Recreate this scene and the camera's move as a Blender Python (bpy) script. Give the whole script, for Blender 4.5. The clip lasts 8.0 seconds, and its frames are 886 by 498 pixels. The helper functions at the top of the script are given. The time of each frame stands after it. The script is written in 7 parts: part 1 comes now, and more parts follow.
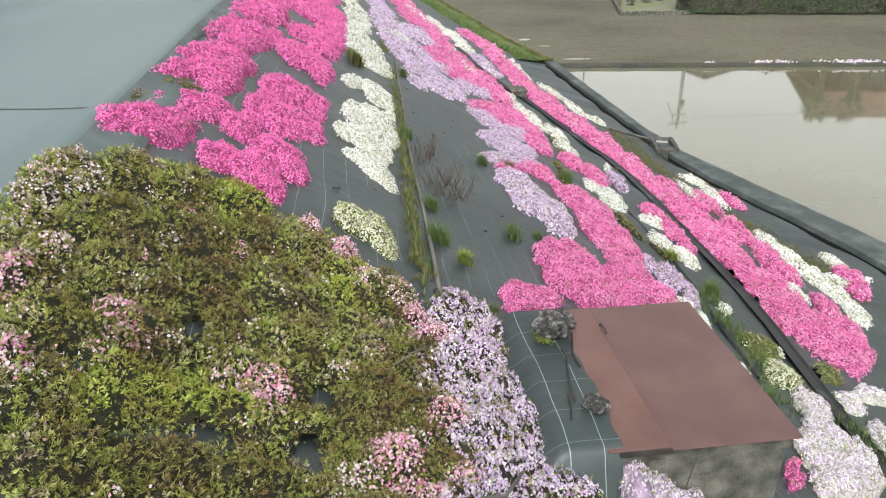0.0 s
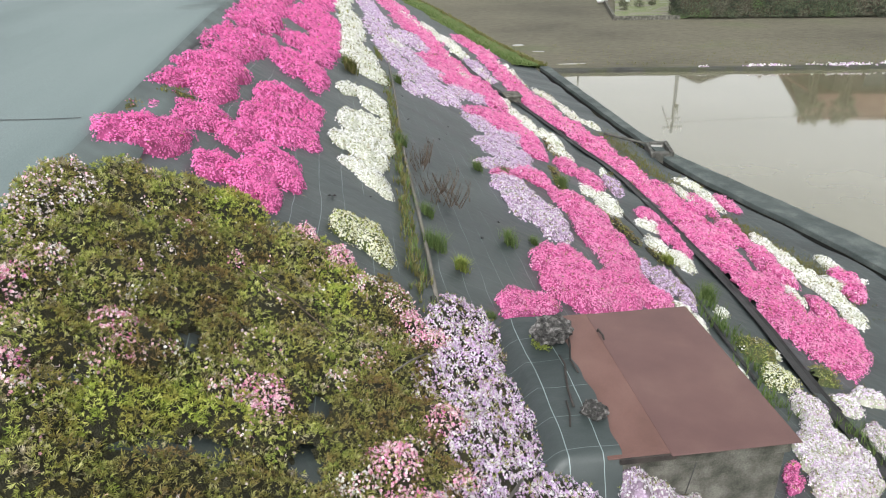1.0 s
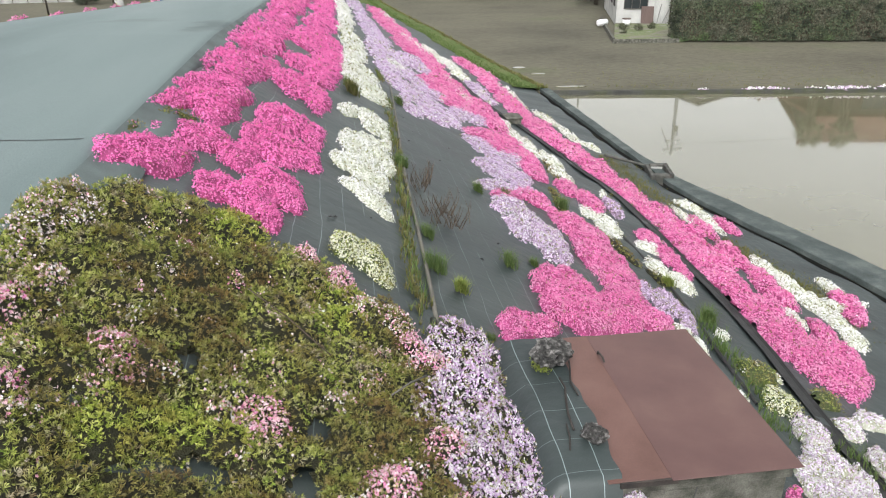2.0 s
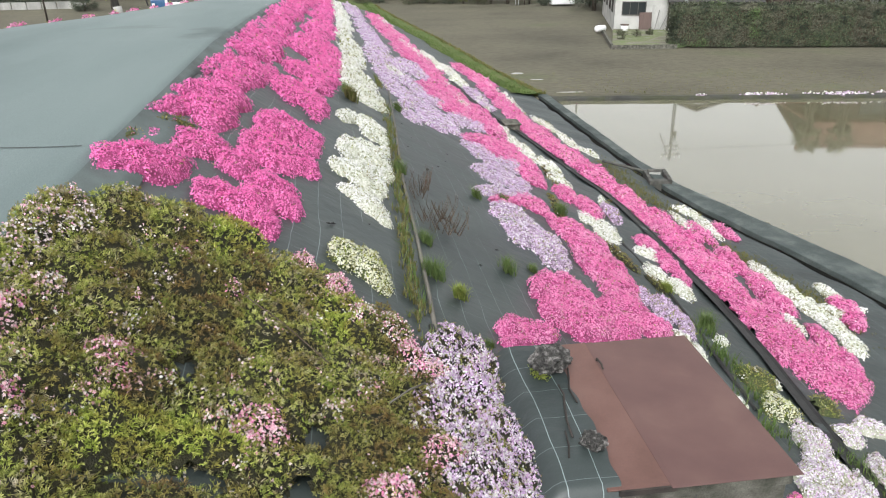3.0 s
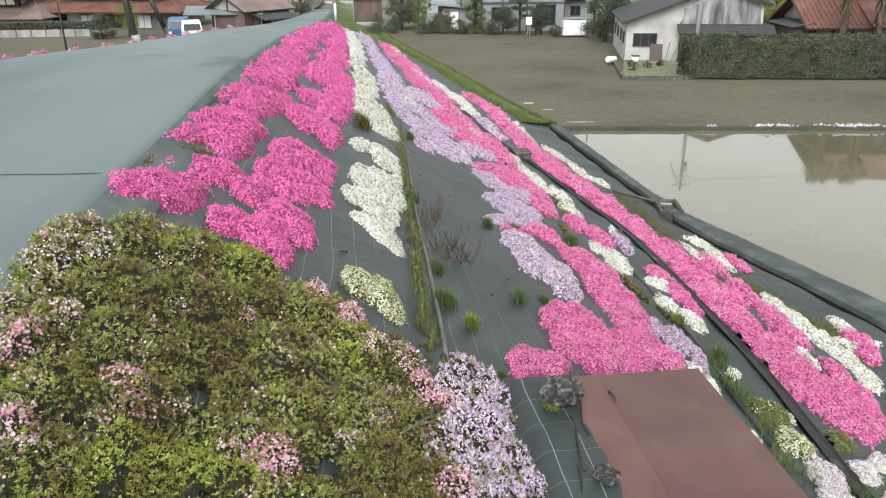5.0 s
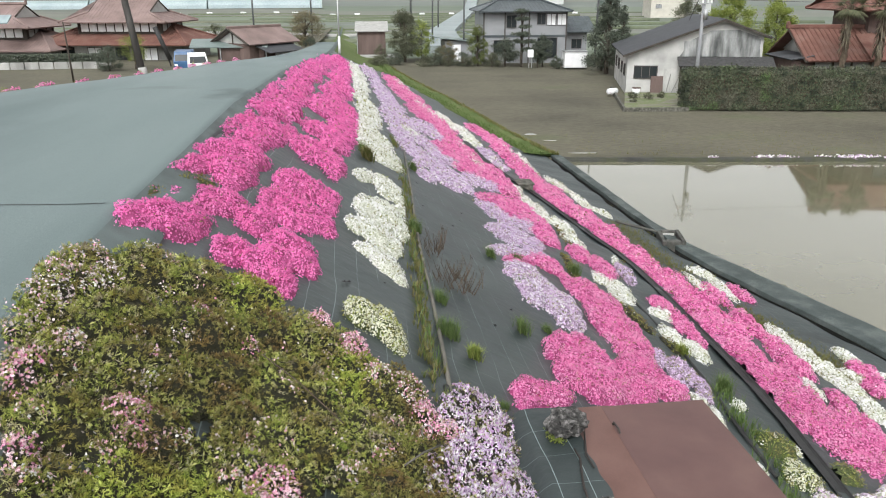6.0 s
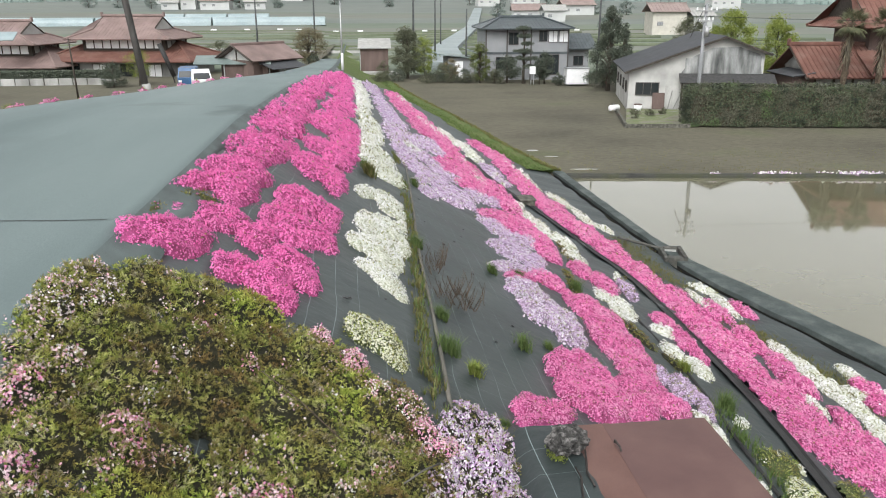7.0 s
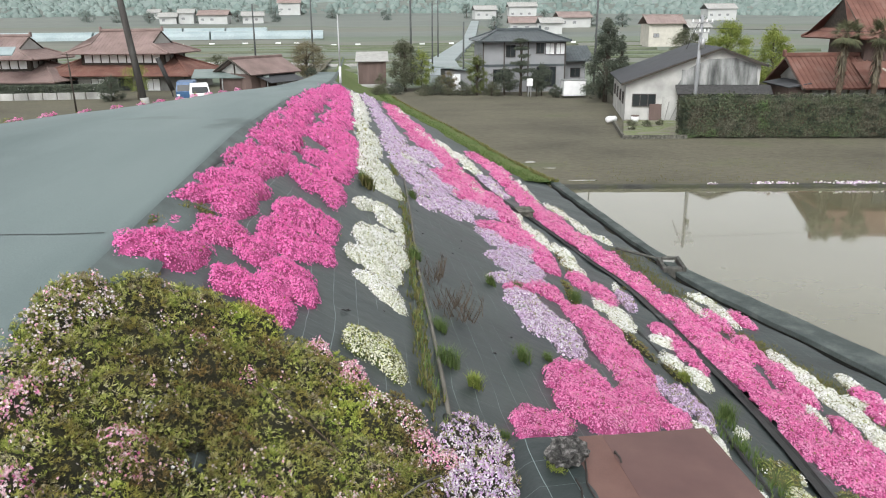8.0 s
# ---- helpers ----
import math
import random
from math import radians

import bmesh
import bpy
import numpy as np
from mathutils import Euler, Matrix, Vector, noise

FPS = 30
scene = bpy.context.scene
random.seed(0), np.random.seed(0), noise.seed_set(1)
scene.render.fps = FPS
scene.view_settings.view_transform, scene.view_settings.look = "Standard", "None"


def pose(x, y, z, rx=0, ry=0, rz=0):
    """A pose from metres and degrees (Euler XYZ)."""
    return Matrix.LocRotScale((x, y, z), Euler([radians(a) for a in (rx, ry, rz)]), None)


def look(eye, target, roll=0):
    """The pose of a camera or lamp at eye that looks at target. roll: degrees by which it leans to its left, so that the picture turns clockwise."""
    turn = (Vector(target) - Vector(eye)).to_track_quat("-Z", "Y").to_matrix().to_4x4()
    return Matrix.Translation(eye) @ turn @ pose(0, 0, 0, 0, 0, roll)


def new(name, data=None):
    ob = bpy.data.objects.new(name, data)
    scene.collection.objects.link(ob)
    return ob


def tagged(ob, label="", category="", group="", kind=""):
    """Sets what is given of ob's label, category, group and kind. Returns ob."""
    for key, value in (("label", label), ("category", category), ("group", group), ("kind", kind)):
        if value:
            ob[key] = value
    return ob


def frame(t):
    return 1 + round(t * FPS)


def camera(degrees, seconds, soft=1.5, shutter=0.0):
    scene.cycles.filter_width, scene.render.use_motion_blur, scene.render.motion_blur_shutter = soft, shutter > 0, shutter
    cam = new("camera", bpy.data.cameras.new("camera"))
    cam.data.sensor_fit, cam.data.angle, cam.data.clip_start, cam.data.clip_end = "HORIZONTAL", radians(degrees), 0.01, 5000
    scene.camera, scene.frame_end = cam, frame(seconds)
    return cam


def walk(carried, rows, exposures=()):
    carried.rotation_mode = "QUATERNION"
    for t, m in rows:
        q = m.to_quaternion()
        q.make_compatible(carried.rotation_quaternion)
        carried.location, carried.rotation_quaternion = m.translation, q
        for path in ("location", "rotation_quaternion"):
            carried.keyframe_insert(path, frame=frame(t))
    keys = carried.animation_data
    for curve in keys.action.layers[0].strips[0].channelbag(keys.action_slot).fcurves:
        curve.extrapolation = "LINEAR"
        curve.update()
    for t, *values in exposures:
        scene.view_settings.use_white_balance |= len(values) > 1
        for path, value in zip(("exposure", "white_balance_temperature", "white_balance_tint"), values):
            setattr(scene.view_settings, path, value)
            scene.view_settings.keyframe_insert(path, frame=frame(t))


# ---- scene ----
cam = camera(61.19, 8.0, 1.0)
walk(cam, [
    (0.0, look((0.013, -0.012, 6.700), (1.137, 8.924, 2.354), -0.38)),
    (0.5, look((0.016, -0.002, 6.698), (1.159, 8.937, 2.362), -0.53)),
    (1.0, look((0.011, 0.001, 6.707), (1.192, 8.961, 2.427), -0.77)),
    (1.5, look((0.010, -0.004, 6.713), (1.191, 9.027, 2.584), -0.52)),
    (3.0, look((0.017, 0.010, 6.722), (1.233, 9.110, 2.758), -0.57)),
    (3.5, look((0.008, 0.007, 6.720), (1.199, 9.133, 2.809), -0.13)),
    (4.0, look((0.001, 0.006, 6.730), (1.161, 9.157, 2.869), -0.21)),
    (4.5, look((-0.004, 0.008, 6.740), (1.118, 9.197, 2.961), -0.28)),
    (6.0, look((-0.015, 0.000, 6.747), (1.082, 9.394, 3.500), -0.25)),
    (6.5, look((-0.012, 0.008, 6.748), (1.063, 9.447, 3.629), -0.28)),
    (7.0, look((-0.002, 0.000, 6.754), (1.073, 9.463, 3.705), -0.22)),
    (7.5, look((-0.002, 0.010, 6.753), (1.093, 9.495, 3.783), -0.33)),
    (8.0, look((0.000, 0.000, 6.750), (1.101, 9.508, 3.853), -0.51)),
], [(0.0, 1.0), (4.0, 0.92), (6.0, 0.85), (8.0, 0.80)])

# ---- sky and sun: a bright overcast day ----
world = bpy.data.worlds.new("overcast_sky")
scene.world = world
world.use_nodes = True
wn, wl = world.node_tree.nodes, world.node_tree.links
sky = wn.new("ShaderNodeTexSky")
sky.sky_type = "NISHITA"
sky.sun_disc = False
sky.sun_elevation = radians(48)
sky.sun_rotation = radians(200)
sky.air_density, sky.dust_density, sky.ozone_density = 1.0, 4.0, 1.5
grey = wn.new("ShaderNodeHueSaturation")
grey.inputs["Saturation"].default_value = 0.08
wl.new(sky.outputs[0], grey.inputs["Color"])
wl.new(grey.outputs[0], wn["Background"].inputs["Color"])
wn["Background"].inputs["Strength"].default_value = 0.15
sun = new("sun", bpy.data.lights.new("sun", "SUN"))
sun.data.energy, sun.data.angle, sun.data.color = 0.8, radians(25), (0.98, 0.99, 1.0)
sun.matrix_world = look((0, 0, 30), (10, 27, 0)) @ Matrix.Identity(4)
sun.rotation_euler = (radians(42), 0, radians(-20))


# ---- materials ----
def nodes_of(name, rough=0.8, metal=0.0, spec=0.5):
    m = bpy.data.materials.new(name)
    m.use_nodes = True
    b = m.node_tree.nodes["Principled BSDF"]
    b.inputs["Roughness"].default_value = rough
    b.inputs["Metallic"].default_value = metal
    b.inputs["Specular IOR Level"].default_value = spec
    return m, m.node_tree.nodes, m.node_tree.links, b


def ramp_node(n, stops):
    r = n.new("ShaderNodeValToRGB")
    while len(r.color_ramp.elements) < len(stops):
        r.color_ramp.elements.new(0.5)
    for e, (p, c) in zip(r.color_ramp.elements, stops):
        e.position, e.color = p, (*c, 1)
    return r


def stops_of(colours, lo=0.3, hi=0.7):
    k = max(1, len(colours) - 1)
    return [(lo + (hi - lo) * i / k, c) for i, c in enumerate(colours)]


def noisy(name, colours, scale=4.0, fine=60.0, rough=0.8, bump=0.3, depth=0.01, metal=0.0, spec=0.4, stretch=(1, 1, 1), grain=0.25):
    """A surface whose colour wanders in large patches and in fine grain, with relief."""
    m, n, l, b = nodes_of(name, rough, metal, spec)
    tc = n.new("ShaderNodeTexCoord")
    mp = n.new("ShaderNodeMapping")
    mp.inputs["Scale"].default_value = stretch
    l.new(tc.outputs["Object"], mp.inputs["Vector"])
    big = n.new("ShaderNodeTexNoise")
    big.inputs["Scale"].default_value, big.inputs["Detail"].default_value = scale, 6
    small = n.new("ShaderNodeTexNoise")
    small.inputs["Scale"].default_value, small.inputs["Detail"].default_value = fine, 4
    for t in (big, small):
        l.new(mp.outputs[0], t.inputs["Vector"])
    r = ramp_node(n, stops_of(colours))
    l.new(big.outputs["Fac"], r.inputs[0])
    g = n.new("ShaderNodeMix")
    g.data_type, g.blend_type = "RGBA", "OVERLAY"
    g.inputs[0].default_value = grain
    l.new(r.outputs[0], g.inputs[6])
    l.new(small.outputs["Fac"], g.inputs[7])
    l.new(g.outputs[2], b.inputs["Base Color"])
    bp = n.new("ShaderNodeBump")
    bp.inputs["Strength"].default_value, bp.inputs["Distance"].default_value = bump, depth
    l.new(small.outputs["Fac"], bp.inputs["Height"])
    l.new(bp.outputs[0], b.inputs["Normal"])
    return m


def island(name, colours, rough=0.7, patch=None, patch_scale=3.0, spec=0.3, lo=0.05, hi=0.95, trans=0.0, more=()):
    """Each leaf or flower takes its own colour; patch colours come in over larger areas."""
    m, n, l, b = nodes_of(name, rough, 0, spec)
    geo = n.new("ShaderNodeNewGeometry")
    r = ramp_node(n, stops_of(colours, lo, hi))
    l.new(geo.outputs["Random Per Island"], r.inputs[0])
    out = r.outputs[0]
    for j, (patch, patch_scale) in enumerate(([(patch, patch_scale)] if patch else []) + list(more)):
        tc = n.new("ShaderNodeTexCoord")
        mp = n.new("ShaderNodeMapping")
        mp.inputs["Location"].default_value = (7.3 * j, 3.1 * j, 1.7 * j)
        l.new(tc.outputs["Object"], mp.inputs["Vector"])
        t = n.new("ShaderNodeTexNoise")
        t.inputs["Scale"].default_value, t.inputs["Detail"].default_value = patch_scale, 5
        l.new(mp.outputs[0], t.inputs["Vector"])
        k = ramp_node(n, [(0.46 + 0.06 * j, (0, 0, 0)), (0.58 + 0.06 * j, (1, 1, 1))])
        l.new(t.outputs["Fac"], k.inputs[0])
        r2 = ramp_node(n, stops_of(patch, lo, hi))
        l.new(geo.outputs["Random Per Island"], r2.inputs[0])
        mx = n.new("ShaderNodeMix")
        mx.data_type = "RGBA"
        l.new(k.outputs[0], mx.inputs[0])
        l.new(out, mx.inputs[6])
        l.new(r2.outputs[0], mx.inputs[7])
        out = mx.outputs[2]
    l.new(out, b.inputs["Base Color"])
    if trans:
        tr = n.new("ShaderNodeBsdfTranslucent")
        l.new(out, tr.inputs["Color"])
        ad = n.new("ShaderNodeMixShader")
        ad.inputs[0].default_value = trans
        l.new(b.outputs[0], ad.inputs[1])
        l.new(tr.outputs[0], ad.inputs[2])
        l.new(ad.outputs[0], n["Material Output"].inputs["Surface"])
    return m


def mat_sheet(name, line=0.55, worn=0.42):
    """Black-green woven weed sheet with thin pale marker lines and dust."""
    m, n, l, b = nodes_of(name, 0.48, 0, 0.5)
    tc = n.new("ShaderNodeTexCoord")
    sep = n.new("ShaderNodeSeparateXYZ")
    wob = n.new("ShaderNodeTexNoise")
    wob.inputs["Scale"].default_value = 0.9
    l.new(tc.outputs["Object"], wob.inputs["Vector"])
    add = n.new("ShaderNodeVectorMath")
    add.operation = "MULTIPLY_ADD"
    add.inputs[1].default_value = (0.10, 0.10, 0)
    l.new(wob.outputs["Color"], add.inputs[0])
    l.new(tc.outputs["Object"], add.inputs[2])
    l.new(add.outputs[0], sep.inputs[0])

    def lines(axis, step, width):
        d = n.new("ShaderNodeMath")
        d.operation = "DIVIDE"
        d.inputs[1].default_value = step
        l.new(sep.outputs[axis], d.inputs[0])
        f = n.new("ShaderNodeMath")
        f.operation = "FRACT"
        l.new(d.outputs[0], f.inputs[0])
        c = n.new("ShaderNodeMath")
        c.operation = "LESS_THAN"
        c.inputs[1].default_value = width
        l.new(f.outputs[0], c.inputs[0])
        return c

    lx, ly = lines(0, 0.205, 0.028), lines(1, 0.31, 0.016)
    fade = n.new("ShaderNodeTexNoise")
    fade.inputs["Scale"].default_value, fade.inputs["Detail"].default_value = 1.1, 3
    l.new(tc.outputs["Object"], fade.inputs["Vector"])
    fr = ramp_node(n, [(worn, (0, 0, 0)), (worn + 0.18, (1, 1, 1))])
    l.new(fade.outputs["Fac"], fr.inputs[0])
    mxl = n.new("ShaderNodeMath")
    mxl.operation = "MAXIMUM"
    l.new(lx.outputs[0], mxl.inputs[0])
    half = n.new("ShaderNodeMath")
    half.operation = "MULTIPLY"
    half.inputs[1].default_value = 0.5
    l.new(ly.outputs[0], half.inputs[0])
    l.new(half.outputs[0], mxl.inputs[1])
    mu = n.new("ShaderNodeMath")
    mu.operation = "MULTIPLY"
    l.new(mxl.outputs[0], mu.inputs[0])
    l.new(fr.outputs[0], mu.inputs[1])
    mu2 = n.new("ShaderNodeMath")
    mu2.operation = "MULTIPLY"
    mu2.inputs[1].default_value = line
    l.new(mu.outputs[0], mu2.inputs[0])
    dust = n.new("ShaderNodeTexNoise")
    dust.inputs["Scale"].default_value, dust.inputs["Detail"].default_value = 0.7, 8
    l.new(tc.outputs["Object"], dust.inputs["Vector"])
    dr = ramp_node(n, [(0.3, (0.024, 0.032, 0.032)), (0.55, (0.034, 0.045, 0.044)), (0.75, (0.050, 0.061, 0.058))])
    l.new(dust.outputs["Fac"], dr.inputs[0])
    # dust washed off the road lies along its edge
    side = n.new("ShaderNodeMapRange")
    side.inputs["From Min"].default_value, side.inputs["From Max"].default_value = -0.95, -1.65
    l.new(sep.outputs[0], side.inputs["Value"])
    road_dust = n.new("ShaderNodeMix")
    road_dust.data_type = "RGBA"
    road_dust.inputs[7].default_value = (0.098, 0.118, 0.116, 1)
    l.new(side.outputs[0], road_dust.inputs[0])
    l.new(dr.outputs[0], road_dust.inputs[6])
    weave = n.new("ShaderNodeTexNoise")
    weave.inputs["Scale"].default_value, weave.inputs["Detail"].default_value = 220, 2
    l.new(tc.outputs["Object"], weave.inputs["Vector"])
    ov = n.new("ShaderNodeMix")
    ov.data_type, ov.blend_type = "RGBA", "OVERLAY"
    ov.inputs[0].default_value = 0.35
    l.new(road_dust.outputs[2], ov.inputs[6])
    l.new(weave.outputs["Fac"], ov.inputs[7])
    mx = n.new("ShaderNodeMix")
    mx.data_type = "RGBA"
    mx.inputs[7].default_value = (0.26, 0.33, 0.33, 1)
    l.new(mu2.outputs[0], mx.inputs[0])
    l.new(ov.outputs[2], mx.inputs[6])
    l.new(mx.outputs[2], b.inputs["Base Color"])
    wr = n.new("ShaderNodeTexNoise")
    wr.inputs["Scale"].default_value, wr.inputs["Detail"].default_value = 3.5, 5
    l.new(tc.outputs["Object"], wr.inputs["Vector"])
    bp = n.new("ShaderNodeBump")
    bp.inputs["Strength"].default_value, bp.inputs["Distance"].default_value = 0.5, 0.05
    l.new(wr.outputs["Fac"], bp.inputs["Height"])
    l.new(bp.outputs[0], b.inputs["Normal"])
    return m


def mat_asphalt():
    """Old grey-green asphalt: lengthwise wheel streaks, pale worn patches, one wet stain."""
    m = noisy("old_asphalt", [(0.098, 0.131, 0.130), (0.132, 0.170, 0.168), (0.162, 0.200, 0.197)], 0.55, 260, 0.8, 0.25, 0.004, grain=0.35, stretch=(1.0, 0.16, 1.0))
    n, l, b = m.node_tree.nodes, m.node_tree.links, m.node_tree.nodes["Principled BSDF"]
    out = b.inputs["Base Color"].links[0].from_socket
    tc = n.new("ShaderNodeTexCoord")
    for j, (centre, size, turn, stops, tint) in enumerate((
            ((-1.95, 12.4, 0), (0.45, 1.5, 9.0), 0.0, [(0.25, (0.62, 0.62, 0.62)), (0.95, (1, 1, 1))], None),
            ((-3.3, 13.4, 0), (0.9, 0.42, 9.0), 0.15, [(0.3, (0.86, 0.86, 0.86)), (0.9, (1, 1, 1))], None),
            ((-4.6, 9.2, 0), (1.4, 0.5, 9.0), -0.1, [(0.2, (0.90, 0.90, 0.90)), (0.95, (1, 1, 1))], None))):
        wob = n.new("ShaderNodeTexNoise")
        wob.inputs["Scale"].default_value, wob.inputs["Detail"].default_value = 1.6, 5
        l.new(tc.outputs["Object"], wob.inputs["Vector"])
        mv = n.new("ShaderNodeVectorMath")
        mv.operation = "MULTIPLY_ADD"
        mv.inputs[1].default_value = (0.9, 1.4, 0)
        l.new(wob.outputs["Color"], mv.inputs[0])
        l.new(tc.outputs["Object"], mv.inputs[2])
        mp = n.new("ShaderNodeMapping")
        mp.vector_type = "TEXTURE"
        mp.inputs["Location"].default_value = (centre[0] + 0.45, centre[1] + 0.7, 5.2)
        mp.inputs["Rotation"].default_value = (0, 0, turn)
        mp.inputs["Scale"].default_value = size
        l.new(mv.outputs[0], mp.inputs["Vector"])
        ln = n.new("ShaderNodeVectorMath")
        ln.operation = "LENGTH"
        l.new(mp.outputs[0], ln.inputs[0])
        r = ramp_node(n, stops)
        l.new(ln.outputs["Value"], r.inputs[0])
        mx = n.new("ShaderNodeMix")
        mx.data_type, mx.blend_type = "RGBA", "MULTIPLY"
        mx.inputs[0].default_value = 1.0
        l.new(out, mx.inputs[6])
        l.new(r.outputs[0], mx.inputs[7])
        out = mx.outputs[2]
    l.new(out, b.inputs["Base Color"])
    return m


M_SHEET = mat_sheet("weed_sheet")
M_SHEET_PLAIN = noisy("dusty_curb_sheet", [(0.045, 0.056, 0.054), (0.065, 0.079, 0.076), (0.105, 0.122, 0.114)], 2.2, 40, 0.85, 0.6, 0.015, grain=0.45, spec=0.25)
# black drain lining: the shade inside the gap is its colour
M_GAP = noisy("painted_gap_shade", [(0.005, 0.006, 0.005), (0.011, 0.012, 0.010)], 4, 60, 0.9)
M_SHEET_LOOSE = mat_sheet("clean_weed_sheet", 0.75, 0.2)
M_ASPHALT = mat_asphalt()
M_DUST = noisy("dusty_weed_sheet", [(0.07, 0.085, 0.083), (0.095, 0.117, 0.114), (0.12, 0.148, 0.145)], 2.2, 160, 0.85, 0.3, 0.006, grain=0.3)
M_CRACK = noisy("tar_joint", [(0.03, 0.03, 0.03), (0.06, 0.06, 0.06)], 5, 80)
M_SOIL = noisy("bare_field_soil", [(0.061, 0.058, 0.041), (0.085, 0.080, 0.056), (0.101, 0.094, 0.066), (0.086, 0.095, 0.050)], 0.16, 4.5, 0.95, 0.8, 0.06, grain=0.4, stretch=(0.75, 1, 1))
# far field colours are greyed and paled, with distance haze mixed in
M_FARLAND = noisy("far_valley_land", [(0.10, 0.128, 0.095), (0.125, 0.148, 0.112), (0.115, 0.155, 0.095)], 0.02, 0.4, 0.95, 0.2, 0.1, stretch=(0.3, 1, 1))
M_PADDY = noisy("haze_greyed_paddies", [(0.105, 0.123, 0.110), (0.13, 0.148, 0.133), (0.145, 0.158, 0.14)], 0.03, 0.5, 0.9, 0.2, 0.1, stretch=(0.3, 1, 1))
# hill base colour is paled: the mist before it is painted in
M_HILL = noisy("haze_painted_wooded_hill", [(0.155, 0.20, 0.185), (0.175, 0.22, 0.205), (0.19, 0.235, 0.22)], 0.012, 0.16, 1.0, 0.3, 1.0, grain=0.2)
M_FARSOIL = noisy("haze_greyed_tilled_land", [(0.116, 0.130, 0.108), (0.138, 0.146, 0.122), (0.152, 0.158, 0.132)], 0.03, 0.4, 0.95, 0.2, 0.1, stretch=(0.2, 1, 1))
# far leaves, lightened and greyed to carry haze in their colour
M_LEAF_FAR = island("haze_painted_tree_leaves", [(0.165, 0.205, 0.185), (0.190, 0.230, 0.208), (0.215, 0.250, 0.224)], trans=0.5)
M_FARWALL = noisy("far_white_walls", [(0.42, 0.43, 0.42), (0.48, 0.49, 0.48)], 0.3, 6, 0.85, 0.1, 0.01, grain=0.06)


M_GRASS = island("grass_blades", [(0.06, 0.10, 0.025), (0.10, 0.165, 0.045), (0.16, 0.20, 0.075)], trans=0.25)
M_DRYGRASS = island("dry_grass_blades", [(0.14, 0.15, 0.04), (0.20, 0.17, 0.08), (0.10, 0.13, 0.03)], trans=0.2)
M_TURF = noisy("turf", [(0.05, 0.085, 0.015), (0.085, 0.12, 0.03), (0.11, 0.12, 0.045)], 0.8, 40, 0.95, 0.6, 0.04, grain=0.5)
M_YARD = noisy("weedy_yard_earth", [(0.13, 0.125, 0.095), (0.17, 0.165, 0.125), (0.12, 0.15, 0.06), (0.20, 0.20, 0.16)], 0.9, 12, 0.95, 0.6, 0.05, grain=0.45)
M_MOUND = noisy("phlox_foliage_mat", [(0.045, 0.06, 0.02), (0.075, 0.095, 0.03), (0.085, 0.08, 0.04)], 5, 120, 0.9, 0.8, 0.02, grain=0.5)
# near-black base: shade between the shoots is put into this colour
M_UNDER = noisy("shade_dark_undergrowth", [(0.012, 0.012, 0.007), (0.024, 0.024, 0.011), (0.042, 0.040, 0.018)], 9, 120, 0.95, 0.9, 0.02, grain=0.5)
M_SPRIG = island("phlox_sprigs", [(0.056, 0.071, 0.018), (0.200, 0.235, 0.050), (0.387, 0.427, 0.103), (0.534, 0.551, 0.208)], patch=[(0.066, 0.060, 0.026), (0.238, 0.199, 0.051), (0.324, 0.293, 0.078), (0.205, 0.177, 0.091)], patch_scale=5.2, trans=0.25,
                 more=[([(0.061, 0.055, 0.041), (0.204, 0.154, 0.081), (0.354, 0.309, 0.206), (0.519, 0.483, 0.366)], 8.5), ([(0.147, 0.211, 0.038), (0.292, 0.387, 0.066), (0.436, 0.497, 0.120)], 4.4)])
M_SPRIG_BRIGHT = island("fresh_phlox_sprigs", [(0.086, 0.117, 0.020), (0.267, 0.340, 0.054), (0.435, 0.508, 0.102), (0.557, 0.595, 0.182)], patch=[(0.121, 0.120, 0.035), (0.298, 0.275, 0.062), (0.433, 0.428, 0.109)], patch_scale=6.0, trans=0.25)
M_SPRIG_BROWN = island("browned_phlox_sprigs", [(0.046, 0.045, 0.017), (0.151, 0.150, 0.039), (0.251, 0.241, 0.069), (0.365, 0.354, 0.139)], patch=[(0.050, 0.037, 0.018), (0.169, 0.113, 0.039), (0.270, 0.195, 0.068), (0.202, 0.165, 0.089)], patch_scale=5.0, trans=0.25,
                       more=[([(0.102, 0.128, 0.030), (0.203, 0.247, 0.052), (0.325, 0.359, 0.098)], 5.5)])
# bases under the blooms; hot pink deepened to paint shade between petals
M_BLOOM_HOT = noisy("gap_shaded_hot_pink_bloom", [(0.19, 0.04, 0.09), (0.42, 0.075, 0.21), (0.60, 0.12, 0.33)], 9, 130, 0.8, 0.9, 0.02, grain=0.5)
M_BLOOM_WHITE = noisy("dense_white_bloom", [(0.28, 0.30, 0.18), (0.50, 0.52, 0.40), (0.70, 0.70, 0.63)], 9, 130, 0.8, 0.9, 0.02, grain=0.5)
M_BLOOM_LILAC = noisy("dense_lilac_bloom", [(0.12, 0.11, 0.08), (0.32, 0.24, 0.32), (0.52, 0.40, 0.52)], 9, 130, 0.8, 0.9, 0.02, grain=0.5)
M_HOT = island("hot_pink_petals", [(0.77, 0.15, 0.44), (0.84, 0.20, 0.51), (0.86, 0.25, 0.56), (0.89, 0.33, 0.62)], patch=[(0.85, 0.22, 0.53), (0.90, 0.34, 0.63), (0.80, 0.16, 0.46)], patch_scale=1.8, trans=0.4)
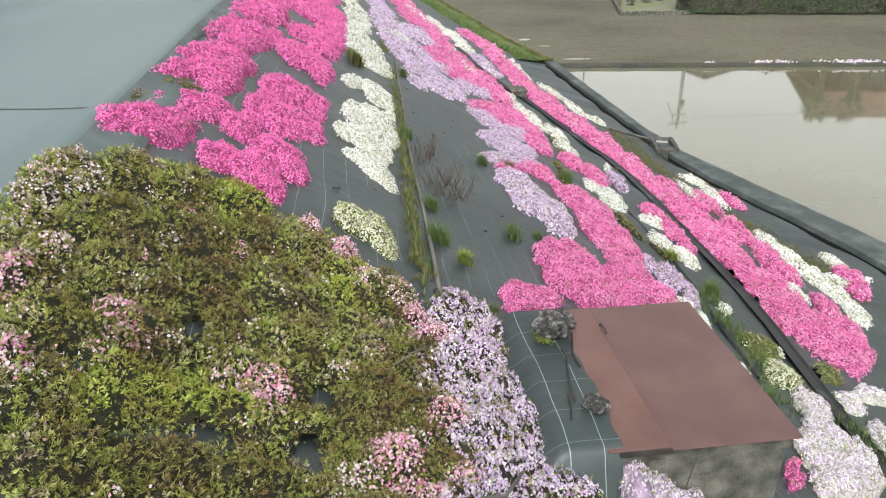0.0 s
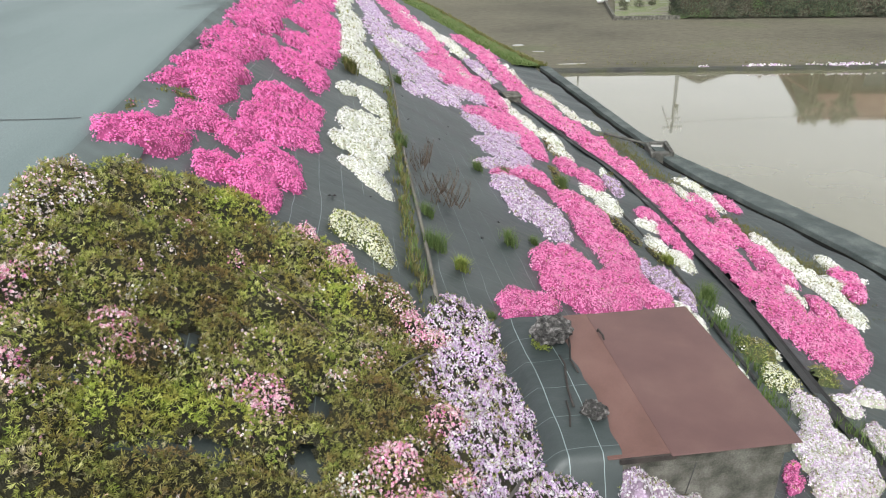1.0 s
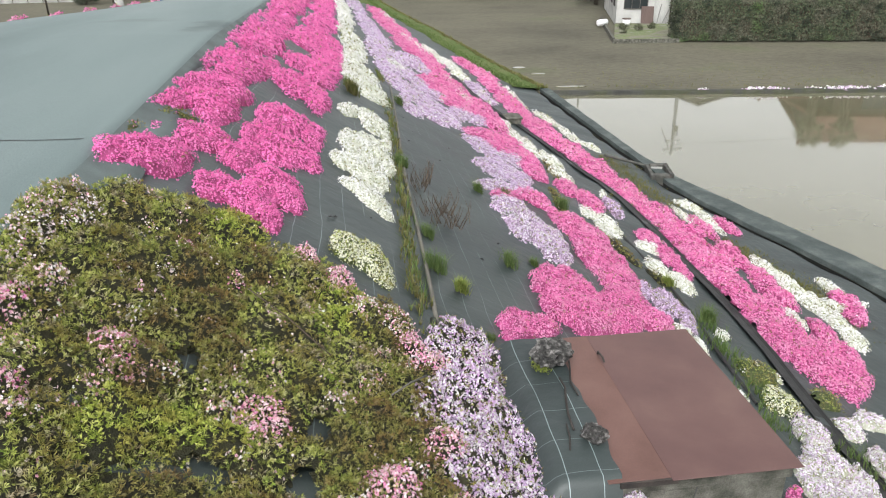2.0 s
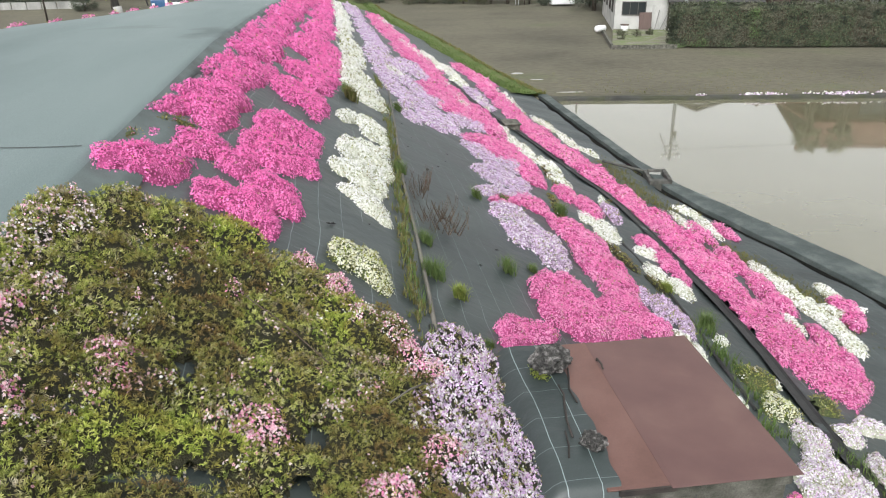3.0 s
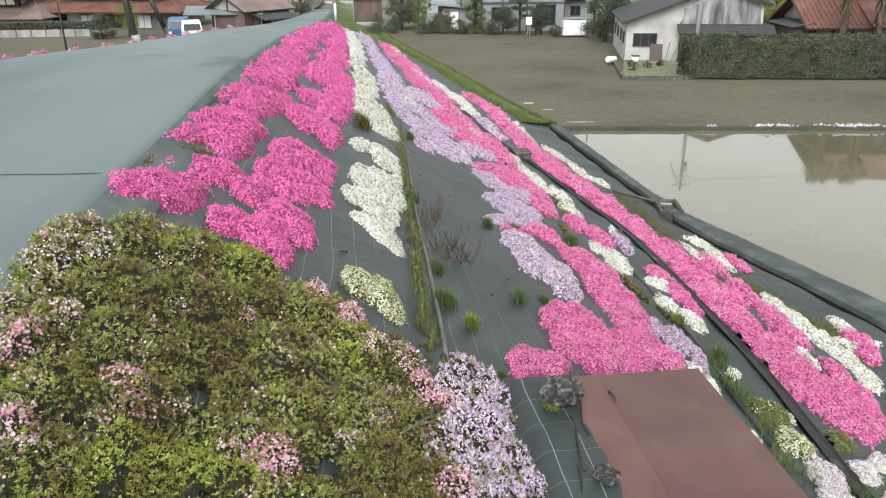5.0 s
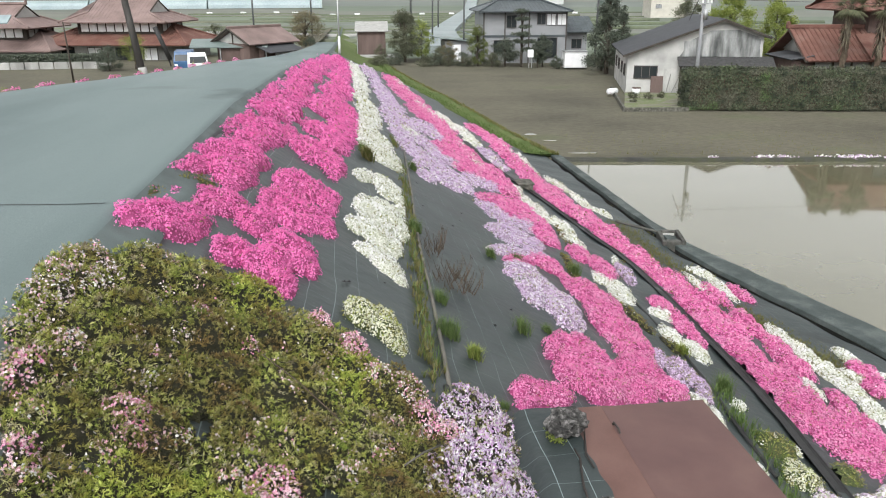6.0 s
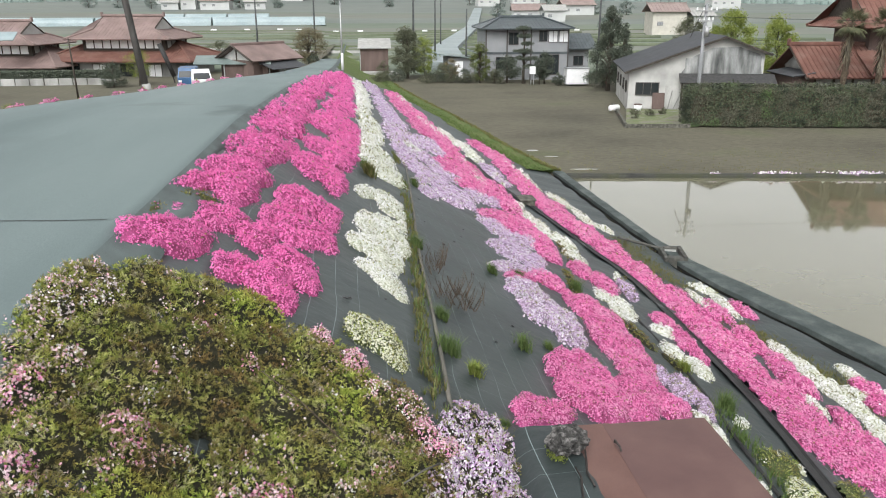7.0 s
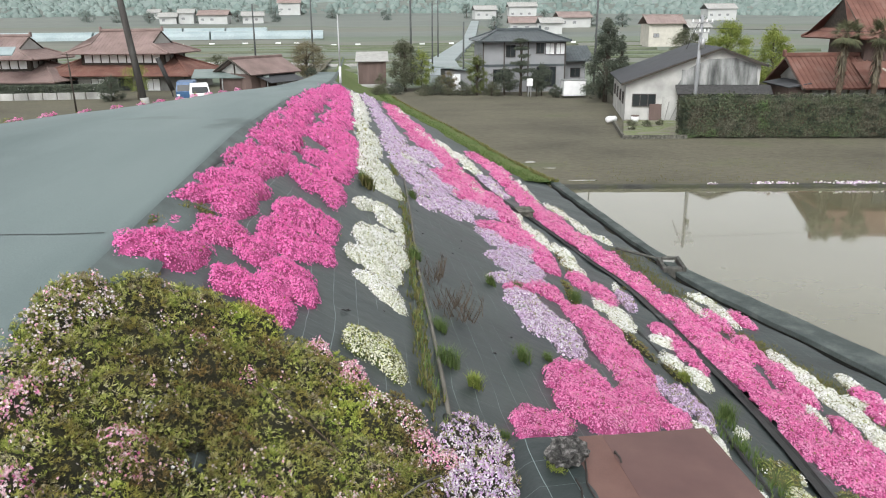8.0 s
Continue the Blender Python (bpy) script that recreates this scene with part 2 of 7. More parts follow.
M_PINK = island("pink_petals", [(0.67, 0.15, 0.36), (0.77, 0.22, 0.47), (0.82, 0.28, 0.54), (0.85, 0.40, 0.62)], patch=[(0.78, 0.26, 0.51), (0.84, 0.45, 0.63)], patch_scale=1.6, trans=0.4)
M_LILAC = island("lilac_petals", [(0.46, 0.34, 0.49), (0.63, 0.49, 0.68), (0.73, 0.61, 0.78), (0.84, 0.78, 0.87)], patch=[(0.61, 0.42, 0.63), (0.78, 0.66, 0.82)], trans=0.4)
M_LILAC_NEAR = island("bright_lilac_petals", [(0.40, 0.25, 0.44), (0.60, 0.42, 0.66), (0.70, 0.56, 0.76), (0.81, 0.73, 0.83)], patch=[(0.60, 0.36, 0.62), (0.76, 0.61, 0.79)], trans=0.4)
M_WHITE = island("white_petals", [(0.76, 0.77, 0.72), (0.87, 0.87, 0.85), (0.89, 0.89, 0.88), (0.90, 0.90, 0.90)], patch=[(0.70, 0.72, 0.60), (0.87, 0.87, 0.83)], patch_scale=2.0, trans=0.4)
M_CREAMY = island("cream_petals", [(0.70, 0.70, 0.52), (0.82, 0.82, 0.68), (0.87, 0.87, 0.80)], patch=[(0.62, 0.64, 0.40), (0.84, 0.84, 0.74)], trans=0.4)
M_PALE = island("faded_pink_petals", [(0.70, 0.30, 0.42), (0.84, 0.55, 0.64), (0.86, 0.74, 0.76)], trans=0.2)
M_DRIED = island("dried_phlox_flowers", [(0.42, 0.35, 0.34), (0.60, 0.52, 0.53), (0.70, 0.62, 0.64), (0.76, 0.52, 0.62)], trans=0.2)
M_RUST = noisy("rusted_steel_plate", [(0.084, 0.045, 0.042), (0.100, 0.054, 0.049), (0.112, 0.062, 0.055), (0.128, 0.074, 0.064)], 2.4, 140, 0.5, 0.15, 0.003, spec=0.4, grain=0.25)
M_RUST_LAP = noisy("orange_rusted_plate", [(0.098, 0.050, 0.040), (0.128, 0.068, 0.056), (0.150, 0.085, 0.070)], 2.2, 140, 0.5, 0.15, 0.003, spec=0.4, grain=0.25)
M_DARKIRON = noisy("dark_iron", [(0.02, 0.018, 0.016), (0.05, 0.04, 0.035)], 8, 100, 0.6)
M_CONC = noisy("stained_concrete", [(0.034, 0.035, 0.027), (0.072, 0.072, 0.058), (0.110, 0.108, 0.090), (0.165, 0.160, 0.137)], 6.5, 90, 0.9, 0.6, 0.01, grain=0.55)
M_CONC_PALE = noisy("pale_concrete", [(0.26, 0.26, 0.25), (0.36, 0.36, 0.34)], 2, 60, 0.85, 0.3, 0.006)
M_CONC_WET = noisy("dark_wet_concrete", [(0.03, 0.032, 0.028), (0.06, 0.06, 0.052), (0.10, 0.10, 0.09)], 4, 60, 0.7, 0.4, 0.008, grain=0.35)
M_SKIRT = island("dead_palm_fibre", [(0.05, 0.045, 0.032), (0.10, 0.085, 0.06), (0.15, 0.13, 0.085)])
M_LAVA = noisy("lava_rock", [(0.02, 0.02, 0.02), (0.07, 0.068, 0.064), (0.26, 0.25, 0.24)], 26, 90, 0.95, 1.0, 0.03, grain=0.5)
M_PIPE = noisy("grey_pipe", [(0.09, 0.085, 0.07), (0.16, 0.15, 0.13)], 4, 90, 0.7)
M_POLE = noisy("weathered_dark_pole", [(0.045, 0.042, 0.040), (0.075, 0.070, 0.066), (0.13, 0.125, 0.12)], 5, 60, 0.85, 0.4, 0.01, stretch=(1, 1, 0.15))
M_TWIG = noisy("dry_twig", [(0.05, 0.035, 0.025), (0.11, 0.085, 0.06)], 9, 80, 0.9)
M_BARK = noisy("bark", [(0.05, 0.042, 0.033), (0.10, 0.085, 0.068)], 3, 50, 0.95, 0.8, 0.03)
M_PLASTER = noisy("white_plaster", [(0.30, 0.30, 0.285), (0.43, 0.43, 0.41), (0.52, 0.52, 0.50)], 0.7, 30, 0.85, 0.15, 0.01, grain=0.12)
M_PLASTER_OLD = noisy("weathered_plaster", [(0.12, 0.12, 0.115), (0.28, 0.28, 0.265), (0.46, 0.46, 0.44)], 0.55, 20, 0.9, 0.2, 0.01, stretch=(1, 1, 0.45), grain=0.2)
M_GREYWALL = noisy("grey_siding", [(0.215, 0.224, 0.232), (0.262, 0.270, 0.278)], 0.8, 30, 0.8, 0.15, 0.01, grain=0.12)
M_CREAM = noisy("cream_wall", [(0.42, 0.40, 0.35), (0.52, 0.50, 0.44)], 0.8, 30, 0.85)
M_ROOF_SLATE = noisy("dark_slate_roof", [(0.035, 0.038, 0.042), (0.06, 0.063, 0.068)], 1.2, 30, 0.75, 0.3, 0.02)
M_ROOF_TILE = noisy("blue_grey_roof_tiles", [(0.045, 0.056, 0.06), (0.085, 0.10, 0.105)], 1.5, 25, 0.45, 0.3, 0.02)
M_ROOF_RED = noisy("red_brown_roof_tiles", [(0.104, 0.047, 0.036), (0.142, 0.066, 0.050), (0.178, 0.104, 0.084)], 0.9, 14, 0.75, 0.4, 0.03, grain=0.35)
M_ROOF_PINK = noisy("faded_red_roof_tiles", [(0.150, 0.108, 0.098), (0.192, 0.138, 0.125), (0.232, 0.172, 0.158)], 0.9, 14, 0.6, 0.4, 0.03, grain=0.3)
M_FARBANK = noisy("far_grass_banks", [(0.085, 0.105, 0.055), (0.105, 0.125, 0.08), (0.13, 0.135, 0.10)], 0.06, 1.5, 0.95, 0.3, 0.05)
# rose tiles of far roofs, greyed so the colour holds the haze
M_ROOF_FAR = noisy("haze_greyed_rose_roof_tiles", [(0.20, 0.155, 0.14), (0.26, 0.205, 0.19)], 0.5, 8, 0.8, 0.2, 0.02)
M_FARROAD = noisy("pale_far_asphalt", [(0.21, 0.245, 0.245), (0.27, 0.305, 0.305)], 0.1, 3, 0.8)
M_STAIN = noisy("black_streaked_wall", [(0.05, 0.055, 0.055), (0.13, 0.135, 0.13), (0.26, 0.27, 0.265), (0.40, 0.40, 0.39)], 1.3, 20, 0.9, 0.2, 0.01, stretch=(1.3, 1.3, 0.3), grain=0.25)
M_ROOF_GREEN = noisy("green_grey_sheet_roof", [(0.13, 0.17, 0.16), (0.19, 0.23, 0.22)], 1, 20, 0.5)
M_BROWNWALL = noisy("brown_board_wall", [(0.085, 0.06, 0.052), (0.14, 0.10, 0.088)], 1.5, 30, 0.85, stretch=(1, 1, 0.2))
M_DARKWOOD = noisy("dark_wood", [(0.03, 0.025, 0.02), (0.06, 0.05, 0.04)], 4, 40, 0.8)
M_FRAME = noisy("dark_window_frames", [(0.05, 0.045, 0.04), (0.08, 0.075, 0.07)], 5, 50, 0.5)
M_METAL = noisy("galvanised_metal", [(0.30, 0.31, 0.31), (0.42, 0.43, 0.43)], 3, 40, 0.4, 0.1, 0.004, metal=0.6)
M_WHITEPAINT = noisy("white_paint", [(0.68, 0.69, 0.69), (0.78, 0.79, 0.79)], 2, 40, 0.4, 0.05, 0.002, grain=0.1)
M_BLUEPAINT = noisy("blue_paint", [(0.03, 0.08, 0.17), (0.05, 0.115, 0.23)], 2, 40, 0.35, 0.05, 0.002)
M_TYRE = noisy("tyre_rubber", [(0.015, 0.015, 0.015), (0.03, 0.03, 0.03)], 8, 60, 0.9)
M_GREENHOUSE = noisy("plastic_film", [(0.22, 0.285, 0.295), (0.29, 0.35, 0.36)], 0.2, 2, 0.4)
M_HEDGE = island("hedge_leaves", [(0.040, 0.054, 0.034), (0.075, 0.095, 0.056), (0.12, 0.145, 0.082), (0.095, 0.098, 0.064)], patch=[(0.065, 0.068, 0.048), (0.105, 0.108, 0.076), (0.16, 0.155, 0.11)], patch_scale=0.8, more=[([(0.022, 0.030, 0.020), (0.048, 0.060, 0.038)], 1.3), ([(0.07, 0.11, 0.045), (0.125, 0.185, 0.07)], 0.55)], trans=0.2)
M_LEAF_DARK = island("dark_evergreen_leaves", [(0.060, 0.075, 0.058), (0.085, 0.102, 0.075), (0.115, 0.132, 0.095)], trans=0.3)
M_LEAF_OLIVE = island("olive_tree_leaves", [(0.085, 0.095, 0.062), (0.115, 0.125, 0.080), (0.16, 0.165, 0.105)], trans=0.35)
M_LEAF_YELLOW = island("fresh_yellow_green_leaves", [(0.14, 0.19, 0.04), (0.22, 0.27, 0.06), (0.30, 0.33, 0.09)], trans=0.35)
M_LEAF_CONIFER = island("yellow_green_conifer_sprays", [(0.085, 0.105, 0.035), (0.12, 0.145, 0.05), (0.165, 0.185, 0.07)], trans=0.3)
M_LEAF_BROWN = island("young_brown_leaves", [(0.14, 0.12, 0.075), (0.19, 0.16, 0.10), (0.17, 0.16, 0.09)], trans=0.3)
M_PALM = island("palm_fronds", [(0.075, 0.085, 0.05), (0.11, 0.12, 0.065), (0.15, 0.145, 0.085)], trans=0.2)
M_FIBRE = noisy("palm_fibre", [(0.07, 0.05, 0.035), (0.13, 0.10, 0.07)], 6, 60, 0.95, 1.0, 0.04)
M_CABLE = noisy("black_cable", [(0.015, 0.015, 0.015), (0.03, 0.03, 0.03)], 6, 60, 0.6)


def glass_mat():
    m, n, l, b = nodes_of("window_glass", 0.05, 0, 0.6)
    b.inputs["Base Color"].default_value = (0.025, 0.03, 0.032, 1)
    return m


def water_mat():
    m, n, l, b = nodes_of("muddy_water", 0.04, 0, 0.6)
    b.inputs["IOR"].default_value = 1.95
    tc = n.new("ShaderNodeTexCoord")
    t = n.new("ShaderNodeTexNoise")
    t.inputs["Scale"].default_value, t.inputs["Detail"].default_value = 0.25, 5
    l.new(tc.outputs["Object"], t.inputs["Vector"])
    r = ramp_node(n, [(0.35, (0.124, 0.120, 0.076)), (0.65, (0.148, 0.144, 0.098))])
    l.new(t.outputs["Fac"], r.inputs[0])
    l.new(r.outputs[0], b.inputs["Base Color"])
    w = n.new("ShaderNodeTexNoise")
    w.inputs["Scale"].default_value, w.inputs["Detail"].default_value = 5.0, 3
    l.new(tc.outputs["Object"], w.inputs["Vector"])
    bp = n.new("ShaderNodeBump")
    bp.inputs["Strength"].default_value, bp.inputs["Distance"].default_value = 0.008, 0.01
    l.new(w.outputs["Fac"], bp.inputs["Height"])
    l.new(bp.outputs[0], b.inputs["Normal"])
    return m


M_GLASS = glass_mat()
M_WATER = water_mat()


# ---- mesh helpers ----
def raw(name, verts, faces, material, parent=None, label="", smooth=False):
    """One mesh object from arrays; faces is an array (m, k) or a list of such arrays."""
    me = bpy.data.meshes.new(name)
    faces = faces if isinstance(faces, list) else [faces]
    faces = [np.asarray(f, dtype=np.int32) for f in faces if len(f)]
    verts = np.asarray(verts, dtype=np.float32)
    me.vertices.add(len(verts))
    me.vertices.foreach_set("co", verts.ravel())
    idx = np.concatenate([f.ravel() for f in faces])
    totals = np.concatenate([np.full(len(f), f.shape[1], dtype=np.int32) for f in faces])
    starts = np.concatenate([[0], np.cumsum(totals)[:-1]]).astype(np.int32)
    me.loops.add(len(idx))
    me.loops.foreach_set("vertex_index", idx)
    me.polygons.add(len(totals))
    me.polygons.foreach_set("loop_start", starts)
    me.polygons.foreach_set("loop_total", totals)
    me.update(calc_edges=True)
    me.polygons.foreach_set("use_smooth", np.full(len(totals), smooth, dtype=bool))
    me.materials.append(material)
    me.validate()
    ob = new(name, me)
    if parent:
        ob.parent = parent
    if label:
        ob["label"] = label
    return ob


class Shape:
    """Gathers boxes, prisms and tubes into one mesh."""

    def __init__(self):
        self.v, self.f = [], {3: [], 4: []}

    def add(self, verts, faces):
        k = len(self.v)
        self.v.extend([tuple(p) for p in verts])
        for f in faces:
            g = [k + i for i in f]
            if len(g) in (3, 4):
                self.f[len(g)].append(g)
            else:
                for i in range(1, len(g) - 1):
                    self.f[3].append([g[0], g[i], g[i + 1]])
        return self

    def box(self, x0, y0, z0, x1, y1, z1, bevel=0.0):
        b = min(bevel, abs(x1 - x0) / 3, abs(y1 - y0) / 3, abs(z1 - z0) / 3)
        if b <= 0:
            p = [(x, y, z) for z in (z0, z1) for y in (y0, y1) for x in (x0, x1)]
            return self.add(p, [(0, 2, 3, 1), (4, 5, 7, 6), (0, 1, 5, 4), (2, 6, 7, 3), (0, 4, 6, 2), (1, 3, 7, 5)])
        rings = []
        for z, i in ((z0, b), (z0 + b, 0), (z1 - b, 0), (z1, b)):
            rings.append([(x0 + i + b, y0 + i, z), (x1 - i - b, y0 + i, z), (x1 - i, y0 + i + b, z), (x1 - i, y1 - i - b, z),
                          (x1 - i - b, y1 - i, z), (x0 + i + b, y1 - i, z), (x0 + i, y1 - i - b, z), (x0 + i, y0 + i + b, z)])
        return self.rings(rings)

    def rings(self, rings, caps=True):
        n = len(rings[0])
        v = [p for r in rings for p in r]
        f = [(a * n + i, a * n + (i + 1) % n, (a + 1) * n + (i + 1) % n, (a + 1) * n + i) for a in range(len(rings) - 1) for i in range(n)]
        if caps:
            f += [tuple(range(n))[::-1], tuple((len(rings) - 1) * n + i for i in range(n))]
        return self.add(v, f)

    def tube(self, pts, radii, n=8):
        pts = [Vector(p) for p in pts]
        radii = radii if isinstance(radii, (list, tuple)) else [radii] * len(pts)
        out = []
        for i, p in enumerate(pts):
            d = (pts[min(i + 1, len(pts) - 1)] - pts[max(i - 1, 0)]).normalized()
            a = d.cross(Vector((0, 0, 1)) if abs(d.z) < 0.9 else Vector((1, 0, 0))).normalized()
            c = d.cross(a)
            out.append([p + (a * math.cos(q) + c * math.sin(q)) * radii[i] for q in [2 * math.pi * k / n for k in range(n)]])
        return self.rings(out)

    def slab(self, quad, t):
        """A plate of thickness t under a polygon."""
        n = len(quad)
        q = [Vector(p) for p in quad]
        nor = (q[1] - q[0]).cross(q[2] - q[0]).normalized()
        if nor.z < 0:
            q.reverse()
            nor = -nor
        return self.add(q + [p - nor * t for p in q], [tuple(range(n)), tuple(range(2 * n - 1, n - 1, -1))] + [(i, n + i, n + (i + 1) % n, (i + 1) % n) for i in range(n)])

    def make(self, name, material, parent=None, label="", smooth=False):
        return raw(name, self.v, [np.array(self.f[k], dtype=np.int32).reshape(-1, k) for k in (3, 4)], material, parent, label, smooth)


def thing(name, label, category, at=(0, 0, 0), rz=0.0, group=""):
    ob = new(name)
    ob.empty_display_size = 0.2
    ob.location = at
    ob.rotation_euler = (0, 0, radians(rz))
    return tagged(ob, label, category, group)


# ---- the lie of the land ----
ROAD_X = -1.75


def road_z(y):
    return np.interp(y, [-40, 11, 18.7, 27, 36, 47, 62, 75, 100, 150], [5.28, 5.28, 4.97, 4.5, 3.9, 3.2, 2.45, 1.95, 1.2, 0.5])


def road_left(y):
    return np.interp(y, [-40, 13, 15, 16.5, 18, 21, 28, 36, 48, 75, 150], [-6.1, -5.9, -5.55, -5.05, -4.72, -4.5, -4.42, -4.3, -4.3, -3.7, -3.5])


def toe_x(y):
    return np.interp(y, [-40, 0, 11.6, 13.2, 14.75, 16.4, 17.3, 18.2, 20.5, 21.8, 30.8, 35.7, 41.1, 47.8, 55.5, 66.5, 100, 150], [15, 11.8, 9.66, 9.36, 8.96, 8.57, 8.40, 8.30, 8.26, 8.18, 7.95, 7.15, 6.6, 5.9, 4.8, 3.5, 1.2, -0.8])


def slope_z(x, y):
    zr, w = road_z(y), toe_x(y) - ROAD_X
    s = np.clip((x - ROAD_X) / w, 0, 1)
    return zr - (zr - 0.15) * (1.65 * s - 0.65 * s * s)


def water_x(y):
    return np.interp(y, [-40, 0, 12.8, 13.7, 14.4, 15.2, 16, 17, 18.3, 20.9, 23.4, 29.5], [21, 13.8, 10.54, 10.31, 10.12, 9.92, 9.68, 9.44, 9.03, 8.78, 8.74, 8.62])


def pond_y(x):
    return 30.0 - 0.132 * (x - 8.8)


def smooth01(a):
    a = np.clip(a, 0, 1)
    return a * a * (3 - 2 * a)


def land_z(x, y):
    """Fields, pond bed, the valley floor and the hills behind."""
    x, y = np.asarray(x, float), np.asarray(y, float)
    z = 0.13 + 0.3 * smooth01((-x - 3) / 12) * (1 + smooth01((y - 45) / 20)) + 0.2 * smooth01((y - 55) / 30)
    pond = smooth01((x - toe_x(y) + 0.8) / 0.4) * smooth01((pond_y(x) - y + 0.4) / 0.4) * smooth01((70 - x) / 4)
    z = z - 0.55 * pond
    z = z + 5.0 * smooth01((y - 230) / 150) + 0.055 * np.clip(y - 380, 0, 200)
    far = np.clip(np.hypot(x * 0.8, y) - 520, 0, None)
    hill = 0.20 * far * (1 + 0.35 * np.sin(x / 130 + 1.0) + 0.2 * np.sin(x / 57 + y / 90) + 0.12 * np.sin(y / 41 + x / 33))
    back = 0.1 * np.clip(-y - 120, 0, None)
    return z + 80 * (1 - np.exp(-np.clip(hill, 0, None) / 80)) + back


def sheet(name, xs, ys, zfun, material, smooth=True):
    X, Y = np.meshgrid(xs, ys)
    Z = zfun(X, Y)
    n, m = len(ys), len(xs)
    i = np.arange(n * m).reshape(n, m)
    f = np.stack([i[:-1, :-1], i[:-1, 1:], i[1:, 1:], i[1:, :-1]], -1).reshape(-1, 4)
    return raw(name, np.stack([X, Y, Z], -1).reshape(-1, 3), f, material, smooth=smooth)


def strip(name, ys, cols, material, smooth=True):
    """A long strip along y; cols is a list of functions y -> (x, z)."""
    V = np.array([[(*((c(y)[0]), y, c(y)[1]),) for c in cols] for y in ys], float)
    n, m = V.shape[:2]
    i = np.arange(n * m).reshape(n, m)
    f = np.stack([i[:-1, :-1], i[:-1, 1:], i[1:, 1:], i[1:, :-1]], -1).reshape(-1, 4)
    return raw(name, V.reshape(-1, 3), f, material, smooth=smooth)


gx = np.concatenate([np.linspace(-900, -120, 30)[:-1], np.linspace(-120, -20, 30)[:-1], np.linspace(-20, 6, 14)[:-1], np.linspace(6, 24, 60)[:-1], np.linspace(24, 74, 40)[:-1], np.linspace(74, 900, 40)])
gy = np.concatenate([np.linspace(-500, -40, 12)[:-1], np.linspace(-40, 10, 40)[:-1], np.linspace(10, 36, 80)[:-1], np.linspace(36, 230, 60)[:-1], np.linspace(230, 1500, 90)])
ground = tagged(sheet("ground", gx, gy, land_z, M_SOIL), "bare grey-brown tilled field soil", "ground", kind="structure")
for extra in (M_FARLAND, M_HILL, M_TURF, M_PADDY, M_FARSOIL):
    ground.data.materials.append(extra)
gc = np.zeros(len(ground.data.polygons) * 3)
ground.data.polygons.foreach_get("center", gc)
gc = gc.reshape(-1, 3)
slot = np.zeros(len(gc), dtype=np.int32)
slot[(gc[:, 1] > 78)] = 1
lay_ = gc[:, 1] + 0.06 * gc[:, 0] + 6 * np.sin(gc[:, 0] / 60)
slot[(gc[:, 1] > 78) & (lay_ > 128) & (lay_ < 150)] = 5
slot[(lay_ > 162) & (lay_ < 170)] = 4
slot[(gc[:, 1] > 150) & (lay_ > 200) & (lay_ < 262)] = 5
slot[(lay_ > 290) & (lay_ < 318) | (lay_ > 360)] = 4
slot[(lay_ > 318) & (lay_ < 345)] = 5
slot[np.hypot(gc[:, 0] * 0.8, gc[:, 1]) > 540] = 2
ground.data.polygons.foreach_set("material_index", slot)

emb_y = np.concatenate([np.linspace(-12, 30, 330)[:-1], np.linspace(30, 150, 150)])
rng = np.random.default_rng(5)


def slope_col(s):
    def at(y):
        x = ROAD_X - 0.25 + (toe_x(y) - ROAD_X + 0.25) * s
        wob = 0.025 * math.sin(3.1 * y + 9 * s) * math.sin(1.3 * x + 0.7 * y) if y < 40 else 0
        return x, float(slope_z(x, y)) + wob * min(1, 8 * s) - (0.012 if s == 0 else 0)
    return at


embankment = tagged(strip("embankment", emb_y, [slope_col(s) for s in np.linspace(0, 1, 70)], M_SHEET), "embankment slope covered with black woven weed sheet", "embankment", kind="structure")
for far_stuff in (M_TURF,):
    embankment.data.materials.append(far_stuff)
ec = np.zeros(len(embankment.data.polygons) * 3)
embankment.data.polygons.foreach_get("center", ec)
embankment.data.polygons.foreach_set("material_index", (ec.reshape(-1, 3)[:, 1] > 64).astype(np.int32))
left_bank = tagged(strip("embankment_left", emb_y[::3], [lambda y: (float(road_left(y)) + 0.05, float(road_z(y)) - 0.02), lambda y: (float(road_left(y)) - 0.45, float(road_z(y)) - 0.08),
    lambda y: (float(road_left(y)) - 0.9 - 1.6 * float(road_z(y)), 0.30)], M_SOIL), "bare soil embankment slope beside the road", "embankment", kind="structure")


def road_col(k):
    return lambda y: (ROAD_X - 0.06 + (float(road_left(y)) - ROAD_X + 0.06) * k, float(road_z(y)) + 0.012 + 0.03 * math.sin(math.pi * k))


road = tagged(strip("road", emb_y[emb_y < 84], [lambda y: (ROAD_X + 0.09 + 0.02 * math.sin(1.9 * y), float(slope_z(ROAD_X + 0.09, y)) + 0.004), lambda y: (ROAD_X + 0.02, float(slope_z(ROAD_X + 0.02, y)) + 0.02)] + [road_col(k) for k in np.linspace(0, 1, 8)], M_ASPHALT), "narrow grey asphalt road on the embankment", "road", kind="structure")
def joint_col(k):
    x = ROAD_X - 0.1 - 3.7 * k
    w = 0.03 * math.sin(2.3 * x) + 0.015 * math.sin(7.1 * x + 1)
    return lambda y: (x, y + w, 5.28 + 0.017 + 0.03 * math.sin(math.pi * min(1, max(0, (ROAD_X - 0.06 - x) / 4.15))))


jv = np.array([[joint_col(k)(y) for k in np.linspace(0, 1, 60)] for y in (5.50, 5.515)])
ji = np.arange(120).reshape(2, 60)
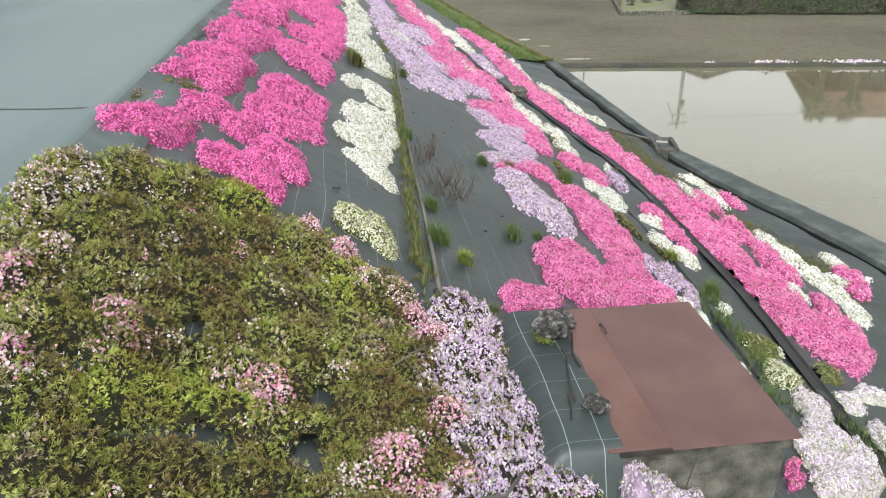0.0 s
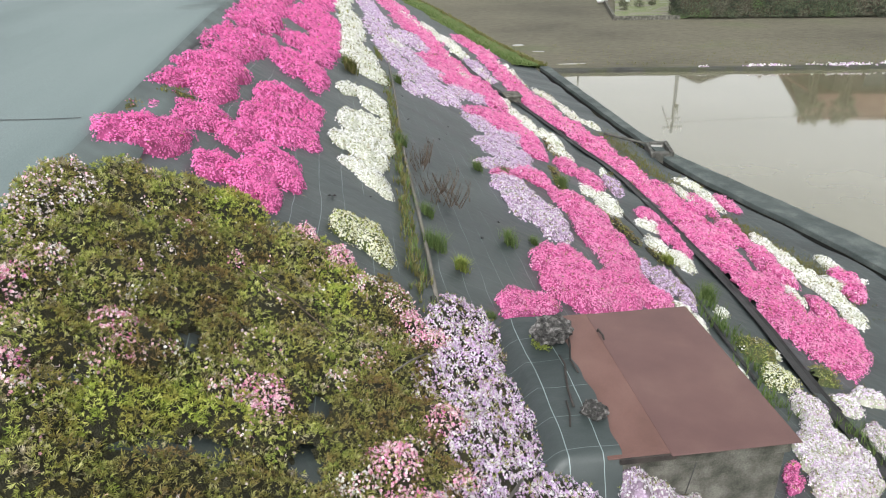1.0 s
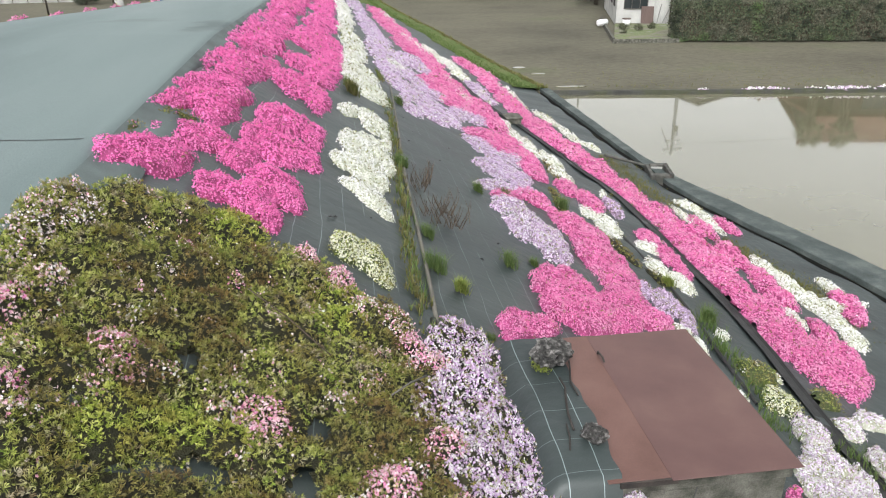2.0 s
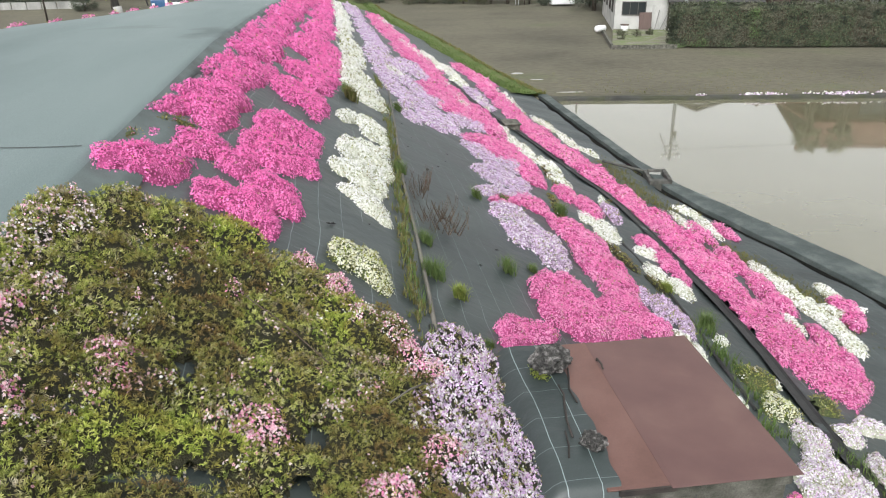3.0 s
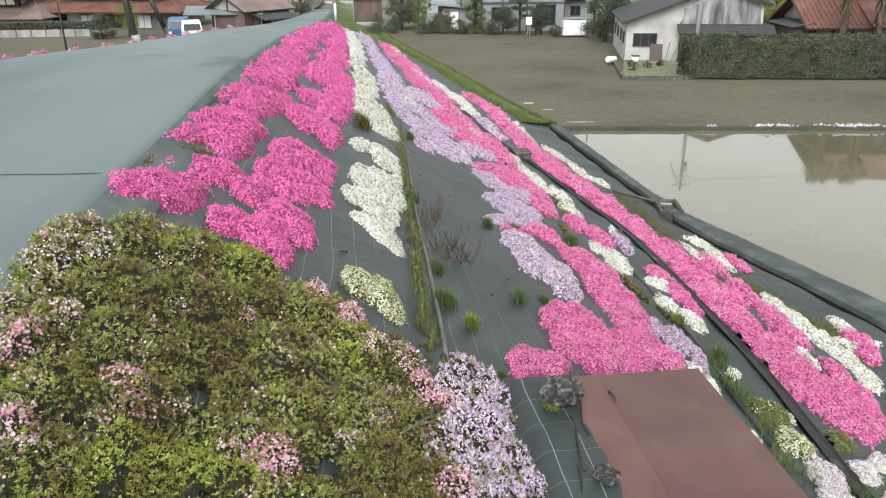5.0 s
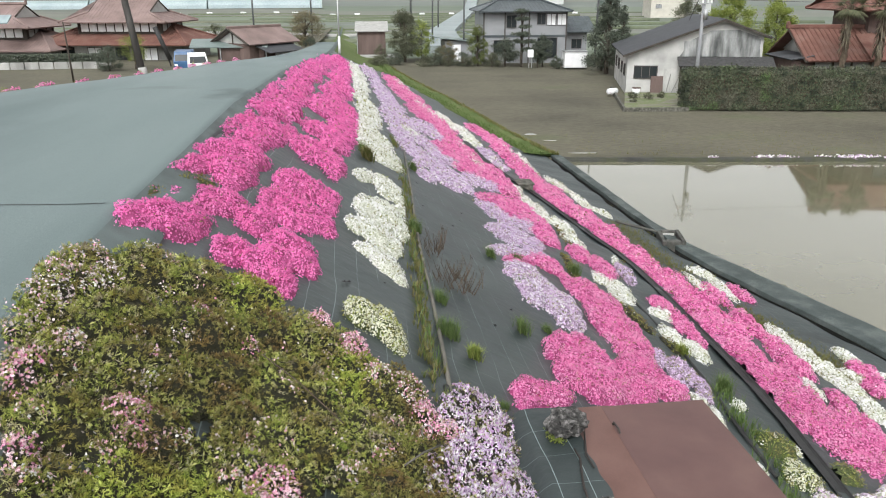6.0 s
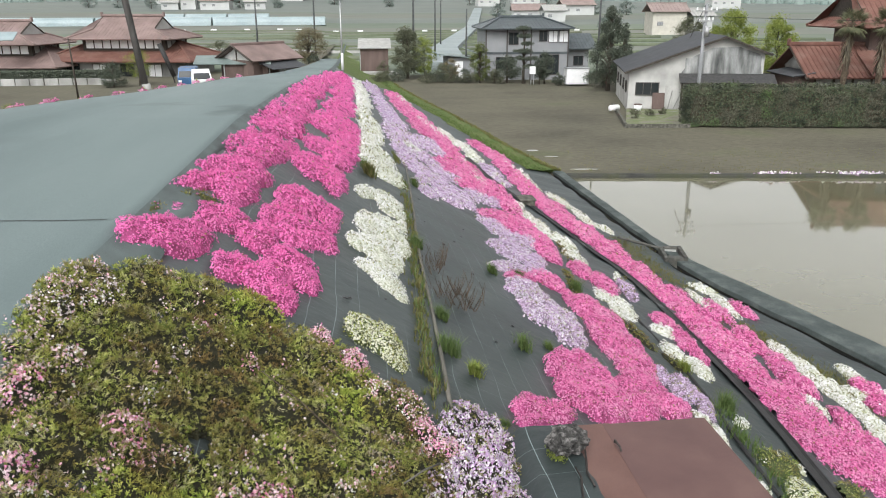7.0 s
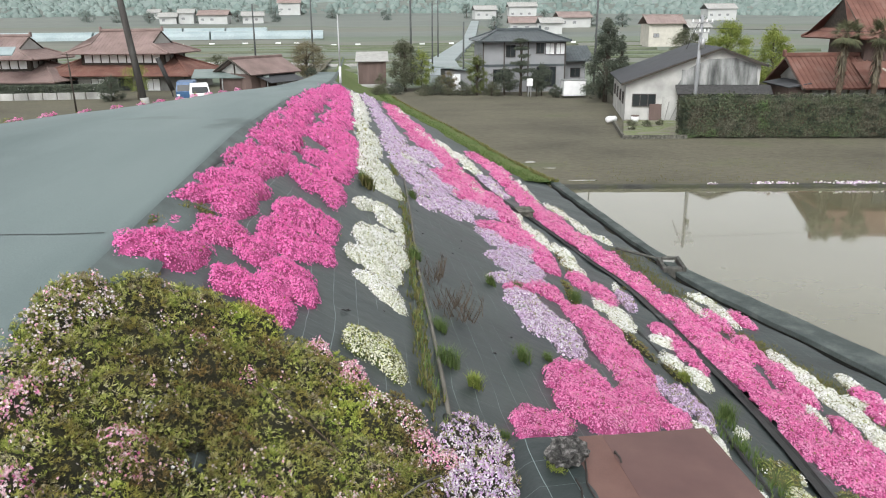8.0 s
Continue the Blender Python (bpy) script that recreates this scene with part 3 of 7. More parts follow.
joint = tagged(raw("road_joint", jv.reshape(-1, 3), np.stack([ji[0, :-1], ji[0, 1:], ji[1, 1:], ji[1, :-1]], -1), M_CRACK), "dark cracked joint across the asphalt", "road joint", kind="structure")

shoulder = tagged(strip("road_shoulder", emb_y, [(lambda c: (lambda y: (ROAD_X + c + (0.05 * math.sin(1.3 * y) + 0.03 * math.sin(4.1 * y)) * (c > 0.18), float(slope_z(ROAD_X + c, y)) + (0.034 if c < 0.28 else 0.006))))(c) for c in (0.05, 0.10, 0.15, 0.20, 0.25, 0.30)], M_DUST), "dusty weed sheet edge beside the asphalt", "road shoulder", kind="structure")

# grass verge along the foot of the far slope
def verge_col(c, up):
    def at(y):
        x = float(toe_x(y)) + c + 0.12 * math.sin(0.9 * y + 3 * c) + 0.06 * math.sin(2.7 * y)
        return x, max(float(slope_z(x, y)), 0.13) + up
    return at


verge = tagged(strip("verge", np.linspace(30.4, 110, 160), [verge_col(-0.95, 0.01), verge_col(-0.85, 0.05), verge_col(-0.4, 0.07), verge_col(0.05, 0.12), verge_col(0.28, 0.10), verge_col(0.36, -0.02)], M_TURF), "strip of green grass at the foot of the slope", "grass verge", kind="structure")

# drain at the foot of the slope: dark gap, then a sheet-covered curb beside the pond
CH = 0.20
drain_y = np.linspace(-12, 30.6, 240)
drain = tagged(strip("drain", drain_y, [lambda y: (float(toe_x(y)) - 0.03, 0.16), lambda y: (float(toe_x(y)) + 0.0, -0.35), lambda y: (float(toe_x(y)) + CH, -0.35), lambda y: (float(toe_x(y)) + CH + 0.01, 0.09)], M_GAP, False), "narrow dark drain at the foot of the slope", "drain", kind="structure")


def curb_at(k, z):
    return lambda y: (float(toe_x(y)) + CH + (float(water_x(y)) - float(toe_x(y)) - CH) * k + (0.012 * math.sin(2.3 * y) * math.sin(5.1 * y) if k > 0.3 else 0), z + 0.006 * math.sin(3.7 * y + 4 * k))


curb = tagged(strip("pond_curb", drain_y, [curb_at(0, 0.10), curb_at(0.015, 0.205), curb_at(0.04, 0.215), curb_at(0.5, 0.21), curb_at(0.93, 0.185), curb_at(0.97, 0.16), curb_at(1.0, -0.12)], M_SHEET_PLAIN, False), "rounded pond curb wrapped in black weed sheet", "curb", kind="structure")

# far bank of the pond
bank_x = np.linspace(8.2, 72, 140)
bv, bf = [], []
for x in bank_x:
    y0 = float(pond_y(x)) - 0.05
    w = 0.03 * math.sin(3 * x) + 0.02 * math.sin(7.7 * x)
    for dy, z in ((0, -0.2), (0.02 + 0.3 * w, 0.10), (0.06, 0.15 + 0.3 * w), (0.30, 0.16), (0.42, 0.08)):
        bv.append((x, y0 + dy, z))
bi = np.arange(len(bv)).reshape(-1, 5)
M_BANK = noisy("mossy_grey_bank", [(0.025, 0.026, 0.023), (0.045, 0.046, 0.040), (0.040, 0.044, 0.024), (0.065, 0.064, 0.055)], 1.1, 14, 0.9, 0.5, 0.03, grain=0.4)
far_bank = tagged(raw("pond_bank", bv, np.stack([bi[:-1, :-1], bi[1:, :-1], bi[1:, 1:], bi[:-1, 1:]], -1).reshape(-1, 4), M_BANK, smooth=True), "low grey mossy bank along the flooded paddy", "bank", kind="structure")

water = tagged(raw("water", [(8.3, 31.6, 0), (8.3, -40, 0), (72, -40, 0), (72, 22.6, 0)], np.array([[0, 1, 2, 3]]), M_WATER), "still muddy water in a flooded paddy field", "water", kind="structure")


# ---- flowers ----
def lobed(th, ph):
    return 1 + 0.05 * np.sin(2 * th + ph[0]) + 0.06 * np.sin(3 * th + ph[1]) + 0.06 * np.sin(5 * th + ph[2]) + 0.05 * np.sin(9 * th + ph[3]) + 0.035 * np.sin(17 * th + ph[4]) + 0.025 * np.sin(29 * th + ph[5])


def knobbly(x, y, w):
    """Relief of the single shoots in a cushion, about w across; from -1 in the pits to 1 on the tips."""
    u, v = x * 6.283 / w, y * 6.283 / (w * (1 + 0.09 * np.abs(y)))
    return 0.55 * np.sin(u + 1.6 * np.sin(0.43 * v + 0.3 * u)) * np.sin(v + 1.6 * np.sin(0.39 * u - 0.2 * v + 1)) + 0.35 * np.sin(0.61 * u + 1.27 * v + 1.2 * np.sin(0.8 * u)) * np.sin(1.31 * u - 0.58 * v) + 0.25 * np.sin(1.9 * u + 0.4 * v) * np.sin(2.1 * v - 0.7 * u)


class Mound:
    """An uneven cushion of plants on the slope: a long ellipse about (cx, cy), turned by rot degrees."""

    def __init__(self, cx, cy, a, b, rot, h, seed):
        self.c, self.a, self.b, self.h = (cx, cy), a, b, h
        self.r = radians(rot)
        self.kerb = False
        self.w = max(0.055, 0.0085 * math.sqrt(cx * cx + cy * cy + 9))
        self.knob = 0.0
        self.rng = np.random.default_rng(seed)
        self.ph = self.rng.uniform(0, 6.28, 8)

    def place(self, r, th, knob=None):
        k = r * lobed(th, self.ph)
        u, v = self.a * k * np.cos(th), self.b * k * np.sin(th)
        x = self.c[0] + u * math.cos(self.r) - v * math.sin(self.r)
        y = self.c[1] + u * math.sin(self.r) + v * math.cos(self.r)
        p = self.ph
        lump = 1 + 0.30 * np.sin(7 * u / max(0.25, self.b) * 0.45 + p[4]) * np.sin(9 * v / max(0.25, self.b) * 0.4 + p[5]) + 0.12 * np.sin(21 * x + p[6]) * np.sin(19 * y + p[7])
        z = slope_z(x, y) + self.h * np.clip(1 - r ** 3.2, 0, 1) ** 0.5 * lump
        z = z + (self.knob if knob is None else knob) * self.w * knobbly(x, y, self.w) * np.clip(1.6 - 1.5 * r ** 3, 0, 1)
        return np.stack([x, y, z], -1)

    def normal(self, r, th):
        e = 0.03
        p = self.place(r, th)
        dr = self.place(np.clip(r + e, 0, 1), th) - self.place(np.clip(r - e, 0, 1), th)
        dt = self.place(r, th + e / np.maximum(r, 0.1)) - self.place(r, th - e / np.maximum(r, 0.1))
        n = np.cross(dr, dt)
        n /= np.linalg.norm(n, axis=-1, keepdims=True) + 1e-9
        return p, n * np.sign(n[:, 2:] + 1e-9)

    def scatter(self, count, edge=1.0):
        r = np.sqrt(self.rng.uniform(0, 1, count)) * edge
        p, n = self.normal(r, self.rng.uniform(0, 2 * math.pi, count))
        k = ~in_gap(p) & ~(self.kerb & on_road(p))
        if self.knob:
            k &= self.rng.uniform(-0.85, -0.1, count) < knobbly(p[:, 0], p[:, 1], self.w)
        return p[k], n[k]

    def base(self, name, parent, material, label=""):
        nr, nt = (6, 20) if material is None else (12, 44)
        R, T = np.meshgrid(np.linspace(0, 1, nr), np.linspace(0, 2 * math.pi, nt, endpoint=False), indexing="ij")
        V = self.place(R.ravel(), T.ravel(), 0.0)
        V[:, 2] -= 0.012 + 0.3 * self.knob * self.w
        V[-nt:, 2] -= 0.02
        i = np.arange(nr * nt).reshape(nr, nt)
        j = np.roll(i, -1, 1)
        F = np.stack([i[:-1], i[1:], j[1:], j[:-1]], -1).reshape(-1, 4)
        mid = V[F].mean(1)
        free = ~in_gap(mid) & ~(self.kerb & on_road(mid))
        return V, F[free] if free.any() else F


# line of the channel that runs aslant down the slope
dr_line = [(4.5, 3.6), (4.71, 4.75), (4.82, 5.57), (5.13, 7.0), (5.3, 7.75), (5.46, 8.7), (5.6, 9.75), (5.7, 10.9), (5.87, 12.4), (6.01, 13.7), (6.18, 15.4), (6.16, 16.8), (5.97, 17.9), (5.71, 19.6), (5.34, 21.8), (4.85, 23.6), (4.48, 25.8), (4.25, 29.2)]
GAPS = ((-0.84, 3.35, 0.06, 0.11), (-0.66, 2.61, 0.07, 0.05), (-0.21, 3.18, 0.06, 0.10), (-0.27, 2.7, 0.07, 0.10))


def on_road(p):
    return p[:, 0] < ROAD_X + 0.05 + 0.06 * np.sin(4.3 * p[:, 1]) + 0.03 * np.sin(11 * p[:, 1])


def in_gap(p):
    """Bare spots in the bed where the sheet shows."""
    k = np.zeros(len(p), bool)
    for x, y, rx, ry in GAPS:
        q = np.arctan2(p[:, 1] - y, p[:, 0] - x)
        k |= np.hypot((p[:, 0] - x) / rx, (p[:, 1] - y) / ry) < 1 + 0.25 * np.sin(3 * q + x * 9)
    dx = p[:, 0] - np.interp(p[:, 1], [c[1] for c in dr_line], [c[0] for c in dr_line])
    k |= (np.abs(dx + 0.02) < 0.14 + 0.03 * np.sin(6 * p[:, 1])) & (p[:, 1] < 29.0)
    return k


def frames_about(n, rng, lean):
    """Random axes about each normal, tipped by up to lean."""
    n = n + rng.normal(0, lean, n.shape)
    n /= np.linalg.norm(n, axis=-1, keepdims=True)
    a = np.cross(n, rng.normal(0, 1, n.shape))
    a /= np.linalg.norm(a, axis=-1, keepdims=True)
    return a, np.cross(n, a), n


def blossoms(p, n, size, rng, fine):
    """Five-petalled flowers at p facing n: separate petals when fine, else one five-sided face each."""
    a, c, n = frames_about(n, rng, 0.24 if fine else 0.14)
    s = size * rng.uniform(0.75, 1.2, len(p))[:, None]
    p = p + n * s * rng.uniform(-0.4, 0.9, (len(p), 1))
    if not fine:
        m_ = 4
        k = np.arange(m_) * 2 * math.pi / m_
        jag = rng.uniform(0.85, 1.15, (len(p), m_, 1))
        V = p[:, None] + s[:, None] * jag * (a[:, None] * np.cos(k)[None, :, None] + c[:, None] * np.sin(k)[None, :, None]) + n[:, None] * s[:, None] * rng.uniform(-0.25, 0.25, (len(p), m_, 1))
        return V.reshape(-1, 3), np.arange(len(p) * m_).reshape(-1, m_)
    # centre plus, for each petal, two shoulders and a tip
    k = np.arange(5) * 2 * math.pi / 5
    out = [p]
    for q in k:
        for dq, rr, up in ((-0.42, 0.78, 0.10), (0.0, 1.0, 0.02), (0.42, 0.78, 0.10)):
            out.append(p + s * rr * (a * math.cos(q + dq) + c * math.sin(q + dq)) + n * s * up)
    V = np.stack(out, 1)
    m = np.arange(len(p))[:, None] * 16
    F = np.concatenate([np.concatenate([m, m + 1 + 3 * i, m + 2 + 3 * i, m + 3 + 3 * i], 1) for i in range(5)], 0)
    return V.reshape(-1, 3), F


def sprigs(p, n, length, rng, blades=7, width=0.13, lean=0.3, rise=1.0):
    """Tufts of short pointed leaves."""
    a, c, n = frames_about(n, rng, lean)
    V, F = [], []
    L = length * rng.uniform(0.6, 1.3, len(p))[:, None]
    lay = a * rng.uniform(0.2, 0.9, len(p))[:, None]
    for i in range(blades):
        q = 2 * math.pi * i / blades + rng.uniform(-0.4, 0.4, len(p))[:, None]
        d = a * np.cos(q) + c * np.sin(q)
        t = a * -np.sin(q) + c * np.cos(q)
        up = rise * rng.uniform(0.35, 1.1, len(p))[:, None]
        tip = p + L * (d * 0.55 + n * up + lay)
        w = L * width
        V.append(np.stack([p + t * w, p - t * w, tip], 1))
    V = np.stack(V, 1).reshape(-1, 3)
    return V, np.arange(len(V)).reshape(-1, 3)


def shoots(p, n, length, rng, blades=7):
    """Needle-leaved shoot tips: narrow leaves that spring from one root."""
    a, c, n = frames_about(n, rng, 0.40)
    L = length * rng.uniform(0.55, 1.25, len(p))[:, None]
    V = [p]
    for i in range(blades):
        q = 2 * math.pi * i / blades + rng.uniform(-0.5, 0.5, len(p))[:, None]
        d = a * np.cos(q) + c * np.sin(q)
        t = a * -np.sin(q) + c * np.cos(q)
        way = d * rng.uniform(0.20, 0.75, len(p))[:, None] + n * rng.uniform(0.35, 1.15, len(p))[:, None]
        w = L * 0.13
        V += [p + L * way * 0.7 + t * w, p + L * way - t * w * 0.4]
    m_ = 1 + 2 * blades
    V = np.stack(V, 1).reshape(-1, 3)
    F = [[0, 1 + 2 * i, 2 + 2 * i] for i in range(blades)]
    return V, (np.array(F)[None] + m_ * np.arange(len(p))[:, None, None]).reshape(-1, 3)


def join(pieces):
    V, F, k = [], {}, 0
    for v, f in pieces:
        V.append(v)
        F.setdefault(f.shape[1], []).append(f + k)
        k += len(v)
    return np.concatenate(V), [np.concatenate(g) for g in F.values()]


def patchy(p, f):
    """Uneven growth: a smooth value about zero over the ground."""
    x, y = p[:, 0] * f, p[:, 1] * f
    return 0.5 * np.sin(x + 1.3 * np.sin(0.7 * y)) * np.sin(0.9 * y + 1.1 * np.sin(0.8 * x + 2)) + 0.3 * np.sin(2.3 * x + 1.7 * y + np.sin(1.9 * x))


def far_of(x, y):
    return math.sqrt(x * x + y * y + 9.0)


CLUMP_NO = [0]


def clump(x, y, a, b, rot, petals, label, under=M_MOUND, h=0.13, cover=1.0, group="phlox clumps", leafy=0.25, second=None, share=0.0, loose=1.0, leaves=M_SPRIG):
    """One creeping phlox plant: a foliage cushion and its flowers. Long ones are made of several lobes."""
    CLUMP_NO[0] += 1
    seed = 100 + CLUMP_NO[0]
    rng = np.random.default_rng(seed)
    t = thing("phlox_clump", label, "phlox", (x, y, float(slope_z(x, y))), group=group)
    shrink = 0.98 if petals is M_HOT else 1.03 if petals is M_PINK else 1.0
    h = h * min(1.15, 0.45 + 3.0 * b)
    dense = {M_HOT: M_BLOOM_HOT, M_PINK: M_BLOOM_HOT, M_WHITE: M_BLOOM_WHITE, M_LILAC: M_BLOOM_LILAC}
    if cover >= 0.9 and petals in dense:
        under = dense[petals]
    if leafy > 0.5:
        under = M_MOUND if under not in (M_UNDER,) else under
    step = max(0.42, 0.034 * far_of(x, y))
    mounds = []
    draped = a > 1.3
    if draped:
        # a row of cushions side by side, each hanging downhill
        m_ = max(2, int(round(2 * a / step)))
        q = radians(rot)
        for i in range(m_):
            s = (2 * (i + 0.5) / m_ - 1) * a * 0.97 + rng.normal(0, 0.12 * step)
            end = 1 - 0.35 * abs(2 * (i + 0.5) / m_ - 1) ** 3
            la, lb = b * rng.uniform(0.88, 1.18) * end, a / m_ * rng.uniform(1.1, 1.5) * loose
            off = rng.normal(0, 0.10 * b)
            turn = rot - 90 - rng.uniform(4, 22)
            if lb > la:
                la, lb, turn = lb, la, turn + 90
            mounds.append(Mound(x + s * math.cos(q) + off * math.sin(q), y + s * math.sin(q) - off * math.cos(q), la * shrink, lb * shrink, turn, h * rng.uniform(0.65, 1.35), seed * 13 + i))
    if not draped:
        mounds.append(Mound(x, y, a * shrink, b * shrink, rot, h * rng.uniform(0.9, 1.15), seed * 13))
    for m in mounds:
        m.kerb = petals is M_HOT
        m.knob = 0.55 if leafy > 2 else 0.36 if petals in (M_HOT, M_PINK) else 0.28
        if leafy > 2:
            m.w = max(0.06, 0.016 * far_of(*m.c))
        if petals is M_LILAC_NEAR:
            m.knob, m.w = 0.55, 0.10
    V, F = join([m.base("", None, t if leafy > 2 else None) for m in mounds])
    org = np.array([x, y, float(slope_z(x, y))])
    raw("foliage", V - org, F, under, t, "dark green needle foliage" if under in (M_MOUND, M_UNDER) else "dense bloom cushion, darker between the petals", True)
    P, Q, lv, le = [], [], [], []
    for m in mounds:
        d = far_of(m.c[0], m.c[1])
        size = max(0.0084, 0.00125 * d) * (0.9 if leafy > 2 else 1.0)
        area = math.pi * m.a * m.b
        cnt = int(cover * area / (size * size) * 0.65)
        p, n = m.scatter(cnt, 1.02)
        if petals is M_LILAC_NEAR:
            k = patchy(p, 24.0) + 0.6 * patchy(p, 61.0) > -0.22
            p, n = p[k], n[k]
        if cover < 0.3:
            k = patchy(p, 7.0) > 0.14
            p, n = p[k], n[k]
        if leafy > 2:
            if cover < 0.9:
                k = patchy(p, 21.0) + 0.6 * patchy(p, 47.0) > (-0.12 if cover > 0.3 else 0.2)
                p, n = p[k], n[k]
            p = p + n * m.rng.uniform(0.006, 0.026, (len(p), 1))
            n = n + m.rng.normal(0, 0.45, n.shape)
            n /= np.linalg.norm(n, axis=1)[:, None]
        fine = d < 5.0
        if second and share:
            k = rng.uniform(0, 1, len(p)) < share
            if k.any():
                Q.append(blossoms(p[k], n[k], size, m.rng, fine))
            p, n = p[~k], n[~k]
        P.append(blossoms(p, n, size, m.rng, fine))
        if leafy and d < 30:
            ls = max(0.024, 0.0030 * d) if leafy < 2 else max(0.0245, 0.0050 * d)
            p, n = m.scatter(int(leafy * area / (ls * ls) * 0.62), 1.05)
            if leafy > 2:
                k = m.rng.uniform(0, 1, len(p)) < 0.9 + 0.5 * patchy(p, 9.0)
                p, n = p[k], n[k]
                p = p + n * ls * m.rng.uniform(-0.5, 0.2, (len(p), 1))
                le.append(shoots(p, n, ls, m.rng))
            else:
                le.append(sprigs(p, n, ls, m.rng, 5))
    P = [b for b in P if len(b[0])]
    if P:
        V, F = join(P)
        tagged(raw("bloom", V - org, F, petals, t), kind="stuff")
    Q = [b for b in Q if len(b[0])]
    if Q:
        V, F = join(Q)
        tagged(raw("bloom", V - org, F, second, t), kind="stuff")
    le = [b for b in le if len(b[0])]
    if le:
        V, F = join(le)
        tagged(raw("leaves", V - org, F, leaves, t), kind="stuff")
    return t


# shallow puddles at the near edge of the bare field
for x, y, a_, b_, q_ in ((8.45, 35.6, 0.28, 0.22, 12), (9.0, 33.9, 0.30, 0.10, -8), (9.7, 30.9, 0.62, 0.12, -6)):
    th_ = np.linspace(0, 2 * math.pi, 26, endpoint=False)
    rr_ = lobed(th_, np.arange(8) * 1.7 + x)
    P_ = [(a_ * r_ * math.cos(t_), b_ * r_ * math.sin(t_), 0.0) for r_, t_ in zip(rr_, th_)]
    pd = tagged(Shape().slab(P_, 0.12).make("puddle", M_WATER), "shallow rain puddle on bare soil", "puddle", kind="structure")
    pd.matrix_world = pose(x, y, float(land_z(x, y)) + 0.035, 0, 0, q_)

# ---- concrete pit with its rusted lid ----
pit = thing("concrete_pit", "stained concrete pit under a rusted steel lid", "concrete pit", (1.87, 4.07, 2.5))
Shape().box(-0.68, -0.77, -0.6, 0.68, 0.80, 1.195, 0.015).make("body", M_CONC, pit)
Shape().box(-0.70, -0.79, 1.10, 0.70, 0.815, 1.197, 0.012).make("rim", M_CONC, pit, "chipped concrete rim")
Shape().tube([(0.05, -0.772, 0.3), (0.09, -0.774, 0.6), (0.06, -0.774, 0.85), (0.10, -0.772, 1.09)], 0.003, 5).make("crack", M_CRACK, pit, "dark crack in the concrete")
lid = thing("steel_plate", "flat rust-brown steel plate covering a concrete pit", "steel plate", (1.87, 4.07, 3.7085))
Shape().box(-0.09, -0.83, 0, 0.73, 0.83, 0.006, 0.002).make("plate", M_RUST, lid)
hs = Shape().tube([(-0.085, 0.56, 0.012), (-0.085, 0.555, 0.035), (-0.08, 0.46, 0.04), (-0.075, 0.44, 0.012)], 0.008, 6)
hs.make("handle", M_DARKIRON, lid, "dark bent iron handle")
lapped = thing("steel_plate", "narrow rust-brown steel plate lapped under another", "steel plate", (1.87, 4.07, 3.7025))
Shape().box(-0.47, -0.80, 0, -0.03, 0.84, 0.010, 0.002).make("plate", M_RUST_LAP, lapped)
# added dark strip that draws the shadow below the plate's front edge
Shape().box(-0.40, -0.815, -0.03, -0.05, -0.795, 0.006).make("shade_strip", M_DARKIRON, lapped, "dark strip standing in for shade under the edge")

# loose corner of weed sheet drawn over the plate
fy = np.linspace(2.86, 4.9, 50)
fv = []
for y in fy:
    xe = 1.50 + 0.012 * math.sin(7 * y) + 0.008 * math.sin(23 * y)  + 0.05 * max(0, y - 4.6) / 0.3
    for k in np.linspace(0, 1, 14):
        x = 0.86 + (xe - 0.86) * k
        z = max(float(slope_z(x, y)) + 0.03, 3.735 - 0.9 * max(0, 1.14 - x)) if x < 1.14 else 3.735 + 0.010 * math.sin(17 * x + 5 * y) * (1 - k) + 0.004 * math.sin(11 * y)
        z = max(z - 3.0 * max(0, 3.29 - y), float(slope_z(x, y)) + 0.014)
        fv.append((x, y, z))
fi = np.arange(len(fv)).reshape(len(fy), 14)
flap = tagged(raw("weed_sheet", fv, np.stack([fi[:-1, :-1], fi[:-1, 1:], fi[1:, 1:], fi[1:, :-1]], -1).reshape(-1, 4), M_SHEET_LOOSE, smooth=True), "loose corner of black weed sheet lying over a plate", "weed sheet")


def stone(x, y, z, rx, ry, rz_, seed, label, moss=False):
    t = thing("stone", label, "stone", (x, y, z), 25 * seed)
    nu, nv = 34, 22
    V = []
    for j in range(nv + 1):
        for i in range(nu):
            u, v = 2 * math.pi * i / nu, math.pi * j / nv
            d = Vector((math.sin(v) * math.cos(u), math.sin(v) * math.sin(u), math.cos(v)))
            k = 1 + 0.30 * noise.noise(d * 1.7 + Vector((seed * 7, 0, 0))) + 0.22 * noise.noise(d * 4.5 + Vector((0, seed * 5, 0))) + 0.14 * noise.noise(d * 11) + 0.08 * noise.noise(d * 24)
            V.append((d.x * rx * k, d.y * ry * k, max(-rz_ * 0.8, d.z * rz_ * k) + rz_ * 0.8))
    i = np.arange((nv + 1) * nu).reshape(nv + 1, nu)
    j = np.roll(i, -1, 1)
    raw("rock", V, np.stack([i[:-1], i[1:], j[1:], j[:-1]], -1).reshape(-1, 4), M_LAVA, t, smooth=False)
    if moss:
        r = np.random.default_rng(seed)
        p = np.stack([-rx * 0.85 + r.normal(0, 0.022, 260), -ry * 0.35 + r.normal(0, 0.04, 260), r.uniform(0, 0.035, 260)], -1)
        v, f = sprigs(p, np.tile([0, 0, 1.0], (260, 1)), 0.018, r, 5)
        tagged(raw("moss", v, f, M_LEAF_YELLOW, t, "yellow-green moss"), kind="stuff")
    return t


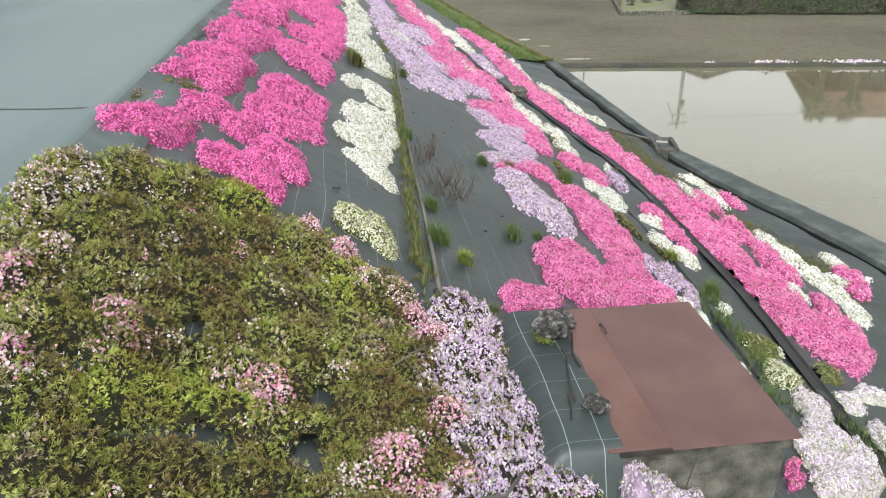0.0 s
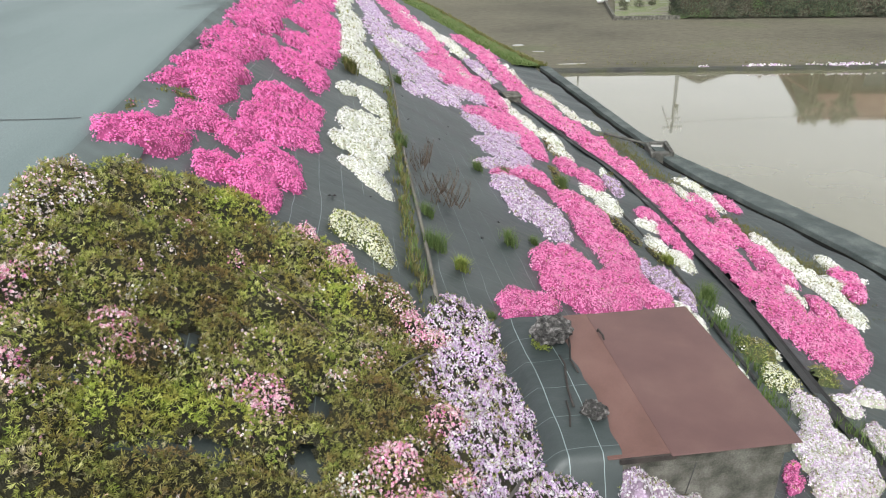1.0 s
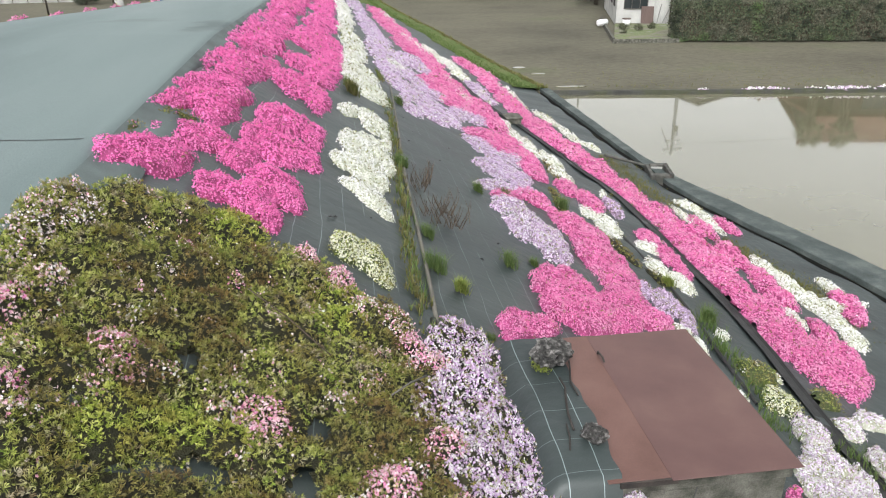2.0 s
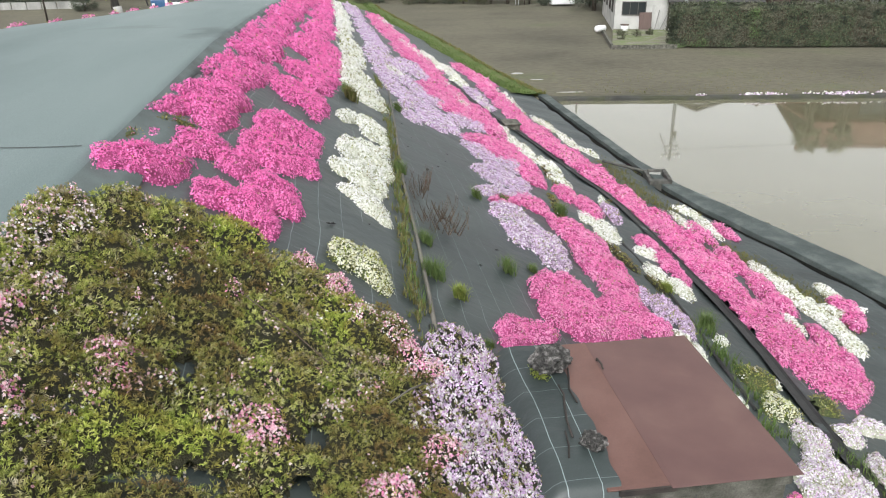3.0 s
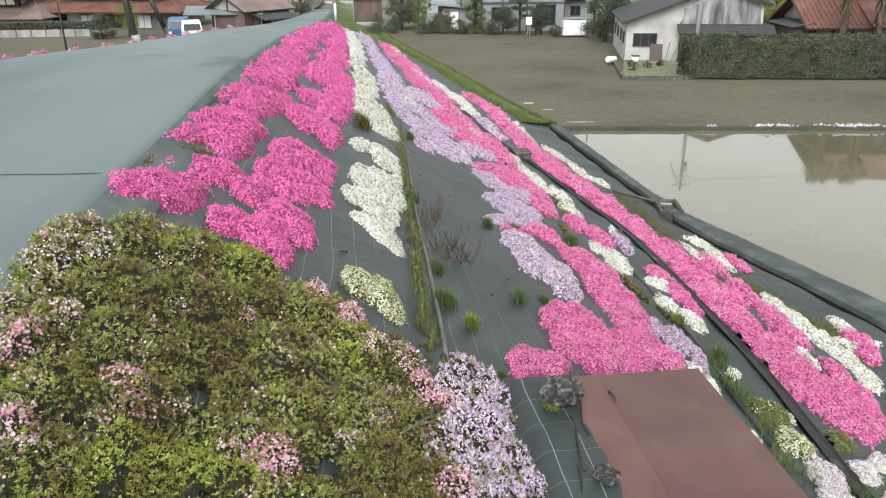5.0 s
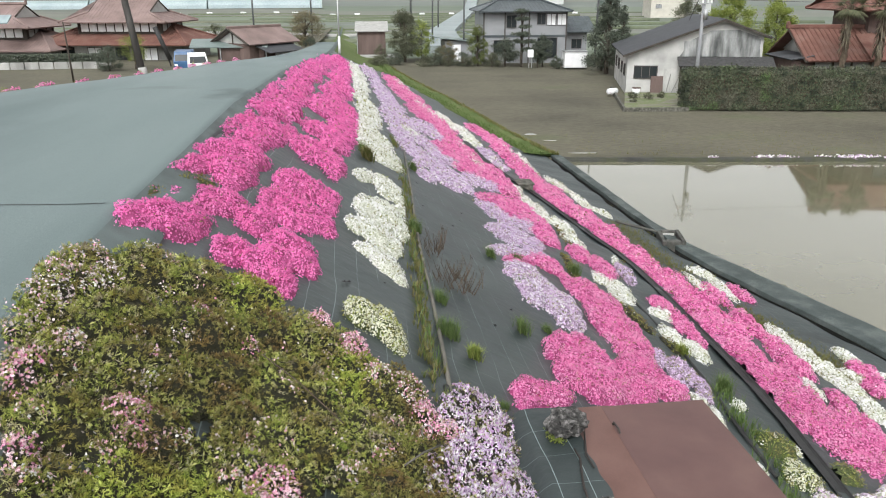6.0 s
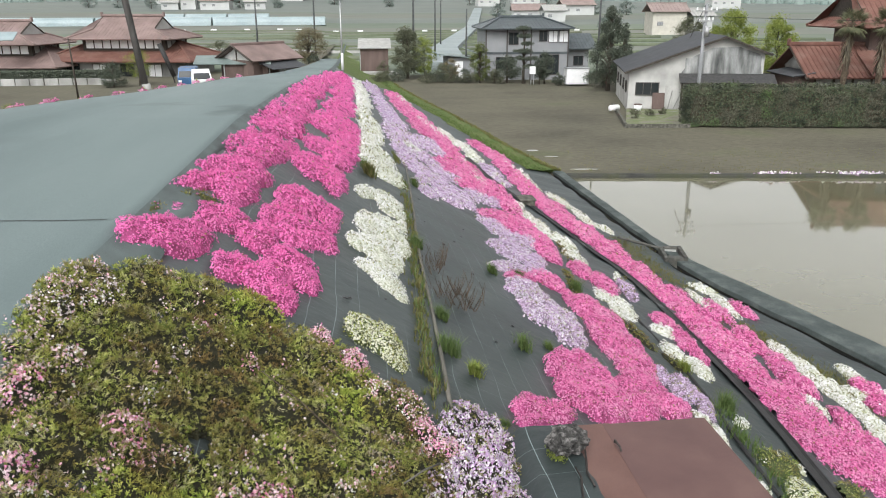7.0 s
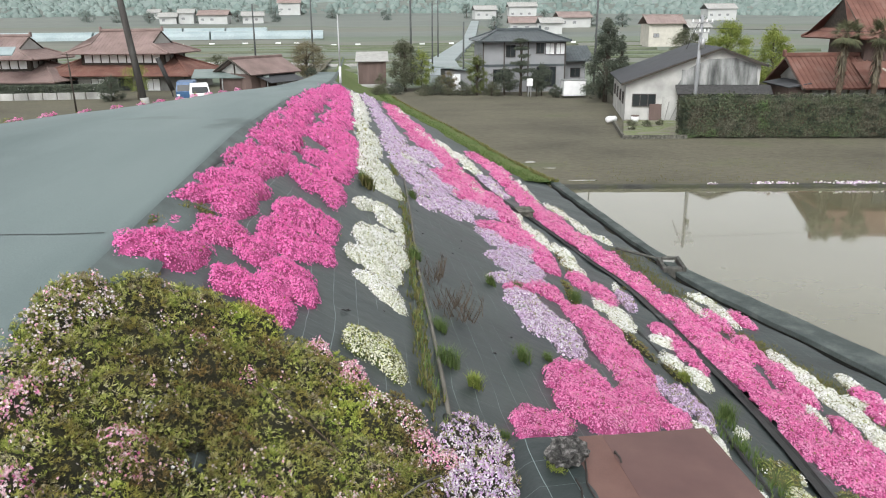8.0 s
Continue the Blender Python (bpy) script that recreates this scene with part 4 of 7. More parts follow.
stone(1.40, 4.56, 3.735, 0.15, 0.12, 0.095, 1, "rough dark lava stone weighing down the sheet", True)
stone(1.43, 3.64, 3.735, 0.055, 0.085, 0.06, 2, "small dark lava stone on the sheet")


def twig(pts, r, label, material=M_TWIG, name="twig"):
    o = pts[0]
    ob = Shape().tube([(p[0] - o[0], p[1] - o[1], p[2] - o[2]) for p in pts], r, 6).make(name, material, None, "", True)
    ob.location = o
    return tagged(ob, label, name)


def on(x, y, up=0.0):
    return (x, y, float(slope_z(x, y)) + up)


twig([(1.40, 4.32, 3.748), (1.405, 4.2, 3.755), (1.37, 4.05, 3.752), (1.34, 3.9, 3.755), (1.33, 3.74, 3.748)], 0.008, "dark dry stick on the black sheet", M_DARKIRON)
twig([(1.53, 4.52, 3.746), (1.50, 4.40, 3.757), (1.46, 4.25, 3.752), (1.47, 4.1, 3.748)], 0.007, "short dark dry stick beside a stone", M_DARKIRON)
twig([(1.30, 3.80, 3.75), (1.28, 3.66, 3.758), (1.25, 3.55, 3.748)], 0.006, "thin dry stick on the sheet", M_DARKIRON)
twig([on(0.28, 2.3, 0.10), on(0.40, 2.5, 0.17), on(0.52, 2.62, 0.19), on(0.66, 2.72, 0.17), on(0.80, 2.95, 0.18)], 0.010, "bent dry branch lying in lilac phlox", M_PIPE)
twig([on(0.18, 3.55, 0.17), on(0.30, 3.72, 0.20), on(0.42, 3.92, 0.18)], 0.006, "dry branch lying over the phlox bed", M_PIPE)
twig([on(-0.62, 4.1, 0.16), on(-0.40, 3.95, 0.17), on(-0.15, 3.75, 0.15)], 0.004, "thin dry stalk across the green phlox")
ring = Shape()
ring.tube([(0.035 * math.cos(q), 0.0, 0.045 + 0.045 * math.sin(q)) for q in np.linspace(-1.4, 4.5, 16)], 0.004, 5)
wire_loop = tagged(ring.make("wire_loop", M_METAL, None, "", True), "small bent wire loop sticking up beside the phlox", "wire loop")
wire_loop.location = on(0.36, 4.12, 0.08)

# ---- pipe with weeds, slope drain, sheet edges ----
pipe_line = [(0.63, 5.1), (0.65, 5.5), (0.67, 6.0), (0.69, 6.7), (0.71, 7.4), (0.72, 8.1), (0.75, 9.3), (0.82, 10.9), (0.94, 13.1), (1.09, 16.3), (1.22, 19.3), (1.3, 24)]
pp = thing("irrigation_pipe", "weathered grey pipe lying along the slope", "pipe", on(0.60, 5.05))
o = Vector(on(0.60, 5.05))
Shape().tube([Vector(on(x, y, 0.022)) - o for x, y in pipe_line], 0.02, 8).make("pipe", M_PIPE, pp, "", True)
Shape().tube([Vector(on(0.597, 5.0, 0.024)) - o, Vector(on(0.603, 5.12, 0.024)) - o], 0.028, 10).make("end_cap", M_CABLE, pp, "black pipe end cap", True)


def grass(name, pts, length, material, label, category, per=1, spread=0.03, blades=9, width=0.05, seed=3, kind=""):
    """Upright blades about given feet, as one mesh standing at the first."""
    r = np.random.default_rng(seed)
    p = np.repeat(np.array(pts, float), per, 0)
    p[:, :2] += r.normal(0, spread, (len(p), 2))
    p[:, 2] = slope_z(p[:, 0], p[:, 1]) + 0.003
    V = []
    for _ in range(blades):
        q = r.uniform(0, 6.28, len(p))
        d = np.stack([np.cos(q), np.sin(q), np.zeros(len(p))], -1)
        t = np.stack([-np.sin(q), np.cos(q), np.zeros(len(p))], -1)
        L = length * r.uniform(0.5, 1.2, len(p))[:, None]
        out = r.uniform(0.1, 0.75, len(p))[:, None]
        mid = p + d * L * out * 0.4 + np.array([0, 0, 1.0]) * L * 0.6
        tip = p + d * L * out + np.array([0, 0, 1.0]) * L * (1 - 0.25 * out)
        w = L * width
        V.append(np.stack([p - t * w, p + t * w, mid + t * w * 0.7, mid - t * w * 0.7, tip], 1))
    V = np.concatenate(V).reshape(-1, 5, 3)
    k = np.arange(len(V))[:, None] * 5
    org = np.array([pts[0][0], pts[0][1], float(slope_z(pts[0][0], pts[0][1]))])
    ob = raw(name, V.reshape(-1, 3) - org, [np.concatenate([k, k + 1, k + 2, k + 3], 1), np.concatenate([k + 3, k + 2, k + 4], 1)], material)
    ob.location = org
    return tagged(ob, label, category, kind=kind)


rg = np.random.default_rng(11)
weed_feet = []
for x, y, n_ in ((0.56, 5.5, 40), (0.58, 6.2, 40), (0.62, 7.0, 45), (0.67, 8.2, 50), (0.72, 9.6, 40), (0.80, 11.2, 40), (0.88, 13.0, 40), (0.96, 15.5, 50), (1.02, 19.5, 60)):
    for _ in range(n_):
        weed_feet.append((x - 0.05 + rg.normal(0, 0.035), y + rg.normal(0, 0.45), 0))
grass("weeds", weed_feet, 0.095, M_DRYGRASS, "low yellow-green weeds along the pipe", "weeds", 1, 0.02, 9, 0.05, 12, "stuff")
grass("weeds", weed_feet[::3], 0.16, M_GRASS, "taller thin green weeds along the pipe", "weeds", 1, 0.03, 5, 0.02, 13, "stuff")
for i, (x, y, size, colour) in enumerate(((1.75, 7.47, 0.20, M_GRASS), (2.15, 7.9, 0.12, M_GRASS), (0.98, 6.05, 0.13, M_LEAF_YELLOW), (0.78, 6.3, 0.20, M_GRASS), (0.80, 7.2, 0.15, M_GRASS), (0.75, 9.74, 0.20, M_GRASS), (1.95, 10.58, 0.18, M_GRASS),
        (1.21, 16.2, 0.22, M_GRASS), (0.18, 13.7, 0.25, M_DRYGRASS), (0.10, 14.2, 0.22, M_GRASS), (3.79, 12.2, 0.25, M_GRASS), (4.70, 8.3, 0.25, M_GRASS), (4.62, 9.45, 0.16, M_LEAF_YELLOW), (2.5, 11.2, 0.15, M_GRASS), (1.1, 5.25, 0.07, M_GRASS), (2.25, 9.7, 0.13, M_GRASS))):
    grass("grass_tuft", [(x, y, 0)], size, colour, "tuft of fine green grass growing through the sheet" if colour is M_GRASS else "yellow-green weed tuft growing through the sheet", "grass", 60, 0.015 + 0.13 * size, 9, 0.009 if colour is M_GRASS else 0.03, 40 + i)
lower = [(x + rg.normal(0, 0.22), y + rg.normal(0, 0.5), 0) for x, y in ((8.05, 11.3), (7.95, 12.2), (8.2, 10.7), (7.7, 13.2), (7.75, 12.7), (7.5, 17.4), (7.6, 16.4), (7.5, 18.6), (7.5, 19.6)) for _ in range(110)]
grass("dry_grass", lower, 0.065, M_DRYGRASS, "patchy olive-brown grass near the pond curb", "grass", 3, 0.10, 7, 0.05, 70, "stuff")
nearw = [(x + rg.normal(0, 0.12), y + rg.normal(0, 0.2), 0) for x, y in ((4.88, 5.3), (4.95, 5.0), (4.5, 7.0), (4.39, 7.4), (4.6, 8.1), (4.3, 6.2), (3.95, 5.6)) for _ in range(45)]
grass("weeds", nearw, 0.13, M_GRASS, "green weeds between the sheets", "weeds", 1, 0.03, 7, 0.03, 71, "stuff")

verge_feet = [(float(toe_x(y)) + rg.uniform(-0.9, 0.3), y, 0) for y in 30.5 + 44 * rg.uniform(0, 1, 3600) ** 1.4]
grass("verge_grass", verge_feet, 0.16, M_GRASS, "rough green grass along the foot of the slope", "grass", 1, 0.05, 5, 0.07, 88, "stuff")
lip_feet = [(float(toe_x(y)) + rg.normal(0.32, 0.07), y, 0) for y in 30.5 + 40 * rg.uniform(0, 1, 1500) ** 1.4]
grass("dry_grass", lip_feet, 0.20, M_DRYGRASS, "brown dry grass along the field edge", "grass", 1, 0.04, 5, 0.07, 89, "stuff")
field_feet = [(x, float(pond_y(x)) + 0.7 + 5.5 * k * k, 0) for x, k in zip(rg.uniform(9.5, 32, 900), rg.uniform(0, 1, 900))]
grass("field_weeds", field_feet, 0.075, M_DRYGRASS, "sparse low weeds on the bare field", "weeds", 1, 0.10, 6, 0.08, 90, "stuff")
dead = Shape()
for i in range(26):
    q, l_ = rg.uniform(0, 6.28), rg.uniform(0.12, 0.34)
    bx, by = rg.normal(0, 0.07), rg.normal(0, 0.16)
    dead.tube([(bx, by, 0), (bx + 0.3 * l_ * math.cos(q), by + 0.3 * l_ * math.sin(q), 0.6 * l_), (bx + 0.4 * l_ * math.cos(q + 0.4), by + 0.4 * l_ * math.sin(q + 0.4), l_)], [0.006, 0.004, 0.002], 4)
dm = dead.make("dead_weed", M_TWIG)
for x, y in ((0.98, 8.15), (0.92, 9.1), (1.06, 7.85)):
    d = tagged(dm if y == 8.15 else dm.copy(), "dry brown dead weed stalks on the sheet", "dead weeds", kind="stuff")
    if y != 8.15:
        scene.collection.objects.link(d)
    d.location = on(x, y)
    d.rotation_euler = (0, 0, y)

# concrete channel running aslant down the slope
dyy = np.linspace(3.6, 29.2, 150)
dxx = np.interp(dyy, [p[1] for p in dr_line], [p[0] for p in dr_line])
cols = [(-0.11, 0.045), (-0.09, 0.05), (-0.075, 0.03), (-0.06, 0.022), (0.06, 0.022), (0.075, 0.035), (0.09, 0.055), (0.12, 0.045), (0.13, -0.02)]
dv = np.array([[(x + c, y, float(slope_z(x + c, y)) + up) for c, up in cols] for x, y in zip(dxx, dyy)])
di = np.arange(dv.shape[0] * dv.shape[1]).reshape(dv.shape[:2])
slope_drain = tagged(raw("slope_drain", dv.reshape(-1, 3), np.stack([di[:-1, :-1], di[:-1, 1:], di[1:, 1:], di[1:, :-1]], -1).reshape(-1, 4), M_CABLE, smooth=False), "black half-pipe drain running down the slope", "drain", kind="structure")
se = [(4.10, 6.0), (4.29, 7.2), (4.53, 8.4), (4.7, 9.8), (4.8, 12.0), (5.0, 15.0), (4.86, 16.6)]
sy = np.linspace(6, 16.6, 50)
sx = np.interp(sy, [p[1] for p in se], [p[0] for p in se])
sv = np.array([[(x + c, y, float(slope_z(x + c, y)) + up) for c, up in ((-0.03, 0.005), (-0.02, 0.035), (0.012, 0.035), (0.03, 0.004))] for x, y in zip(sx, sy)])
si = np.arange(sv.shape[0] * 4).reshape(-1, 4)
tagged(raw("sheet_seam", sv.reshape(-1, 3), np.stack([si[:-1, :-1], si[:-1, 1:], si[1:, 1:], si[1:, :-1]], -1).reshape(-1, 4), M_CABLE, smooth=True), "folded black seam where two weed sheets lap", "seam", kind="structure")

# small sheet pins and bits of debris
pin = Shape().box(-0.018, -0.018, 0, 0.018, 0.018, 0.010, 0.004).tube([(0, 0, 0), (0, 0, 0.016)], 0.008, 6).make("sheet_pin", M_CABLE)
first = True
for x, y in ((-0.13, 6.46), (-0.17, 6.40), (1.77, 8.2), (1.55, 9.9), (1.25, 10.9), (1.05, 12.0), (1.72, 12.4), (1.9, 13.4), (1.2, 13.1), (1.15, 14.4), (2.4, 9.1), (1.4, 7.3), (1.95, 6.3), (0.2, 6.9), (1.5, 11.6)):
    ob = pin if first else pin.copy()
    if not first:
        scene.collection.objects.link(ob)
    first = False
    ob.location = on(x, y, 0.004)
    ob.rotation_euler = (0, radians(28), 7 * y)
    tagged(ob, "small black plastic pin in the weed sheet", "sheet pin", "sheet pins")

# ---- weir box and posts in the pond curb ----
weir = thing("weir_box", "small dark concrete weir box in the pond curb", "weir box", (8.58, 18.95, 0.0), -12)
Shape().box(-0.30, -0.52, -0.3, -0.20, 0.50, 0.30, 0.015).make("wall", M_CONC_WET, weir)
Shape().box(0.20, -0.52, -0.3, 0.31, 0.50, 0.34, 0.015).make("wall", M_CONC_WET, weir)
Shape().box(-0.20, 0.38, -0.3, 0.20, 0.50, 0.33, 0.015).make("wall", M_CONC_WET, weir)
Shape().box(-0.20, -0.52, -0.3, 0.20, -0.30, 0.30, 0.015).make("wall", M_CONC_WET, weir)
Shape().box(-0.15, 0.346, -0.05, 0.16, 0.376, 0.26, 0.004).make("gate_board", M_CONC_PALE, weir, "pale weathered gate board")
culvert = tagged(Shape().box(-0.22, -0.30, -0.2, 0.22, 0.30, 0.16, 0.02).box(-0.26, -0.34, 0.16, 0.26, 0.34, 0.20, 0.01).make("drain_cover", M_CONC), "small weathered concrete drain cover on the slope", "drain cover")
culvert.location = on(5.2, 22.5)
log = tagged(Shape().tube([(0, 0, 0.06), (0.5, -0.40, 0.00), (1.0, -0.85, -0.05)], [0.035, 0.045, 0.03], 7).make("driftwood", M_CONC_WET, None, "", True), "weathered piece of wood by the curb", "wood")
log.location = (7.45, 20.3, float(slope_z(7.45, 20.3)))

# ---- building kit ----
def ribbed_roof(parent, name, material, x0, x1, y0, y1, ze, zr, g=0.0, zm=None, pitch=0.32, sides="fb", cap=True, ends="hip", thick=0.10, label="", gable=None, rib=0.10):
    """Tiled roof, ridge along x. g: how far the ridge stops short of the eaves at each end; zm: where a small gable starts above the end slopes."""
    gable = gable or M_PLASTER
    yc = (y0 + y1) / 2
    S, T = Shape(), Shape()
    zm = zr if zm is None else zm
    k = (zm - ze) / (zr - ze)
    yf, yb = y0 + (yc - y0) * k, y1 - (y1 - yc) * k
    up = Vector((0, 0, thick))
    for side, ya, ym in (("f", y0, yf), ("b", y1, yb)):
        poly = [(x0, ya, ze), (x1, ya, ze), (x1 - g, ym, zm)]
        if k < 1:
            poly += [(x1 - g, yc, zr), (x0 + g, yc, zr)]
        poly += [(x0 + g, ym, zm)]
        if g == 0 and k == 1:
            poly = [(x0, ya, ze), (x1, ya, ze), (x1, yc, zr), (x0, yc, zr)]
        S.slab([Vector(p) + up for p in poly], thick)
        if side in sides:
            n = max(2, int((x1 - x0) / pitch))
            for i in range(n + 1):
                x = x0 + (x1 - x0) * i / n
                d = min(x - x0, x1 - x)
                f = k * d / g if g > 0 and d < g else 1.0
                if f < 0.03:
                    continue
                a = Vector((x, ya, ze)) + up
                b = Vector((x, ya + (yc - ya) * f, ze + (zr - ze) * f)) + up
                T.tube([a, b], [pitch * rib, pitch * rib], 5)
    if g > 0:
        for xa, xm in ((x0, x0 + g), (x1, x1 - g)):
            S.slab([Vector(p) + up for p in ((xa, y0, ze), (xa, y1, ze), (xm, yb, zm), (xm, yf, zm))] if k < 1 else [Vector(p) + up for p in ((xa, y0, ze), (xa, y1, ze), (xm, yc, zm))], thick)
            n = max(2, int((y1 - y0) / pitch))
            for i in range(1, n):
                y = y0 + (y1 - y0) * i / n
                f = min(1.0, min(y - y0, y1 - y) / max(0.01, yf - y0))
                T.tube([Vector((xa, y, ze)) + up, Vector((xa + (xm - xa) * f, y, ze + (zm - ze) * f)) + up], pitch * rib, 5)
            for yy, ym in ((y0, yf), (y1, yb)):
                S.tube([Vector((xa, yy, ze)) + up * 1.3, Vector((xm, ym if k < 1 else yc, zm)) + up * 1.6], 0.10, 6)
    roof = S.make(name, material, parent, label)
    tagged(T.make("tiles", material, roof, "rows of ribbed roof tiles"), kind="stuff")
    if cap:
        C = Shape().box(x0 + g - 0.1, yc - 0.13, zr + thick - 0.02, x1 - g + 0.1, yc + 0.13, zr + thick + 0.22, 0.04)
        for xe in (x0 + g - 0.12, x1 - g + 0.12):
            C.box(xe - 0.09, yc - 0.17, zr + thick - 0.05, xe + 0.09, yc + 0.17, zr + thick + 0.42, 0.05)
        C.make("ridge_cap", material, roof)
    if g > 0 and k < 1:
        for xm in (x0 + g, x1 - g):
            G = Shape().slab([(xm, yf, zm), (xm, yb, zm), (xm, yc, zr)], 0.06)
            G.make("gable_wall", gable, roof)
            Shape().tube([(xm, yf, zm + 0.05), (xm, yc, zr + 0.02)], 0.09, 4).make("bargeboard", M_DARKWOOD, roof)
            Shape().tube([(xm, yb, zm + 0.05), (xm, yc, zr + 0.02)], 0.09, 4).make("bargeboard", M_DARKWOOD, roof)
    return roof


def window(parent, x, y, z, w, h, face="y-", pane=None, bars=1, name="window"):
    """A framed window on a wall: face y- looks along -y, x- along -x."""
    fr, t = Shape(), 0.05

    def bar(a0, b0, a1, b1, dep=0.06):
        if face == "y-":
            fr.box(x + a0, y - dep, z + b0, x + a1, y + 0.01, z + b1)
        elif face == "x-":
            fr.box(x - dep, y + a0, z + b0, x + 0.01, y + a1, z + b1)
        else:
            fr.box(x - 0.01, y + a0, z + b0, x + dep, y + a1, z + b1)

    bar(0, 0, w, t)
    bar(0, h - t, w, h)
    bar(0, t, t, h - t)
    bar(w - t, t, w, h - t)
    for i in range(bars):
        c = w * (i + 1) / (bars + 1)
        bar(c - 0.02, t, c + 0.02, h - t, 0.05)
    f = fr.make(name, M_FRAME, parent)
    p = Shape()
    if face == "y-":
        p.box(x + t, y - 0.03, z + t, x + w - t, y - 0.012, z + h - t)
    elif face == "x-":
        p.box(x - 0.03, y + t, z + t, x - 0.012, y + w - t, z + h - t)
    else:
        p.box(x + 0.012, y + t, z + t, x + 0.03, y + w - t, z + h - t)
    p.make("pane", pane or M_GLASS, f)
    return f


def panel_row(parent, x0, x1, y, z0, z1, n, material, gap=0.10, name="panel", label=""):
    w = (x1 - x0) / n
    for i in range(n):
        Shape().box(x0 + i * w + gap / 2, y - 0.03, z0, x0 + (i + 1) * w - gap / 2, y + 0.02, z1).make(name, material, parent, label)


def gabled(parent, name, material, x0, x1, y0, y1, z0, eave_a, eave_b, apex_x, apex_z, label=""):
    """Walls of a house whose gables face -y and +y."""
    ring = [(x0, z0), (x1, z0), (x1, eave_b), (apex_x, apex_z), (x0, eave_a)]
    S = Shape()
    S.rings([[(x, y0, z) for x, z in ring], [(x, y1, z) for x, z in ring]])
    return S.make(name, material, parent, label)


def tree(x, y, z, height, width, leaves, label, seed, leaf=0.16, count=5200, shape="round", trunk=0.14, bare=0.25, category="tree"):
    r = np.random.default_rng(seed)
    t = thing("tree", label, category, (x, y, z))
    T = Shape()
    top = height * (0.85 if shape in ("cone", "pine") else 0.6)
    bend = [(r.normal(0, 0.03) * height * k, r.normal(0, 0.03) * height * k, top * k) for k in np.linspace(0, 1, 6)]
    bend[0] = (0, 0, -0.1)
    T.tube(bend, [trunk * (1 - 0.75 * k) for k in np.linspace(0, 1, 6)], 8)
    blobs = []
    n = {"round": 60, "cone": 70, "pine": 34, "bush": 36, "column": 60}[shape]
    for i in range(n):
        k = r.uniform(0, 1)
        if shape == "cone":
            h, rad = height * (bare + (1 - bare) * k), width / 2 * (1 - k) ** 0.8 + 0.1
        elif shape == "column":
            h, rad = height * (0.06 + 0.88 * k), width / 2 * math.sin(math.pi * min(0.96, 0.18 + 0.8 * k)) ** 0.6
        elif shape == "pine":
            h, rad = height * (bare + (0.95 - bare) * round(k * 5) / 5), width / 2 * (1.05 - 0.75 * k)
        else:
            h = height * (bare + (1 - bare) * k)
            rad = width / 2 * math.sqrt(max(0.05, 1 - (2 * k - 0.9) ** 2))
        q, d = r.uniform(0, 6.28), math.sqrt(r.uniform(0.1, 1))
        c = np.array([rad * d * math.cos(q) * 0.8, rad * d * math.sin(q) * 0.8, h * 0.97])
        s = width * (r.uniform(0.08, 0.18) if shape != "cone" else r.uniform(0.06, 0.13) + 0.04 * (1 - k))
        blobs.append((c, s))
        if i % 2 == 0:
            b0 = Vector((0, 0, min(top * 0.9, max(0.15 * height, h * 0.7))))
            T.tube([b0, b0.lerp(Vector(c), 0.5) + Vector((0, 0, 0.05 * height)), Vector(c)], [trunk * 0.35, trunk * 0.22, trunk * 0.08], 5)
    T.make("trunk", M_BARK, t, "", True)
    per = max(20, int(count * 1.8) // n)
    P, N = [], []
    for c, s in blobs:
        d = r.normal(0, 1, (per, 3))
        d /= np.linalg.norm(d, axis=1, keepdims=True)
        flat = np.array([1, 1, 0.45 if shape == "pine" else 0.8])
        P.append(c + d * flat * s * r.uniform(0.2, 1.25, (per, 1)))
        N.append(d + np.array([0, 0, 0.5]))
    P, N = np.concatenate(P), np.concatenate(N)
    N /= np.linalg.norm(N, axis=1, keepdims=True)
    a, c2, n2 = frames_about(N, r, 0.6)
    s = leaf * 0.42 * r.uniform(0.6, 1.3, (len(P), 1))
    V = np.stack([P - a * s, P + c2 * s * 0.45, P + a * s, P - c2 * s * 0.45], 1).reshape(-1, 3)
    V[:, 2] = np.maximum(V[:, 2], 0.02)
    tagged(raw("crown", V, np.arange(len(V)).reshape(-1, 4), leaves, t), kind="stuff")
    return t


def utility_pole(x, y, z, h, r, label, lean=(0, 0), arms=(), material=None, parts=True):
    t = thing("utility_pole", label, "utility pole", (x, y, z))
    material = material or M_CONC_PALE
    Shape().tube([(0, 0, -0.3), (lean[0] * 0.5, lean[1] * 0.5, h * 0.5), (lean[0], lean[1], h)], [r, r * 0.85, r * 0.7], 10).make("pole", material, t, "", True)
    for az, aw in arms:
        k = az / h
        A = Shape().box(lean[0] * k - aw / 2, lean[1] * k - 0.14, az - 0.04, lean[0] * k + aw / 2, lean[1] * k - 0.06, az + 0.04)
        arm = A.make("crossarm", M_METAL, t)
        for s in (-0.45, -0.15, 0.2, 0.45):
            Shape().tube([(lean[0] * k + s * aw, lean[1] * k - 0.1, az + 0.04), (lean[0] * k + s * aw, lean[1] * k - 0.1, az + 0.2)], [0.05, 0.035], 6).make("insulator", M_WHITEPAINT, arm)
    return t


def ground_at(x, y):
    return float(land_z(x, y))


